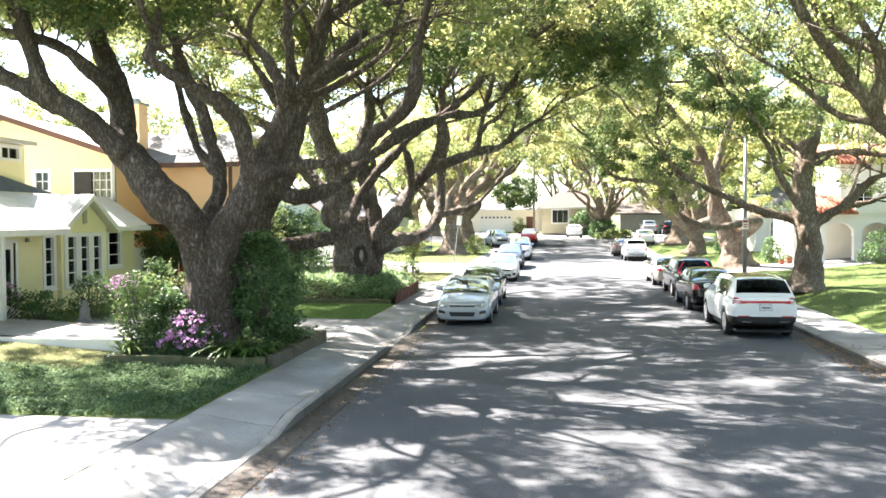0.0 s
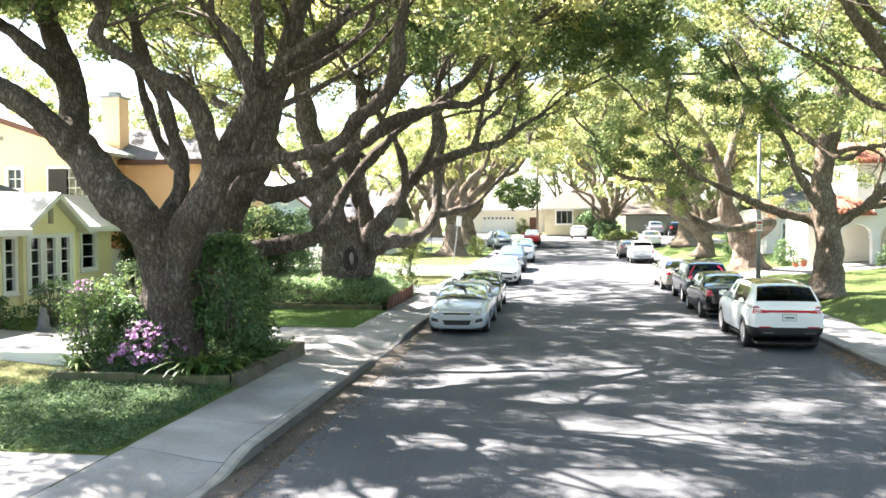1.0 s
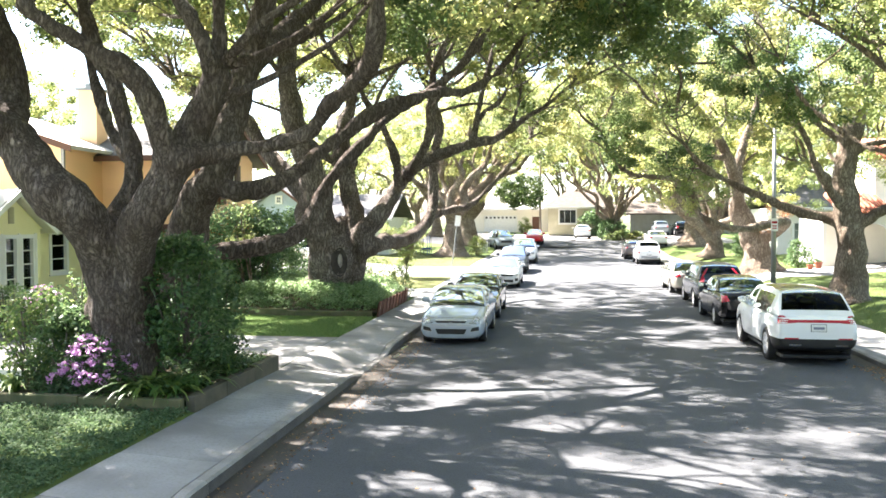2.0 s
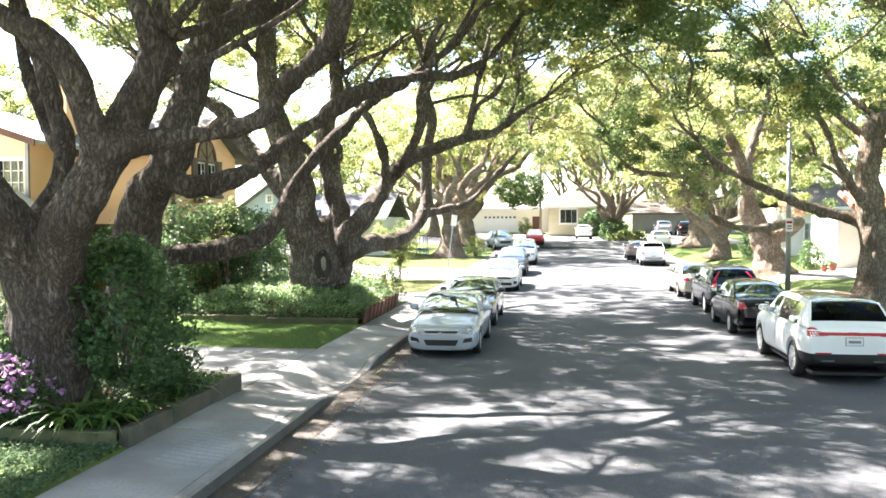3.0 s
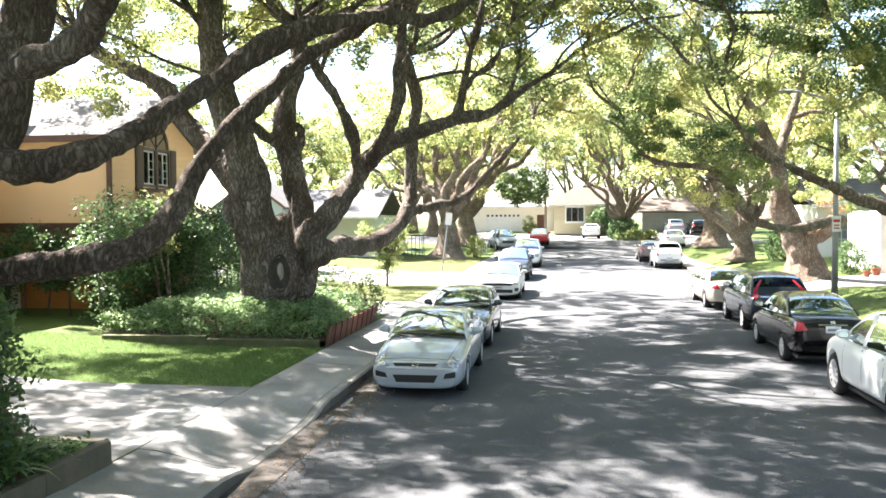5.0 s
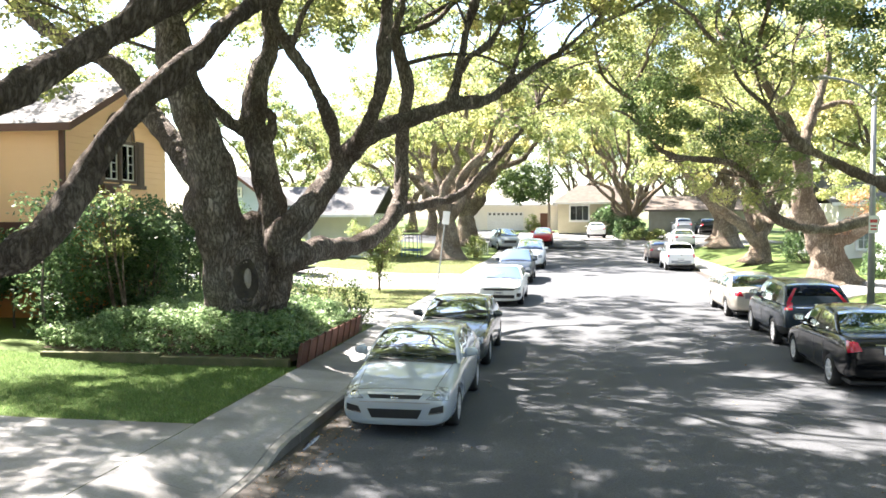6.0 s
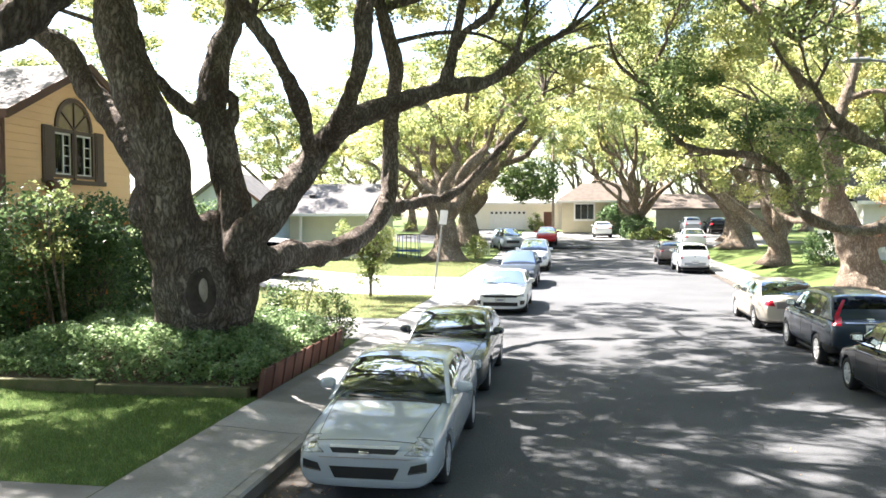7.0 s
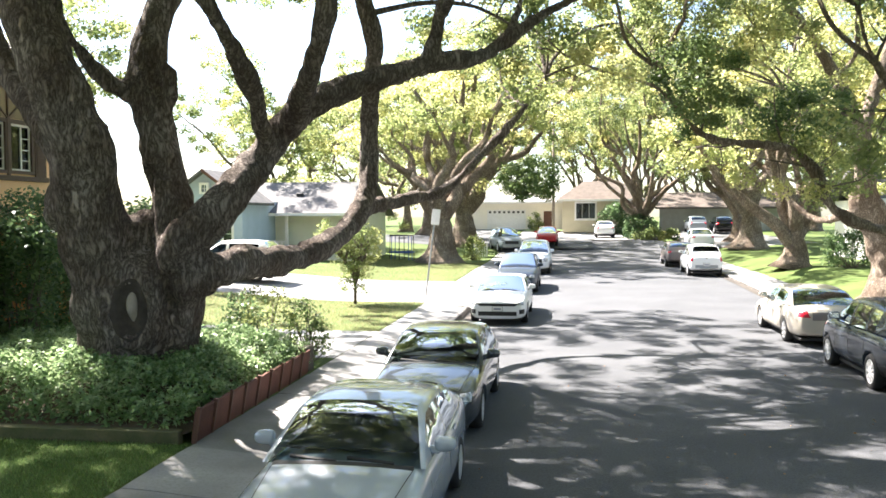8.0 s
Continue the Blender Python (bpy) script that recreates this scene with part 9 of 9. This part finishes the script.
sg = thing("street_sign", "leaning metal street sign seen from behind", "sign", pose(-6.3, 46.4, ground_z(-6.3, 46.4) - 0.05, 0, 7, 0) @ Matrix.Rotation(radians(48), 4, "Z"))
bm = bmesh.new()
cyl(bm, (0, 0, 0), (0, 0, 3.45), 0.035, 0.035, 8)
part("post", bm, M_METAL, sg)
boxes("sign_plate", [(-0.2, 0.2, -0.05, -0.04, 2.85, 3.45)], M_PLATE, sg, "pale back of the sign")
lp = thing("street_lamp", "tall grey street lamp with a small notice on its pole", "street lamp", pose(9.08, 36.8, ground_z(8.98, 36.8) - 0.02))
bm = bmesh.new()
cyl(bm, (0, 0, 0), (0, 0, 0.25), 0.17, 0.15, 14)
cyl(bm, (0, 0, 0.2), (0, 0, 7.2), 0.115, 0.07, 14)
part("pole", bm, M_METAL, lp, smooth=True)
verts, faces = [], []
tube(verts, faces, curve_points([(0, 0, 6.9), (-0.4, 0, 7.35), (-1.1, 0, 7.6), (-1.6, 0, 7.65)], 0.15), [0.04] * 40, 8, 0)
link_mesh("arm", verts, faces, M_METAL, lp, smooth=True)
bm = bmesh.new()
box(bm, -2.1, -1.4, -0.13, 0.13, 7.58, 7.72, bevel=0.05)
part("lamp_head", bm, M_METAL, lp, "grey lamp head")
boxes("notice", [(-0.14, 0.14, -0.14, -0.125, 2.75, 3.3)], M_PLATE, lp, "small white notice")
boxes("notice_band", [(-0.11, 0.11, -0.145, -0.141, 3.08, 3.18), (-0.09, 0.09, -0.145, -0.141, 2.95, 3.0), (-0.09, 0.09, -0.145, -0.141, 2.85, 2.9)], M_RED, lp)
up = thing("utility_pole", "tall wooden utility pole at the street end", "pole", pose(-2.4, 95.0, ground_z(-2.4, 95) - 0.1))
bm = bmesh.new()
cyl(bm, (0, 0, 0), (0, 0, 11.5), 0.15, 0.11, 10)
part("pole", bm, M_WOODPOST, up, smooth=True)
boxes("crossarm", [(-1.1, 1.1, -0.06, 0.06, 10.6, 10.75)], M_WOODPOST, up)
for x, y in ((4.4, 91.6), (5.0, 91.9)):
    b = thing("wheelie_bin", "dark green wheeled bin", "bin", pose(x, y, ground_z(x, y)), "bins at the street end")
    bm = bmesh.new()
    box(bm, -0.27, 0.27, -0.3, 0.3, 0.05, 0.95, bevel=0.03)
    part("body", bm, M_BIN, b)
    boxes("lid", [(-0.3, 0.3, -0.33, 0.33, 0.95, 1.02)], M_BIN, b, bevel=0.02)
tp = thing("trampoline", "blue framed trampoline with a dark safety net", "trampoline", pose(-11.4, 66.5, ground_z(-11.4, 66.5)))
verts, faces = [], []
ring = [Vector((0.8 * math.cos(2 * math.pi * k / 20), 0.8 * math.sin(2 * math.pi * k / 20), 0.5)) for k in range(21)]
tube(verts, faces, ring, [0.04] * 21, 6, 0)
link_mesh("rim", verts, faces, M_BLUE, tp)
for k in range(8):
    a = 2 * math.pi * k / 8
    bm = bmesh.new()
    cyl(bm, (0.8 * math.cos(a), 0.8 * math.sin(a), 0), (0.75 * math.cos(a), 0.75 * math.sin(a), 1.6), 0.025, 0.025, 6)
    part("pole", bm, M_BLUE if k % 2 else M_TRIM, tp)
verts, faces = [], []
tube(verts, faces, [r * 0.95 + Vector((0, 0, 1.1)) for r in ring], [0.035] * 21, 6, 0)
link_mesh("net_ring", verts, faces, M_TRIM, tp)
pf = thing("picket_fence", "short white picket fence", "fence", pose(-7.4, 71.5, ground_z(-7.4, 71.5)))
for k in range(7):
    boxes("picket", [(k * 0.15, k * 0.15 + 0.09, 0, 0.03, 0.0, 0.95)], M_WHITE, pf)
boxes("rail", [(-0.02, 1.02, 0.032, 0.06, 0.3, 0.36), (-0.02, 1.02, 0.032, 0.06, 0.7, 0.76)], M_WHITE, pf)

# palm far behind the roofs
pz = ground_z(-40, 130)
pm = thing("palm_tree", "slim far palm against the sky", "tree", pose(-38.5, 130.0, pz))
bm = bmesh.new()
cyl(bm, (0, 0, 0), (0.3, 0, 11.5), 0.22, 0.16, 8)
part("trunk", bm, M_TWIG, pm)
verts, faces = [], []
for k in range(16):
    a, e = 2 * math.pi * k / 16, random.Random(k).uniform(0.0, 1.0)
    d = Vector((math.cos(a), math.sin(a), 0))
    s = Vector((-d.y, d.x, 0)) * 0.22
    b = len(verts)
    p = Vector((0.3, 0, 11.5))
    for j in range(5):
        verts += [p - s * (1 - j / 5), p + s * (1 - j / 5)]
        p = p + (d * math.cos(e) + Vector((0, 0, math.sin(e)))) * 0.5
        e -= 0.45
    faces += [(b + 2 * j, b + 2 * j + 1, b + 2 * j + 3, b + 2 * j + 2) for j in range(4)]
link_mesh("fronds", verts, faces, M_LEAF_DARK, pm)

# terracotta pots beside the arched porch
M_POT = mat("terracotta_pot", (0.34, 0.12, 0.07), (0.26, 0.09, 0.05), scale=6, fine=40, rough=0.85, bump=0.2)
for x, y, r in ((13.1, 45.6, 0.16), (13.6, 45.9, 0.2)):
    gz = ground_z(x, y)
    pot = thing("flower_pot", "terracotta pot with a small green plant", "flower pot", pose(x, y, gz), "pots beside the porch")
    bm = bmesh.new()
    cyl(bm, (0, 0, 0), (0, 0, r * 1.5), r * 0.7, r, 16)
    cyl(bm, (0, 0, r * 1.5), (0, 0, r * 1.75), r * 1.1, r * 1.1, 16)
    part("pot", bm, M_POT, pot)
    leaf_mesh("plant", [(0, 0, r * 2.1), (r * 0.4, 0, r * 1.9), (-r * 0.4, 0.05, r * 2.0)], [r, r * 0.7, r * 0.7], 50, 0.09, M_LEAF_DARK, pot, RNG)
